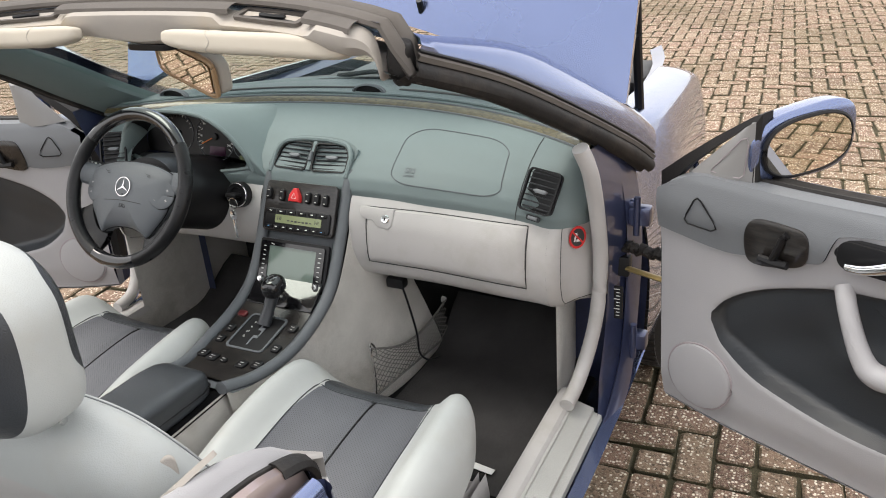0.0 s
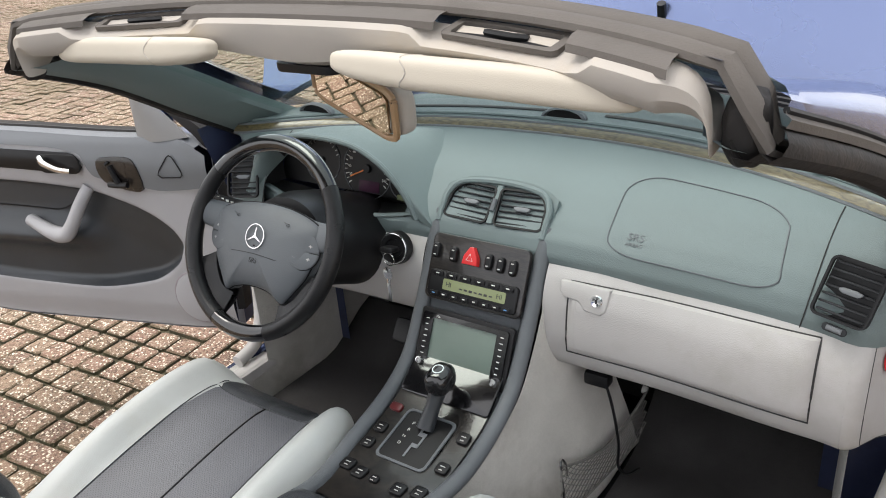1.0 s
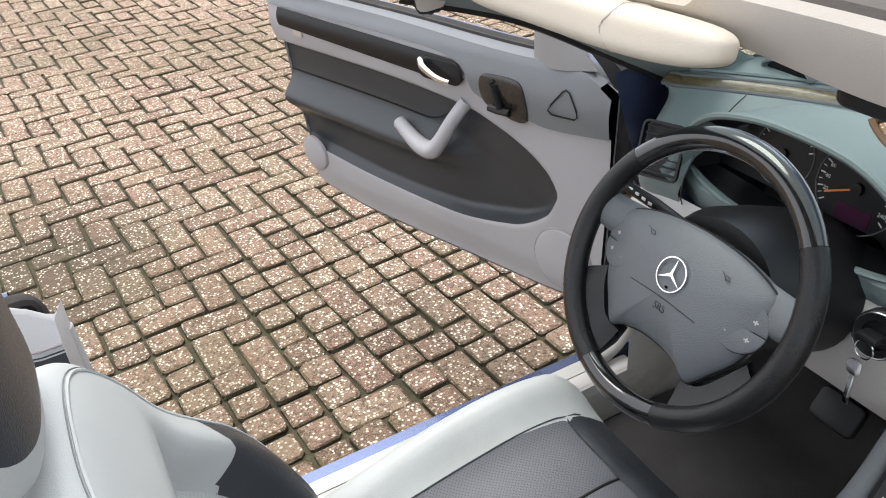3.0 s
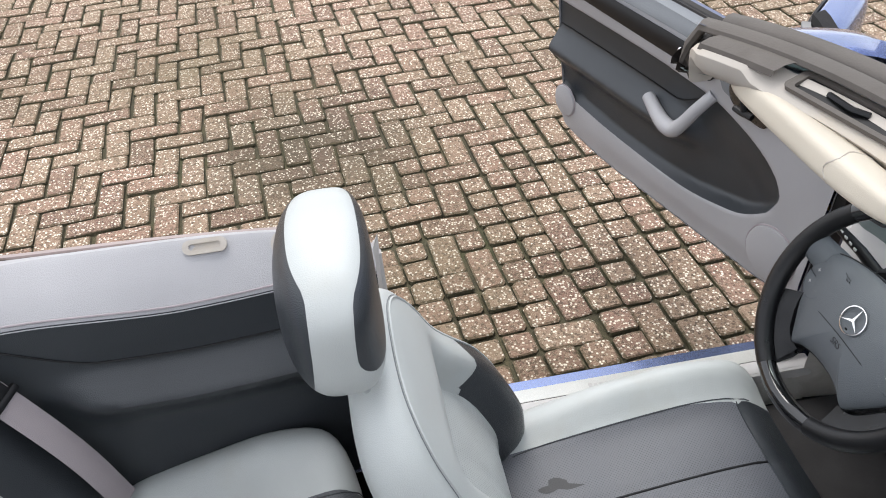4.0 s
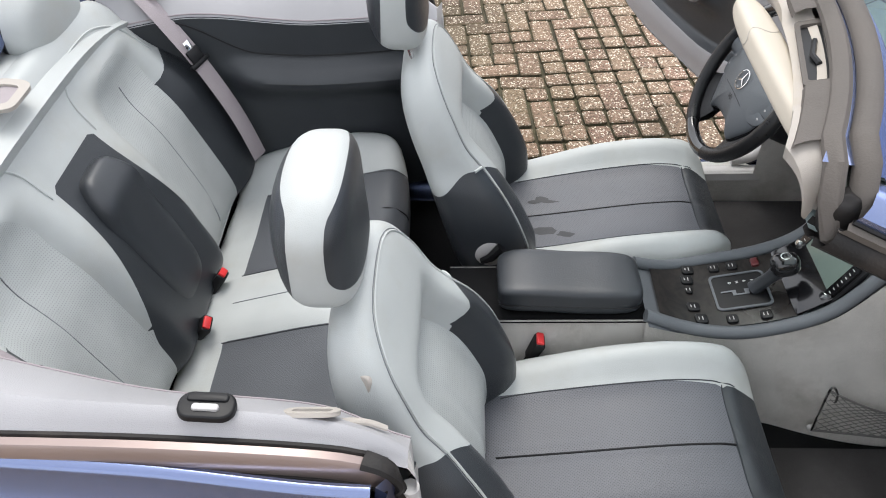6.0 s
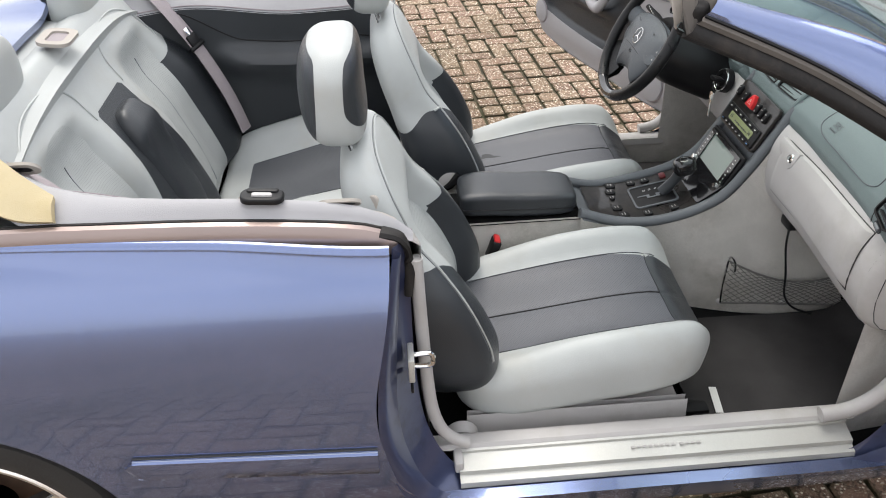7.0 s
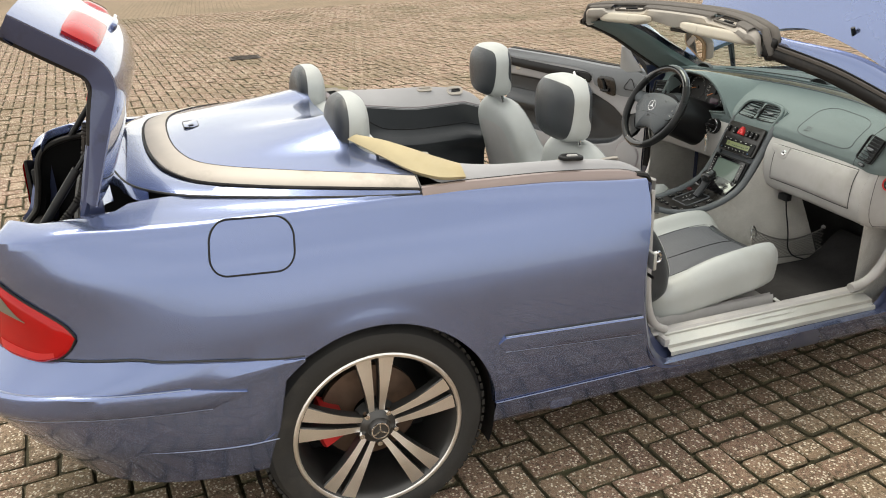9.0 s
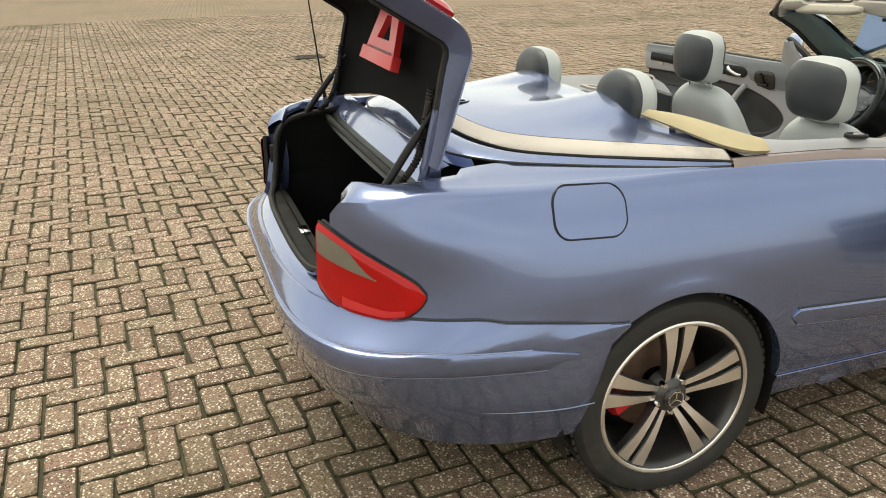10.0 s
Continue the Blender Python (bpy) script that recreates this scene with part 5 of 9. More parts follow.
    # pale seal
    seal = spline([(0.694, 0.917, 0.868), (0.690, 0.925, 0.62), (0.692, 0.94, 0.46), (0.695, 0.985, 0.388), (0.698, 1.08, 0.376), (0.700, 1.45, 0.376), (0.702, 1.76, 0.382), (0.710, 1.868, 0.420), (0.730, 1.912, 0.54), (0.739, 1.915, 0.68), (0.742, 1.876, 0.81), (0.741, 1.828, 0.922), (0.728, 1.800, 0.985)], 60)
    bm = bmesh.new()
    tube(bm, [Vector((s * p.x, p.y, p.z)) for p in seal[:18]], 0.013, 10)
    part("door_seal", bm, TRIM_LT, car, "worn pale grey door seal")
    bm = bmesh.new()
    tube(bm, [Vector((s * p.x, p.y, p.z)) for p in seal[30:(60 if s > 0 else 46)]], 0.017, 12)
    part("door_seal", bm, TRIM_LT, car, "worn pale grey door seal")
    # latch and hinges
    bm = bmesh.new()
    box(bm, (s * 0.742, 0.897, 0.662), (0.055, 0.012, 0.055), bevel=0.003)
    latch = part("striker_plate", bm, STEEL, car, "steel door striker")
    bm = bmesh.new()
    tube(bm, spline([(s * 0.735, 0.90, 0.675), (s * 0.735, 0.935, 0.675), (s * 0.735, 0.935, 0.648), (s * 0.735, 0.90, 0.648)], 14), 0.0055, 8)
    part("striker_loop", bm, CHROME, latch)
    bm = bmesh.new()
    box(bm, (s * 0.742, 0.8965, 0.61), (0.05, 0.006, 0.01), bevel=0.002)
    part("switch_slot", bm, BLACK, latch)
    for z in (0.775, 0.455):
        bm = bmesh.new()
        box(bm, (s * 0.775, 2.005, z), (0.05, 0.022, 0.062), bevel=0.006)
        box(bm, (s * 0.805, 2.00, z - 0.002), (0.05, 0.035, 0.045), bevel=0.008)
        tube(bm, [(s * 0.80, 1.985, z - 0.045), (s * 0.80, 1.985, z + 0.045)], 0.008, 10)
        hinge = part("door_hinge", bm, PAINT_SHADED, car, "blue painted door hinge")
        for dz in (-0.016, 0.016):
            bm = bmesh.new()
            lathe(bm, [(0, 0.005), (0.008, 0.004), (0.009, 0)], frame_of((s * 0.770, 1.994, z + dz), (1, 0, 0), (0, 0, 1)), 6)
            part("hinge_bolt", bm, PAINT_SHADED, hinge)
    bm = bmesh.new()
    box(bm, (s * 0.765, 1.985, 0.652), (0.05, 0.03, 0.05), bevel=0.006)
    stay = part("door_check", bm, BLACK, car, "black door check with brass strap")
    bm = bmesh.new()
    tube(bm, [(s * 0.785, 1.97, 0.652), (s * 0.87, 1.945, 0.648)], 0.010, 8, flat=0.5)
    part("strap", bm, material("brass_strap" if s > 0 else "brass_strap_left", (0.30, 0.22, 0.09), 0.4, metal=0.8), stay)
    bm = bmesh.new()
    tube(bm, [(s * (0.775 + 0.10 * k / 40), 1.985 - 0.03 * k / 40, 0.70 - 0.004 * math.sin(k)) for k in range(41)], lambda k: 0.012 + 0.003 * math.sin(k * 60), 8)
    part("cable_sleeve", bm, RUBBER, car, "corrugated rubber cable sleeve")
    bm = bmesh.new()
    box(bm, (s * 0.762, 1.962, 0.565), (0.034, 0.004, 0.085), Matrix(), 0.001)
    sticker = part("data_sticker", bm, BLACK, car, "black tyre data sticker with pale print")
    bm = bmesh.new()
    for k in range(9):
        box(bm, (s * 0.762 + (0.006 if k % 3 else 0.0), 1.9595, 0.60 - 0.0085 * k), (0.008 if k % 3 else 0.020, 0.001, 0.0018))
    part("print_bar", bm, INK, sticker)

# scuff on the sill's rear end, driver and passenger: pale end caps
for s in (1, -1):
    bm = bmesh.new()
    box(bm, (s * 0.715, 0.985, 0.352), (0.06, 0.02, 0.03), bevel=0.006)
    part("sill_end_cap", bm, TRIM_LT, car)


# ---- inner side trim beside the rear seat ----
def rear_side(s):
    lx = hermite([(0.10, 0.44), (0.20, 0.500), (0.30, 0.538), (0.5, 0.568), (0.75, 0.590), (0.92, 0.630)])
    ridge_x = hermite([(0.08, 0.47), (0.14, 0.520), (0.20, 0.565), (0.30, 0.618), (0.42, 0.644), (0.92, 0.660)])
    ridge_z = hermite([(0.08, 1.056), (0.14, 1.050), (0.20, 1.038), (0.30, 1.012), (0.43, 0.998), (0.65, 0.986), (0.80, 0.967), (0.88, 0.935), (0.92, 0.900)])
    top = hermite([(0.05, 1.020), (0.15, 0.996), (0.30, 0.980), (0.55, 0.970), (0.75, 0.954), (0.84, 0.940), (0.91, 0.905)])
    ys = steps(0.12, 0.915, 34)
    split = lambda y: 0.911 + 0.042 * ease(y, 0.62, 0.28) - 0.030 * ease(y, 0.80, 0.915)
    # pale upper panel, leaning out and rolled over to the outer moulding
    def up(y, k):
        t = min(top(y), 0.979) - 0.008
        z0 = split(y)
        rx, rz = ridge_x(y), max(ridge_z(y), t + 0.002)
        w = ease(y, 0.16, 0.28)
        ox, t = mixk(rx + 0.022, 0.685, w), mixk(rz - 0.030, t, w)
        path = [(lx(y) - 0.004, z0 - 0.004), (lx(y) + 0.002, z0 + 0.006), (mixk(lx(y), rx, 0.50), mixk(z0, rz, 0.52)), (mixk(lx(y), rx, 0.86), mixk(z0, rz, 0.91)), (rx, rz), (rx + 0.010, rz - 0.003), (mixk(rx, ox - 0.005, 0.70), mixk(rz, t, 0.45)), (ox - 0.005, mixk(rz, t, 0.85)), (ox, t)]
        p = path[k]
        return Vector((s * p[0], y, p[1]))
    bm = bmesh.new()
    add_grid(bm, [[up(y, k) for k in range(9)] for y in ys])
    upper = part("side_trim", bm, SIDE_LT, car, "pale grey side trim beside the rear seat")
    bm = bmesh.new()
    def low(y, k):
        arm = 0.052 * (bump(k, 0.725, 0.050) if k > 0.725 else bump(k, 0.725, 0.105)) * ease(y, 0.34, 0.46)
        arm += 0.016 * (1 - ease(k, 0.45, 0.75)) * ease(y, 0.32, 0.5)
        return Vector((s * (lx(y) - 0.003 - arm), y, 0.40 + (split(y) - 0.40) * k))
    add_grid(bm, [[low(y, k) for k in steps(0, 1, 40)] for y in ys])
    part("lower_side_trim", bm, LEATHER_DK, upper, "charcoal leather side panel with a moulded armrest")
    bm = bmesh.new()
    tube(bm, [low(y, 0.83 + 0.16 * ease(y, 0.46, 0.24)) + Vector((-s * 0.0008, 0, 0)) for y in steps(0.25, 0.91, 40)], 0.0022, 6)
    part("panel_joint", bm, BLACK, upper)
    bm = bmesh.new()
    tube(bm, [up(y, 1) + Vector((-s * 0.001, 0, 0)) for y in ys], 0.0018, 5)
    part("trim_seam", bm, BELT, upper)
    # front end of the panel, at the door opening
    bm = bmesh.new()
    col = [up(ys[-1], k) for k in range(9)][::-1] + [low(ys[-1], k) for k in steps(1, 0, 12)]
    add_grid(bm, [col, [p + Vector((-s * (p.x * s - 0.70) if p.x * s < 0.70 else 0, 0.012, 0)) for p in col]])
    part("panel_end", bm, TRIM_LT, upper)
    # belt outlet, pocket and slotted bezel
    for y, k, w, h, name in ((0.208, 0.45, 0.105, 0.046, "belt_outlet"), (0.651, 0.72, 0.070, 0.024, "slot_bezel"), (0.790, 0.55, 0.075, 0.045, "belt_pocket")):
        a, b = up(y, 2), up(y, 4)
        m = frame_of(a.lerp(b, k) + Vector((-s * 0.001, 0, 0.001)), (0, -s, 0), b - a)
        bm = bmesh.new()
        ringplate(bm, outline(w, h, h * 0.48, 6), outline(w * 0.72, h * 0.42, h * 0.2, 6), 0.006, m)
        bz = part(name, bm, HEAD_LT, upper, "cream plastic bezel")
        bm = bmesh.new()
        plate(bm, outline(w * 0.74, h * 0.46, h * 0.2, 6), 0.002, m)
        part("slot", bm, BLACK if name != "slot_bezel" else HEAD_LT, bz)
    # bright moulding outside, and the black glass channel
    bm = bmesh.new()
    yy = steps(0.185, 0.888, 26)
    rows = []
    for y in yy:
        t = min(top(y), 0.979) - 0.005
        rows.append([(s * 0.684, y, t - 0.004), (s * 0.690, y, t + 0.004), (s * 0.700, y, t + 0.002), (s * 0.707, y, t - 0.010), (s * 0.709, y, t - 0.030)])
    add_grid(bm, rows)
    part("belt_moulding", bm, STRIP, car, "coppery grey belt moulding")
    bm = bmesh.new()
    tube(bm, [(s * 0.682, y, min(top(y), 0.979) - 0.006) for y in yy], 0.005, 6)
    part("glass_channel", bm, RUBBER, car, "black window channel rubber")
    bm = bmesh.new()
    tube(bm, [(s * 0.7105, y, min(top(y), 0.979) - 0.038) for y in yy], 0.0032, 6)
    part("moulding_joint", bm, RUBBER, car)
    # torn end of the window seal at the opening
    bm = bmesh.new()
    tube(bm, spline([(s * 0.690, 0.86, 0.925), (s * 0.70, 0.895, 0.915), (s * 0.70, 0.905, 0.86), (s * 0.715, 0.90, 0.80)], 14), lambda k: 0.016 - 0.008 * k, 8, flat=0.6)
    part("seal_end", bm, RUBBER, car, "worn black end of the window seal")
    # yellowed lining patch between roof cover and trim
    edge_out = spline([(0.430, 0.060, 1.056), (0.535, 0.122, 1.026), (0.634, 0.186, 0.996), (0.676, 0.250, 0.980), (0.682, 0.318, 0.976)], 24)
    edge_in = spline([(0.445, 0.085, 1.060), (0.495, 0.137, 1.055), (0.550, 0.190, 1.041), (0.600, 0.248, 1.021), (0.648, 0.314, 1.000)], 24)
    def cloth(u, v):
        i = min(23, int(round(u * 23)))
        p = edge_in[i].lerp(edge_out[i], v)
        return Vector((s * p.x, p.y, p.z + 0.005 * math.sin(math.pi * v) + 0.004))
    lin = part("roof_lining_corner", shell(cloth, steps(0, 1, 24), steps(0, 1, 8), 0.012, flip=s), YELLOW, car, "yellowed soft-top lining cloth showing at the corner")
    bm = bmesh.new()
    tube(bm, [cloth(0.44, v) + Vector((0, 0, 0.001)) for v in steps(0, 1, 8)], 0.0025, 6)
    part("cloth_fold", bm, YELLOW, lin)
    return upper


for s in (1, -1):
    rear_side(s)

# window and seat switch block on the passenger's ledge
for s in (1,):
    bm = bmesh.new()
    m = frame_of((0.655, 0.660, 0.987), (0, -1, 0.08), (1, 0, 0))
    plate(bm, outline(0.075, 0.042, 0.018), 0.010, m, 0.004)
    sw = part("switch_block", bm, BLACK, car, "black rocker switch block")
    bm = bmesh.new()
    plate(bm, outline(0.035, 0.010, 0.004), 0.014, m @ Matrix.Translation((0, 0.006, 0)), 0.002)
    part("rocker", bm, TRIM_LT, sw)
    bm = bmesh.new()
    plate(bm, outline(0.055, 0.012, 0.005), 0.013, m @ Matrix.Translation((0, -0.010, 0)), 0.003)
    part("rocker", bm, BLACK, sw)

# rear shelf behind the bench with its moulded tray
def shelf(u, v):
    x = 0.53 * u
    y = -0.02 + 0.20 * v
    return Vector((x, y, 1.040 - 0.070 * abs(u) ** 3 + 0.018 * math.sin(v * math.pi) - 0.02 * v))
shelf_ob = part("rear_shelf", shell(shelf, steps(-1, 1, 25), steps(0, 1, 9), 0.03), LEATHER, car, "pale leather-covered top of the rear backrest")
bm = bmesh.new()
tm = frame_of((0.015, 0.140, 1.066), (1, 0, 0), (0, 1, -0.12))
ringplate(bm, outline(0.105, 0.075, 0.025), outline(0.065, 0.040, 0.012), 0.008, tm)
tray = part("shelf_tray", bm, HEAD_LT, shelf_ob, "pale plastic shelf tray")
bm = bmesh.new()
plate(bm, outline(0.07, 0.045, 0.012), 0.003, tm)
part("tray_base", bm, BELT, tray)

# ---- seats ----
def seat_parts(parent, pieces, names):
    obs = {}
    for key, bm in pieces.items():
        nm, mt, lb = names[key]
        obs[key] = part(nm, bm, mt, parent, lb, sharp=75)
    return obs


def front_seat(s, dy):
    xc = s * 0.372
    seat = new("front_seat")
    seat.parent = car
    tagged(seat, "two-tone leather front seat, light grey and charcoal")
    # cushion
    def cush(p):
        a, b, c = p
        w = 0.252 - 0.012 * ease(b, 0.3, 1.0)
        top = ease(c, 0.0, 0.9)
        z = 0.396 + 0.060 * c + 0.052 * ease(b, -1, 0.75) - 0.030 * ease(b, 0.75, 1.0) * (0.4 + 0.6 * top)
        z += top * (0.056 * (0.35 + 0.65 * ease(b, -0.9, 0.1)) * bump(abs(a), 0.80, 0.20) - 0.010 * (1 - abs(a)) - 0.004 * bump(abs(a), 0.60, 0.03) - 0.0035 * bump(a, 0.0, 0.022) * ease(b, 0.95, 0.7))
        z -= top * 0.003 * bump(b, 0.72, 0.03) * ease(abs(a), 0.64, 0.54)
        y = 1.291 + 0.297 * b + 0.012 * c * ease(b, 0.3, 1)
        return Vector((xc + w * a, y + dy, z))
    def cc(p):
        a, b, c = p
        lim = 0.57 - 0.05 * ease(b, 0.2, 1.0)
        if abs(a) < lim and (c > 0.2 or b > 0.5):
            return "front" if b > 0.72 else "insert"
        return "bolster_out" if a * s > 0 else "bolster_in"
    seat_parts(seat, blob(cush, cc, 30, 5.0), {
        "insert": ("cushion_insert", PERF_MID, "charcoal perforated leather centre panels"),
        "front": ("cushion_front", LEATHER_DK, "charcoal leather front edge"),
        "bolster_in": ("cushion_bolster", LEATHER, "light grey leather bolster"),
        "bolster_out": ("cushion_bolster", LEATHER, "creased light grey leather bolster")})
    for a in (-0.565, 0.565):
        seam_path(lambda q: cush(on_blob(q, 5.0)) + Vector((0, 0, 0.0003)), [(a, -0.8, 0.97), (a, -0.3, 0.985), (a * 0.99, 0.3, 0.98), (a * 0.94, 0.8, 0.9)], 24, seat, LEATHER_DK, 0.0014)
    seam_path(lambda q: cush(on_blob(q, 5.0)) + Vector((0, 0, 0.0003)), [(0, -0.85, 0.97), (0, -0.3, 0.97), (0, 0.3, 0.97), (0, 0.72, 0.94)], 24, seat, BLACK, 0.0026)
    seam_path(lambda q: cush(on_blob(q, 5.0)) + Vector((0, 0, 0.0003)), [(-0.53, 0.71, 0.93), (-0.3, 0.72, 0.95), (0, 0.72, 0.94), (0.3, 0.72, 0.95), (0.53, 0.71, 0.93)], 20, seat, LEATHER_DK, 0.0016)
    # damp smudges left on the driver's cushion
    if s < 0:
        for k, (a0, b0, ra, rb, tl) in enumerate(((0.30, -0.42, 0.10, 0.20, 0.4), (0.22, -0.10, 0.07, 0.13, 0.3), (-0.16, -0.30, 0.06, 0.20, 0.1), (-0.20, -0.06, 0.05, 0.16, -0.3), (-0.30, 0.12, 0.04, 0.10, 0.2), (-0.22, -0.55, 0.05, 0.10, 0.0))):
            bm = bmesh.new()
            cen = bm.verts.new(cush(Vector((a0, b0, 0.975))) + Vector((0, 0, 0.0012)))
            ring = []
            for i in range(20):
                w = 2 * math.pi * i / 20
                r = 1 + 0.30 * math.sin(3 * w + k) + 0.15 * math.sin(5 * w + 2 * k)
                ring.append(bm.verts.new(cush(Vector((a0 + r * ra * math.cos(w) + tl * r * rb * math.sin(w) * 0.3, b0 + r * rb * math.sin(w), 0.975))) + Vector((0, 0, 0.0012))))
            for i in range(20):
                bm.faces.new((cen, ring[i], ring[(i + 1) % 20]))
            part("damp_smudge", bm, DAMP, seat, "dark damp smudge on the cushion")
    # plastic seat base with valance and levers
    bm = bmesh.new()
    for e in (1, -1):
        add_grid(bm, [[(xc + e * (0.245 + 0.012 * k), 1.02 + dy + 0.50 * t, 0.375 - 0.085 * k - 0.03 * ease(t, 0.3, 1.0) * (k > 0.6)) for k in (0, 0.25, 0.5, 0.75, 1)] for t in steps(0, 1, 12)])
        add_grid(bm, [[(xc + e * 0.23, 1.02 + dy + 0.50 * t, z) for z in (0.29, 0.375)] for t in steps(0, 1, 12)])
    box(bm, (xc, 1.28 + dy, 0.325), (0.46, 0.46, 0.07), bevel=0.01)
    part("seat_valance", bm, TRIM_LT, seat, "light grey plastic valance")
    bm = bmesh.new()
    ox = xc + s * 0.268
    lathe(bm, [(0, 0.028), (0.030, 0.026), (0.036, 0.018), (0.037, 0)], frame_of((ox - s * 0.012, 1.005 + dy, 0.335), (0, s, 0), (0, 0, 1)), 24)
    part("pivot_cover", bm, TRIM_LT, seat)
    bm = bmesh.new()
    tube(bm, spline([(ox, 1.345 + dy, 0.322), (ox + s * 0.01, 1.355 + dy, 0.308), (ox + s * 0.012, 1.39 + dy, 0.306), (ox, 1.40 + dy, 0.322)], 14), lambda k: 0.013 - 0.005 * math.sin(k * math.pi), 8)
    box(bm, (ox - s * 0.004, 1.372 + dy, 0.300), (0.016, 0.028, 0.04), bevel=0.005)
    part("height_lever", bm, BLACK, seat, "black seat height lever")
    for e in (-0.19, 0.19):
        bm = bmesh.new()
        box(bm, (xc + e, 1.32 + dy, 0.275), (0.035, 0.56, 0.03), bevel=0.004)
        part("seat_rail", bm, BLACK, seat)
    # backrest: y of its rear and front by height, and its half width
    rear_y = hermite([(0.30, 0.990), (0.50, 0.944), (0.69, 0.897), (0.85, 0.850), (0.97, 0.828)])
    wing_y = hermite([(0.30, 1.140), (0.44, 1.172), (0.53, 1.164), (0.614, 1.134), (0.69, 1.092), (0.745, 1.050), (0.80, 1.004), (0.86, 0.978), (0.912, 0.956), (0.97, 0.936)])
    wide = hermite([(0.30, 0.240), (0.50, 0.258), (0.62, 0.254), (0.70, 0.240), (0.76, 0.216), (0.82, 0.206), (0.90, 0.194), (0.97, 0.180)])
    inlay = lambda z: 0.50 - 0.06 * ease(z, 0.66, 0.80)
    height = lambda c: 0.375 + 0.597 * (c + 1) / 2
    def back(p):
        a, b, c = p
        z = height(c)
        front = ease(b, 0.0, 0.8)
        hollow = 0.075 * (1 - ease(abs(a), 0.44, 0.70)) * (1 - ease(z, 0.73, 0.86))
        hollow += 0.004 * bump(abs(a), inlay(z), 0.035) * ease(z, 0.79, 0.70)
        hollow += 0.003 * bump(a, 0.10, 0.03) * ease(z, 0.76, 0.68)
        y = mixk(rear_y(z), wing_y(z), (b + 1) / 2) - front * hollow
        return Vector((xc + wide(z) * a, y + dy - 0.060, z - 0.030 * ease(-b, -0.2, 0.9) * ease(c, 0.5, 1.0)))
    def bc(p):
        a, b, c = p
        z = height(c)
        lim = inlay(z)
        if b > 0.1 and abs(a) < lim and z < 0.800 - 0.060 * (abs(a) / lim) ** 3:
            return "centre"
        if b < -0.93 - 0.02 * c:
            return "rear"
        side_line = 0.690 + 0.065 * ease(b, -1.0, 0.5)
        face_line = 0.700 + 0.055 * ease(abs(a), lim, 0.95)
        split = mixk(side_line, face_line, ease(b, 0.35, 0.75))
        if z < 0.6 and abs(a) <= 0.4:
            return "rear"
        if z < split and abs(a) > 0.4:
            return "side_out" if a * s > 0 else "side_in"
        return "shoulder"
    seat_parts(seat, blob(back, bc, 34, 4.2), {
        "centre": ("backrest_insert", PERF_LT, "light perforated backrest panel"),
        "side_in": ("backrest_bolster", LEATHER_DK, "charcoal leather side bolster"),
        "side_out": ("backrest_bolster", LEATHER_DK, "scuffed charcoal leather side bolster"),
        "rear": ("backrest_rear", TRIM_LT, "light grey rear shell of the backrest"),
        "shoulder": ("backrest_shoulder", LEATHER, "light grey creased leather shoulders")})
    on_back = lambda q: back(on_blob(q, 4.2)) + Vector((0, 0.0006, 0.0002))
    # raised double seam round the front edge, and the joint of the centre panel
    for k in (0.0, 0.045):
        seam_path(on_back, [(-0.95, 0.80 - k, -0.55), (-0.94, 0.84 - k, 0.0), (-0.92, 0.84 - k, 0.45), (-0.82, 0.78 - k, 0.78), (-0.5, 0.66 - k, 0.95), (0, 0.62 - k, 0.98), (0.5, 0.66 - k, 0.95), (0.82, 0.78 - k, 0.78), (0.92, 0.84 - k, 0.45), (0.94, 0.84 - k, 0.0), (0.95, 0.80 - k, -0.55)], 70, seat, LEATHER if k == 0.0 else TRIM_MID, 0.0024 if k == 0.0 else 0.0008)
    # torn stitch where the charcoal side meets the pale shoulder
    bm = bmesh.new()
    tube(bm, [on_back((-s * 0.93, b, 0.20 + 0.10 * b)) + Vector((0, 0, 0.001)) for b in steps(0.55, 0.80, 6)], 0.0035, 6)
    part("torn_stitch", bm, LEATHER, seat, "frayed pale stitching")
    # seat-back release and its round cover
    bm = bmesh.new()
    ix = xc - s * 0.252
    lathe(bm, [(0, 0.006), (0.034, 0.005), (0.040, 0.0)], frame_of((ix, 0.985 + dy, 0.545), (0, -s, 0), (0, 0, 1)), 24)
    rc = part("recliner_cover", bm, TRIM_LT, seat, "pale round recliner cover")
    bm = bmesh.new()
    tube(bm, [(ix - s * 0.010, 0.965 + dy, 0.530), (ix - s * 0.018, 0.985 + dy, 0.548), (ix - s * 0.014, 1.010 + dy, 0.575)], lambda k: 0.008 + 0.006 * k, 8)
    part("recliner_lever", bm, BLACK, rc, "black recline lever")
    # loop of the belt guide on the inner shoulder
    bm = bmesh.new()
    hy, hz = 0.788 + dy, 1.0815 - 0.0055 * s
    for e in (-0.072, 0.072):
        bm = bmesh.new()
        tube(bm, [(xc + e, hy + 0.040, 0.905), (xc + e, hy + 0.014, 1.01)], 0.0055, 8)
        part("headrest_post", bm, CHROME, seat, "chrome headrest post")
    for e in (-0.072, 0.072):
        bm = bmesh.new()
        plate(bm, outline(0.042, 0.034, 0.008), 0.012, frame_of((xc + e, hy + 0.038, 0.928), (1, 0, 0), (0, 0.95, -0.20)), 0.004)
        part("post_guide", bm, TRIM_LT, seat, "grey plastic post guide")
    def head(p):
        a, b, c = p
        h = (c + 1) / 2
        w = 0.138 * (1 - 0.10 * (1 - h) - 0.06 * ease(h, 0.75, 1))
        t = 0.055 - 0.006 * h
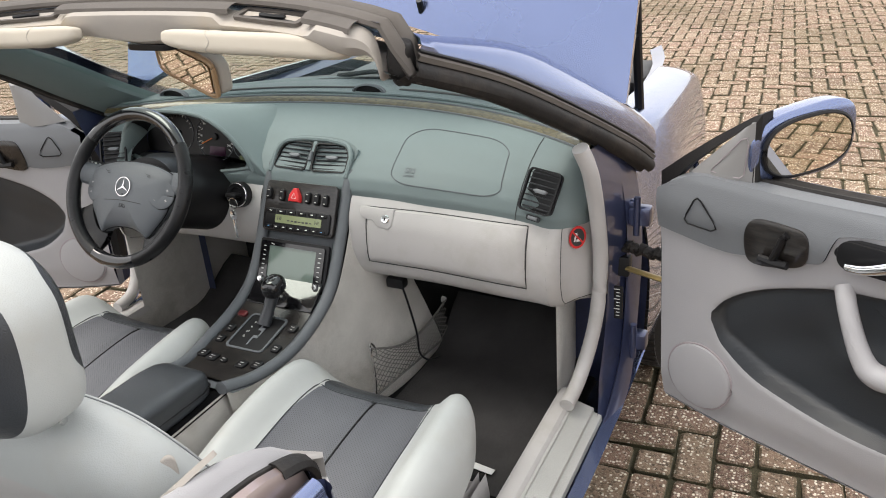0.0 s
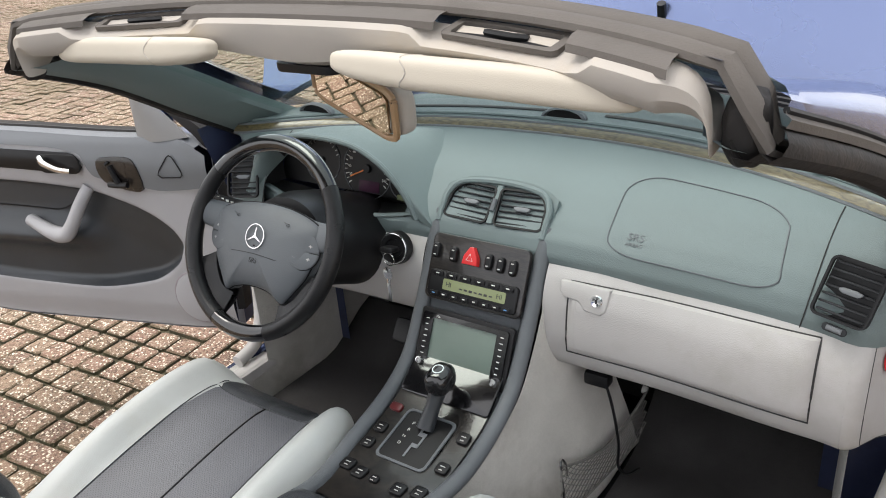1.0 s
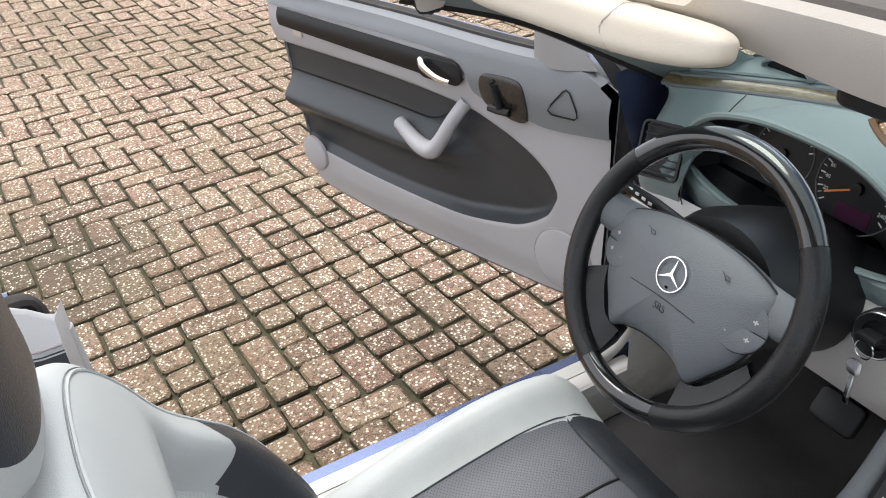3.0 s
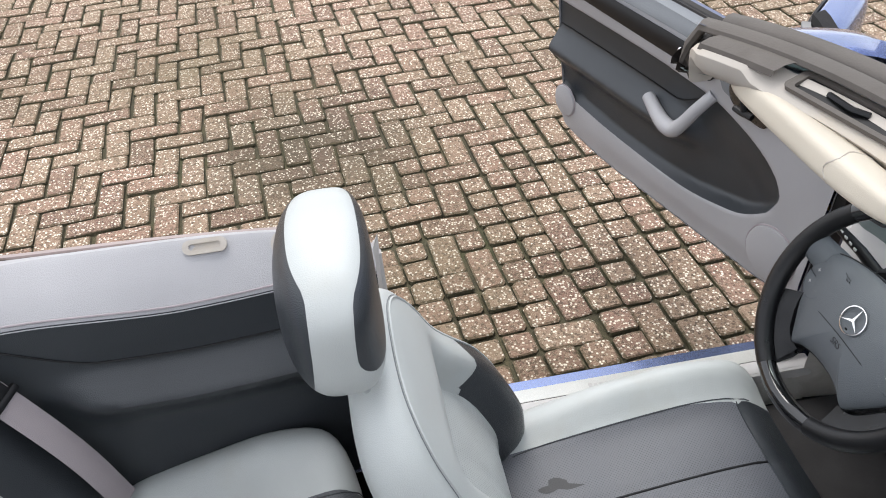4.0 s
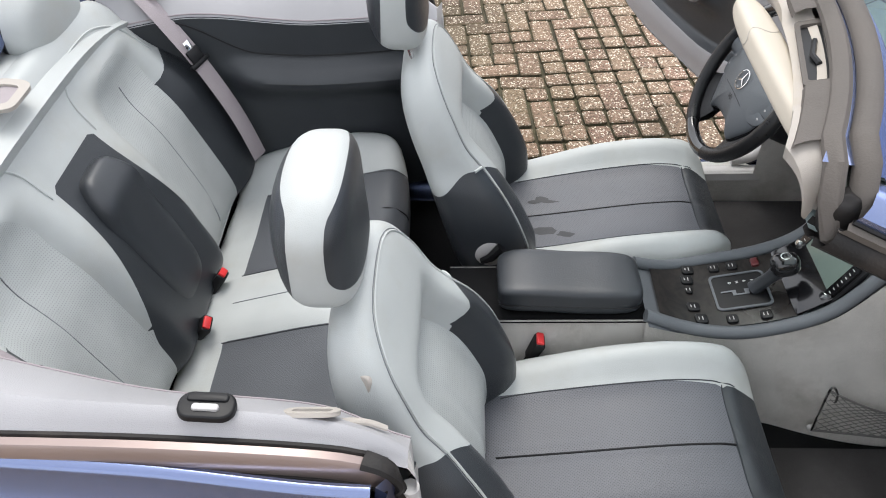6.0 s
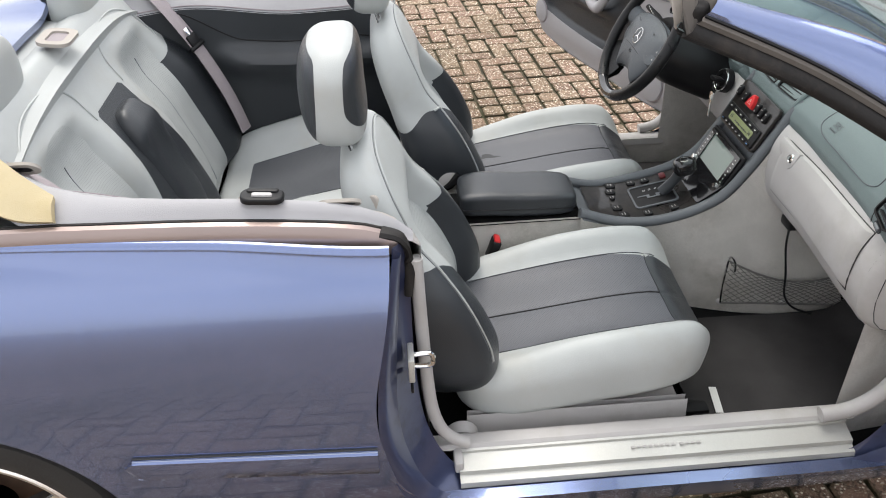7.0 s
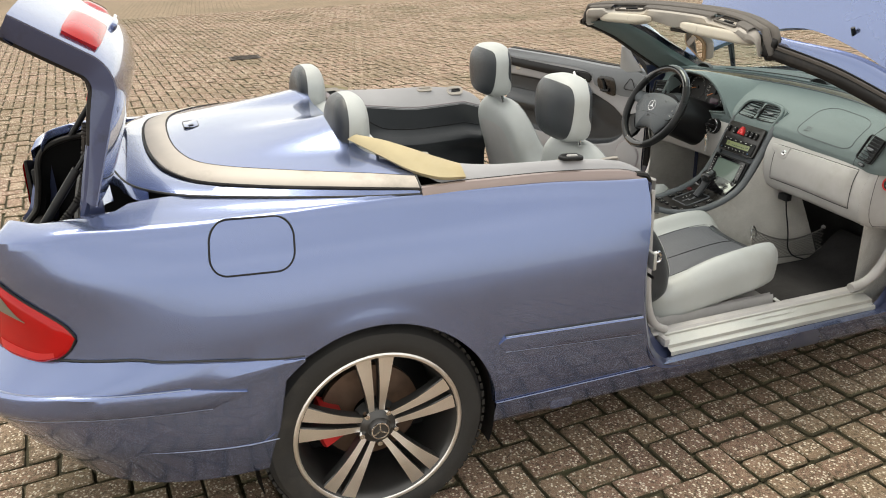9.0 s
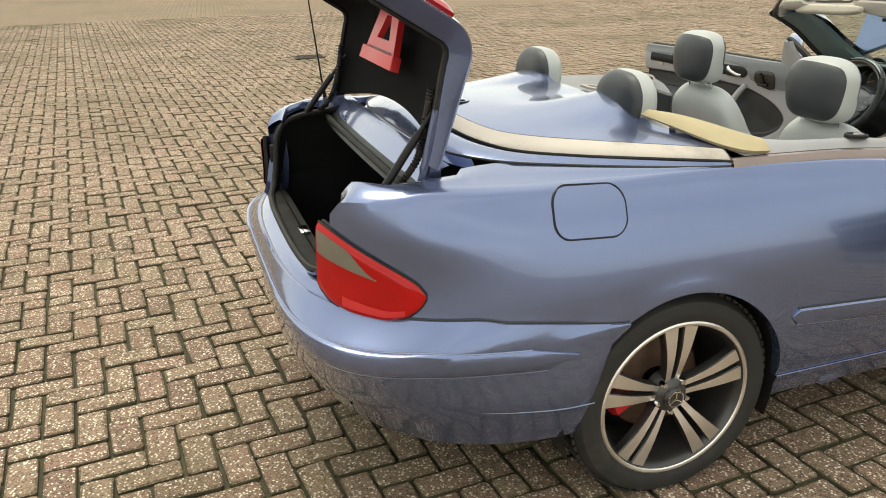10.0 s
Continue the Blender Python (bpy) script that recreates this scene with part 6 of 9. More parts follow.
        curve = 0.018 * (1 - a * a) * (1 if b < 0 else 0.4)
        return Vector((xc + w * a, hy + t * b + (curve if b > 0 else -curve) * abs(b) + 0.018 * (h - 0.5) ** 2 * 2, hz + 0.103 * c - 0.008 * a * a))
    def hc(p):
        a, b, c = p
        if b > 0.42 + 0.58 * ease(-c, 0.0, 0.72) + 0.3 * ease(c, 0.75, 0.98):
            return "face"
        if b < -0.56 - 0.14 * ease(-c, -0.2, 0.9) - 0.4 * ease(c, 0.80, 0.97):
            return "rear"
        return "band"
    hr = new("headrest")
    hr.parent = seat
    seat_parts(hr, blob(head, hc, 18, 3.4), {
        "face": ("headrest_face", LEATHER_DK, "charcoal headrest face"),
        "rear": ("headrest_rear", LEATHER_DK, "charcoal headrest rear"),
        "band": ("headrest_band", LEATHER, "light grey stitched band")})
    return seat


front_seat(1, -0.005)
front_seat(-1, 0.060)


# cream belt outlet on the passenger backrest and the belt feeder arm beside it
bm = bmesh.new()
plate(bm, outline(0.045, 0.085, 0.010), 0.012, frame_of((0.538, 0.835, 0.870), (0.45, 0.85, 0), (-0.35, -0.15, 1)), 0.004)
bo = part("belt_cover", bm, HEAD_LT, car, "cream belt outlet cover")
bm = bmesh.new()
plate(bm, outline(0.012, 0.045, 0.004), 0.014, frame_of((0.538, 0.835, 0.872), (0.45, 0.85, 0), (-0.35, -0.15, 1)))
part("slot", bm, BLACK, bo)
bm = bmesh.new()
tube(bm, spline([(0.648, 0.80, 0.934), (0.638, 0.83, 0.936), (0.632, 0.86, 0.926), (0.632, 0.885, 0.912)], 16), lambda k: 0.007 - 0.002 * k, 8, flat=0.55)
part("belt_feeder", bm, HEAD_LT, car, "cream belt feeder arm")


def buckle(c, lean, stalk):
    """A belt buckle with its red button, leaning by the direction lean."""
    up = Vector(lean).normalized()
    m = frame_of(c, Vector((0, 1, 0)).cross(up), up)
    b = new("belt_buckle")
    b.parent = car
    tagged(b, "black belt buckle with a red release button")
    bm = bmesh.new()
    box(bm, (0, -0.028, 0), (0.040, 0.062, 0.024), m, 0.005)
    part("buckle_body", bm, BLACK, b)
    bm = bmesh.new()
    box(bm, (0, 0.004, 0.002), (0.030, 0.010, 0.017), m, 0.003)
    part("button", bm, RED, b, "red release button")
    bm = bmesh.new()
    tube(bm, [m @ Vector((0, -0.055, 0)), m @ Vector(stalk)], 0.012, 8, flat=0.5)
    part("stalk", bm, BLACK, b)


buckle((0.104, 1.150, 0.490), (0.1, 0.35, 0.9), (0, -0.17, 0))
buckle((-0.112, 1.20, 0.490), (-0.1, 0.35, 0.9), (0, -0.17, 0))
buckle((-0.070, 0.412, 0.528), (-0.2, 0.6, 0.75), (0, -0.07, 0))
buckle((0.085, 0.412, 0.526), (0.2, 0.6, 0.75), (0, -0.07, 0))


# ---- rear bench ----
def bench():
    seat = new("rear_bench")
    seat.parent = car
    tagged(seat, "two-tone leather rear bench with a folded charcoal armrest")
    def cush(p):
        a, b, c = p
        x = 0.575 * a
        top = ease(c, 0, 0.9)
        z = 0.408 + 0.062 * c + 0.098 * max(0.0, min(1.0, (b + 0.75) / 1.5)) - 0.022 * ease(b, 0.82, 1)
        z += top * (0.080 * ease(abs(x), 0.42, 0.52) * (1 - 0.45 * ease(b, 0.2, 1.0)) + 0.026 * (1 - ease(abs(x), 0.07, 0.14)) * (1 - ease(b, 0.1, 0.9)) - 0.004 * bump(abs(abs(x) - 0.27), 0.165, 0.008) - 0.003 * bump(x, 0.0, 0.008))
        z -= top * 0.010 * bump(abs(x), 0.27, 0.12) * ease(b, 0.8, 0.2) + top * 0.005 * bump(abs(x), 0.27, 0.010)
        return Vector((x, 0.590 + 0.250 * b * (1 - 0.06 * bump(x, 0, 0.12)), z))
    def cc(p):
        x = 0.575 * p[0]
        return ("insert_r" if x > 0 else "insert_l") if abs(abs(x) - 0.27) < 0.165 and (p[2] > 0.2 and p[1] > -0.60 or p[1] > 0.6) else "edge"
    seat_parts(seat, blob(cush, cc, 34, 6.0), {"insert_r": ("bench_insert", PERF_DK, "charcoal perforated bench panel"), "insert_l": ("bench_insert", PERF_DK, "charcoal perforated bench panel"), "edge": ("bench_edge", LEATHER, "light grey bench edges")})
    PX, PW = 0.305, 0.118
    def back(p):
        a, b, c = p
        x = 0.592 * a * (1 - 0.08 * ease(c, 0.35, 1))
        h = (c + 1) / 2
        y, z = 0.345 - 0.225 * h - 0.045 * ease(h, 0.45, 0.85), 0.470 + 0.575 * h
        d = abs(abs(x) - PX)
        front = ease(b, 0, 0.8)
        f = 0.070 * b
        f -= front * 0.040 * (1 - ease(d, 0.075, 0.165)) * (1 - ease(h, 0.60, 0.88))
        f += front * (0.030 * bump(abs(x), 0.53, 0.07) * (1 - ease(h, 0.5, 0.8)) - 0.008 * bump(d, PW, 0.012) * ease(h, 0.76, 0.66) - 0.005 * bump(d, 0.0, 0.012) * ease(h, 0.72, 0.62))
        f += front * 0.014 * bump(h, 0.80, 0.05) * ease(d, 0.16, 0.08)
        drop = 0.055 * ease(abs(x), 0.44, 0.59) * ease(h, 0.5, 1)
        return Vector((x, y + f * 0.92, z + f * 0.36 - drop))
    def bc(p):
        x = 0.592 * p[0]
        d = abs(abs(x) - PX)
        side = "_r" if x > 0 else "_l"
        if p[1] < 0.1 and abs(p[0]) < 0.9:
            return "top"
        if d < PW and p[2] < 0.62 - 0.22 * (d / PW) ** 3 and p[1] > 0.1:
            return "panel" + side
        if abs(x) >= PX + PW - 0.006 and p[2] < 0.22 + 0.20 * ease(abs(x), 0.42, 0.54):
            return "bolster" + side
        if abs(x) <= 0.192 - 0.090 * ease(p[2], -0.9, 0.44) and p[2] < 0.46:
            return "middle"
        return "top"
    seat_parts(seat, blob(back, bc, 54, 6.0), {
        "panel_r": ("backrest_panel", PERF_LT, "light perforated backrest panel"), "bolster_r": ("backrest_bolster", LEATHER_DK, "charcoal outer bolster"), "panel_l": ("backrest_panel", PERF_LT, "light perforated backrest panel"), "bolster_l": ("backrest_bolster", LEATHER_DK, "charcoal outer bolster"),
        "middle": ("backrest_middle", LEATHER_DK, "charcoal inner bolsters beside the armrest"), "top": ("backrest_top", LEATHER, "light grey leather top")})
    lift = Vector((0, 0.0006, 0.0003))
    for s in (1, -1):
        mid, hw = s * PX / 0.592, PW / 0.592
        seam_path(lambda q: back(on_blob(q, 6.0)) + lift, [(mid, 0.97, -0.95), (mid, 0.97, -0.3), (mid, 0.97, 0.40)], 20, seat, TRIM_MID, 0.0014)
        # piped arch over each seat
        seam_path(lambda q: back(on_blob(q, 6.0)) + lift, [(mid - 1.62 * hw, 0.97, 0.42), (mid - 1.45 * hw, 0.97, 0.66), (mid - 0.8 * hw, 0.97, 0.84), (mid, 0.97, 0.88), (mid + 0.8 * hw, 0.97, 0.84), (mid + 1.45 * hw, 0.97, 0.66), (mid + 1.62 * hw, 0.97, 0.42)], 40, seat, LEATHER, 0.0028)
        for x in (0.27 - 0.165, 0.27 + 0.165):
            seam_path(lambda q: cush(on_blob(q, 6.0)) + Vector((0, 0, 0.0004)), [(s * x / 0.575, -0.60, 0.97), (s * x / 0.575, 0.3, 0.97), (s * x / 0.575, 0.85, 0.9), (s * x / 0.575, 0.98, 0.3)], 24, seat, LEATHER_DK, 0.0014)
        seam_path(lambda q: cush(on_blob(q, 6.0)) + Vector((0, 0, 0.0004)), [(s * 0.27 / 0.575, -0.60, 0.97), (s * 0.27 / 0.575, 0.2, 0.97), (s * 0.27 / 0.575, 0.80, 0.93), (s * 0.27 / 0.575, 0.97, 0.5)], 24, seat, BLACK, 0.0020)
    seam_path(lambda q: cush(on_blob(q, 6.0)) + Vector((0, 0, 0.0004)), [(0, -0.6, 0.97), (0, 0.0, 0.97), (0, 0.6, 0.95), (0, 0.95, 0.6)], 20, seat, TRIM_MID, 0.0013)
    # folded armrest
    def arm(p):
        a, b, c = p
        h = (c + 1) / 2
        x = 0.090 * a * (1 - 0.10 * ease(h, 0.7, 1))
        y, z = 0.352 - 0.128 * h, 0.525 + 0.360 * h
        f = 0.050 * b + (0.012 * bump(h, 0.80, 0.10) - 0.006 * (bump(h, 0.77, 0.02) + bump(h, 0.71, 0.02))) * ease(b, 0.0, 0.4)
        return Vector((x, y + f * 0.9, z + f * 0.42))
    part("folding_armrest", blob(arm, lambda p: 0, 18, 4.0)[0], LEATHER_DK, seat, "charcoal leather folding armrest", sharp=75)
    # headrests
    for s in (1, -1):
        def head(p):
            a, b, c = p
            h = (c + 1) / 2
            w = 0.128 * (1 - 0.20 * ease(h, 0.35, 1.0) ** 2)
            return Vector((s * 0.305 + w * a, 0.075 + (0.062 - 0.012 * h) * b + 0.012 * h, 1.090 + 0.084 * c))
        hr = new("rear_headrest")
        hr.parent = seat
        seat_parts(hr, blob(head, lambda p: "face" if p[1] < -0.35 else "band", 16, 3.2), {"face": ("headrest_rear", LEATHER_DK, "charcoal headrest rear"), "band": ("headrest_band", LEATHER, "light grey headrest")})


bench()


# rear seat belts
for s in (1, -1):
    belt = new("rear_seat_belt")
    belt.parent = car
    tagged(belt, "mauve-grey rear seat belt with a black stop")
    path = spline([(s * 0.538, 0.200, 1.020), (s * 0.513, 0.258, 0.955), (s * 0.499, 0.330, 0.838), (s * 0.490, 0.392, 0.700), (s * 0.482, 0.430, 0.575)], 24)
    bm = bmesh.new()
    rows = []
    for i, p in enumerate(path):
        t = (path[min(i + 1, 23)] - path[max(i - 1, 0)]).normalized()
        side = t.cross(Vector((-s * 0.45, 0.8, 0.4))).normalized()
        rows.append([p + side * k * 0.0235 + Vector((0, 0.003, 0.0015)) * (1 - abs(k)) for k in (-1, -0.5, 0, 0.5, 1)])
    add_grid(bm, rows)
    bmesh.ops.solidify(bm, geom=bm.faces[:], thickness=0.0016)
    part("webbing", bm, BELT, belt, "mauve-grey webbing")
    t = (path[12] - path[10]).normalized()
    side = t.cross(Vector((-s * 0.45, 0.8, 0.4))).normalized()
    m = frame_of(path[11], side, t)
    bm = bmesh.new()
    box(bm, (0, 0, 0.002), (0.064, 0.014, 0.014), m, 0.005)
    stop = part("belt_stop", bm, BLACK, belt, "black plastic belt stop")
    bm = bmesh.new()
    box(bm, (0, -0.022 if s < 0 else 0.022, 0.005), (0.040, 0.034, 0.010), m, 0.004)
    part("tongue_grip", bm, BLACK, stop)
    bm = bmesh.new()
    box(bm, (0.0, -0.048 if s < 0 else 0.048, 0.006), (0.020, 0.026, 0.002), m, 0.0008)
    part("tongue", bm, CHROME, stop, "steel belt tongue")

# ---- dashboard ----
def mixv(a, b, t):
    return a + (b - a) * t


DASH_MID = [(2.40, 0.962), (2.30, 0.966), (2.205, 0.962), (2.175, 0.958), (2.150, 0.944), (2.080, 0.930), (1.990, 0.905), (1.915, 0.868), (1.882, 0.842), (1.870, 0.815), (1.872, 0.792)]
DASH_END = [(2.04, 0.962), (2.00, 0.966), (1.960, 0.962), (1.935, 0.956), (1.914, 0.942), (1.896, 0.930), (1.872, 0.905), (1.848, 0.868), (1.834, 0.835), (1.828, 0.808), (1.834, 0.785)]
def dash_pt(x, k, lift=0.0):
    """The upper dash: k from 0 at the glass to 10 at the lower edge."""
    t = min(1.0, abs(x) / 0.70) ** 2.3
    i = min(int(k), 9)
    f = k - i
    def at(tab, j):
        return Vector((x, *tab[j]))
    a, b = at(DASH_MID, i).lerp(at(DASH_MID, i + 1), f), at(DASH_END, i).lerp(at(DASH_END, i + 1), f)
    p = a.lerp(b, t)
    # the ends turn forward to the door posts
    p.y += 0.062 * max(0.0, (abs(x) - 0.650) / 0.062) ** 1.7 * ease(k, 3.6, 6.0)
    if lift:
        t0, t1 = dash_pt(x, max(0, k - 0.3)), dash_pt(x, min(10, k + 0.3))
        n = Vector((0, -(t1 - t0).z, (t1 - t0).y))
        n = n.normalized() if n.z > 0 or n.y < 0 else -n.normalized()
        p = p + (n if n.y < 0 else -n) * lift
    return p


dash = new("dashboard")
dash.parent = car
tagged(dash, "grey-green dashboard over pale lower panels")
xs_d = steps(-0.712, 0.712, 61)
part("dash_top", surf(lambda x, k: dash_pt(x, k), xs_d, steps(0, 3, 9)), DASH, dash, "grey-green dash top")
bm = surf(dash_pt, steps(-0.195, 0.712, 45), steps(4, 10, 26))
surf(dash_pt, steps(-0.575, -0.235, 20), steps(4, 5.2, 5), bm=bm)
surf(dash_pt, steps(-0.235, -0.195, 5), steps(4, 6.4, 10), bm=bm)
surf(dash_pt, steps(-0.712, -0.575, 9), steps(4, 10, 26), bm=bm)
part("dash_pad", bm, DASH, dash, "grey-green padded dash")
part("wood_strip", surf(lambda x, k: dash_pt(x, k) + Vector((0, -0.002, 0.002 * math.sin((k - 3) * math.pi))), xs_d, steps(3, 4, 5)), WOOD_STRIP, dash, "olive burr-walnut strip")
for k in (3.0, 4.0):
    bm = bmesh.new()
    tube(bm, [dash_pt(x, k) for x in xs_d], 0.0035, 6)
    part("strip_edge", bm, TRIM_DK, dash)
# demister slot and small grilles
bm = bmesh.new()
for a, b in ((-0.50, -0.06), (0.08, 0.52)):
    tube(bm, [dash_pt(x, 1.55) + Vector((0, 0, 0.001)) for x in steps(a, b, 14)], 0.008, 6, flat=0.3)
part("demister_slot", bm, BLACK, dash)
bm = bmesh.new()
tube(bm, [dash_pt(x, 2.35) + Vector((0, 0, 0.002)) for x in steps(-0.69, 0.69, 40)], 0.004, 6)
part("top_ridge", bm, DASH, dash)
for x in (-0.575, 0.0, 0.575):
    c = dash_pt(x, 2.05 if x == 0 else 1.9) + Vector((0, 0, 0.002))
    bm = bmesh.new()
    rows = []
    for i in range(12):
        a = math.pi * i / 11
        rows.append([c + Vector((0.052 * math.cos(a) * r, h * 0.004, 0.022 * math.sin(a) * r)) for r, h in ((1.0, 3), (1.0, 0), (0.88, -1), (0.8, 1))])
    add_grid(bm, rows)
    eye = part("sensor_hood", bm, TRIM_DK, dash, "dark dash-top light hood")
    bm = bmesh.new()
    bm.faces.new([bm.verts.new(c + Vector((0.042 * math.cos(math.pi * i / 11), 0.004, 0.018 * math.sin(math.pi * i / 11)))) for i in range(12)])
    part("grille", bm, BLACK, eye)

# airbag cover: an outline pressed into the pad
bag = outline(1, 1, 0.24, 7)
bag = [mixv(Vector(a), Vector(b), k / 6) for a, b in zip(bag, bag[1:] + bag[:1]) for k in range(6)]
bm = bmesh.new()
tube(bm, [dash_pt(0.378 + 0.292 * u - 0.012 * v, 6.65 - 2.9 * v, 0.0006) for u, v in bag], 0.0013, 5, closed=True)
part("airbag_joint", bm, TRIM_DK, dash)
lm = frame_of(dash_pt(0.285, 7.15, 0.001), (1, -0.03, 0), dash_pt(0.285, 6.6) - dash_pt(0.285, 7.6))
writing("SRS", 0.020, lm, TRIM_DK, dash)
writing("AIRBAG", 0.009, frame_of(dash_pt(0.285, 7.5, 0.001), (1, -0.03, 0), dash_pt(0.285, 7.0) - dash_pt(0.285, 8.0)), TRIM_DK, dash)


def vent_shape(w, h, r, big, top):
    """A rounded rectangle whose one upper corner is drawn in a wider arc."""
    out = []
    for cx, cy, a0 in ((1, 1, 0), (-1, 1, 90), (-1, -1, 180), (1, -1, 270)):
        rr = big if top and cy > 0 and cx == top else r
        for i in range(8):
            a = radians(a0 + 90 * i / 7)
            out.append((cx * (w / 2 - rr) + rr * math.cos(a), cy * (h / 2 - rr) + rr * math.sin(a)))
    return out


def vent(c, right, up, w, h, slats, parent, skew=0.0, top=0):
    """An air outlet: frame, cavity, horizontal slats, a vertical vane and its slider."""
    m = frame_of(c, right, up)
    v = new("air_vent")
    v.parent = parent
    tagged(v, "black slatted air vent")
    sk = lambda pts: [(x + skew * y, y) for x, y in pts]
    bm = bmesh.new()
    ringplate(bm, sk(vent_shape(w + 0.008, h + 0.008, 0.012, 0.038, top)), sk(vent_shape(w, h, 0.008, 0.034, top)), 0.007, m)
    part("vent_frame", bm, BLACK, v)
    bm = bmesh.new()
    plate(bm, sk(vent_shape(w + 0.004, h + 0.004, 0.010, 0.036, top)), 0.001, m @ Matrix.Translation((0, 0, -0.010)))
    part("vent_cavity", bm, BLACK, v)
    for i in range(slats):
        y = h * ((i + 0.5) / slats - 0.5)
        bm = bmesh.new()
        cut = 0.020 * max(0.0, (y / h - 0.05) / 0.45) ** 1.5 if top else (0.0 if abs(y) < h * 0.36 else 0.004)
        box(bm, (skew * y - top * cut / 2, y, -0.003), (w - 0.002 - cut, 0.0030, 0.012), m, 0.001, 1)
        part("slat", bm, SLAT, v)
    bm = bmesh.new()
    plate(bm, [(-0.016, -0.001), (-0.010, -0.0045), (0.012, -0.0045), (0.017, -0.001), (0.017, 0.003), (0.008, 0.0045), (-0.010, 0.0040), (-0.016, 0.002)], 0.006, m @ Matrix.Translation((0.002, 0, 0.003)), 0.0015)
    part("slider", bm, TRIM_MID, v, "grey vent slider")
    return v


# centre outlets in their hooded surround
def hood_f(u, v):
    x = 0.122 * u
    top = 1 - abs(u) ** 3.5
    y = mixv(1.893, 1.958 - 0.02 * abs(u) ** 3, v)
    z = mixv(0.832, 0.893 + 0.020 * top, v)
    return Vector((x, y - 0.010 * (1 - v) , z))
part("vent_surround", shell(hood_f, steps(-1, 1, 21), steps(0, 1, 8), 0.05, flip=1), DASH, dash, "grey-green vent surround")
cu = Vector((0, 0.062, 0.066)).normalized()
for s in (-1, 1):
    vent((s * 0.0555, 1.915, 0.871), (1, -0.06 * -s, 0), cu, 0.094, 0.070, 6, dash, skew=-0.03 * s, top=s)
vm = frame_of((0, 1.9125, 0.871), (1, 0, 0), cu)
arch = spline([vm @ Vector(p) for p in ((-0.114, -0.046, 0.0), (-0.114, -0.020, 0.002), (-0.112, 0.012, 0.003), (-0.092, 0.038, 0.003), (-0.045, 0.047, 0.004), (0.0, 0.049, 0.004), (0.045, 0.047, 0.004), (0.092, 0.038, 0.003), (0.112, 0.012, 0.003), (0.114, -0.020, 0.002), (0.114, -0.046, 0.0))], 44)
bm = bmesh.new()
tube(bm, arch, 0.0065, 8)
part("vent_hood", bm, DASH, dash, "grey-green rounded rim over the vents")
bm = bmesh.new()
tube(bm, [vm @ Vector((0, -0.036, 0.003)), vm @ Vector((0, 0.042, 0.003))], 0.0075, 8, flat=0.7)
part("vent_bridge", bm, DASH, dash)
bm = bmesh.new()
tube(bm, [vm @ Vector((0, -0.012, 0.009)), vm @ Vector((0, 0.012, 0.009))], 0.005, 8)
part("vent_wheel", bm, TRIM_DK, dash)
# passenger end outlet and its thumbwheel
vent((0.627, 1.849, 0.866), (0.965, -0.255, -0.06), (0.14, 0.41, 0.90), 0.074, 0.086, 7, dash, skew=0.05)
wmx = frame_of((0.616, 1.829, 0.812), (0.97, -0.24, -0.08), (0.05, 0.3, 0.95))
bm = bmesh.new()
plate(bm, outline(0.036, 0.012, 0.0055, 5), 0.003, wmx, 0.001)
tw_ob = part("thumbwheel", bm, SLAT, dash, "black vent thumbwheel in its slot")
bm = bmesh.new()
tube(bm, [wmx @ Vector((x, 0, 0.002)) for x in (-0.011, 0.0, 0.011)], 0.0042, 8)
part("wheel_edge", bm, TRIM_MID, tw_ob)
# joint of the end pods
for e in (1, -1):
    bm = bmesh.new()
    tube(bm, [dash_pt(e * mixv(0.588, 0.566, t), mixv(4.2, 10, t), 0.0006) for t in steps(0, 1, 16)], 0.0011, 5)
    part("pod_joint", bm, INK_DK, dash)
# driver end outlet
vent((-0.627, 1.849, 0.866), (0.965, 0.255, 0.06), (-0.14, 0.41, 0.90), 0.074, 0.086, 7, dash, skew=-0.05)

# instrument cowl
COWL = [(-0.600, 0.835), (-0.596, 0.895), (-0.545, 0.952), (-0.46, 0.979), (-0.375, 0.984), (-0.29, 0.975), (-0.225, 0.940), (-0.180, 0.885), (-0.160, 0.835)]
cow = spline([(x, 0, z) for x, z in COWL], 41)
def cowl_f(i, v):
    p = cow[i]
    c = (p.x + 0.38) / 0.22
    f = Vector((p.x, 1.868 - 0.012 * (p.z - 0.84) / 0.14, p.z))
    kb = 4.12 + 5.8 * max(0.0, (abs(c) - 0.45) / 0.55) ** 1.3
    b = dash_pt(-0.38 + c * 0.22 * (1.30 if c > 0 else 1.16), min(kb, 9.9), -0.002)
    q = Vector((f.x + 0.012 * c, mixv(f.y, b.y, 0.55), mixv(f.z + 0.006, b.z, 0.16)))
    return f * (1 - v) ** 2 + q * 2 * v * (1 - v) + b * v * v
part("instrument_hood", surf(lambda i, v: cowl_f(i, v), range(41), steps(0, 1, 16)), DASH, dash, "grey-green instrument hood", sharp=70)
bm = bmesh.new()
tube(bm, [cowl_f(i, 0) for i in range(41)], 0.006, 8)
part("hood_lip", bm, DASH, dash)
bm = bmesh.new()
cen = Vector((-0.38, 1.95, 0.885))
rows = [[cowl_f(i, 0) + Vector((0, 0.001, -0.002)) for i in range(41)], [cen + Vector(((cowl_f(i, 0) - cen).x * 0.84, (cowl_f(i, 0) - cen).y * 0.5 + 0.010, (cowl_f(i, 0) - cen).z * 0.74)) for i in range(41)]]
add_grid(bm, rows)
part("binnacle_wall", bm, BLACK, dash, "black instrument binnacle")
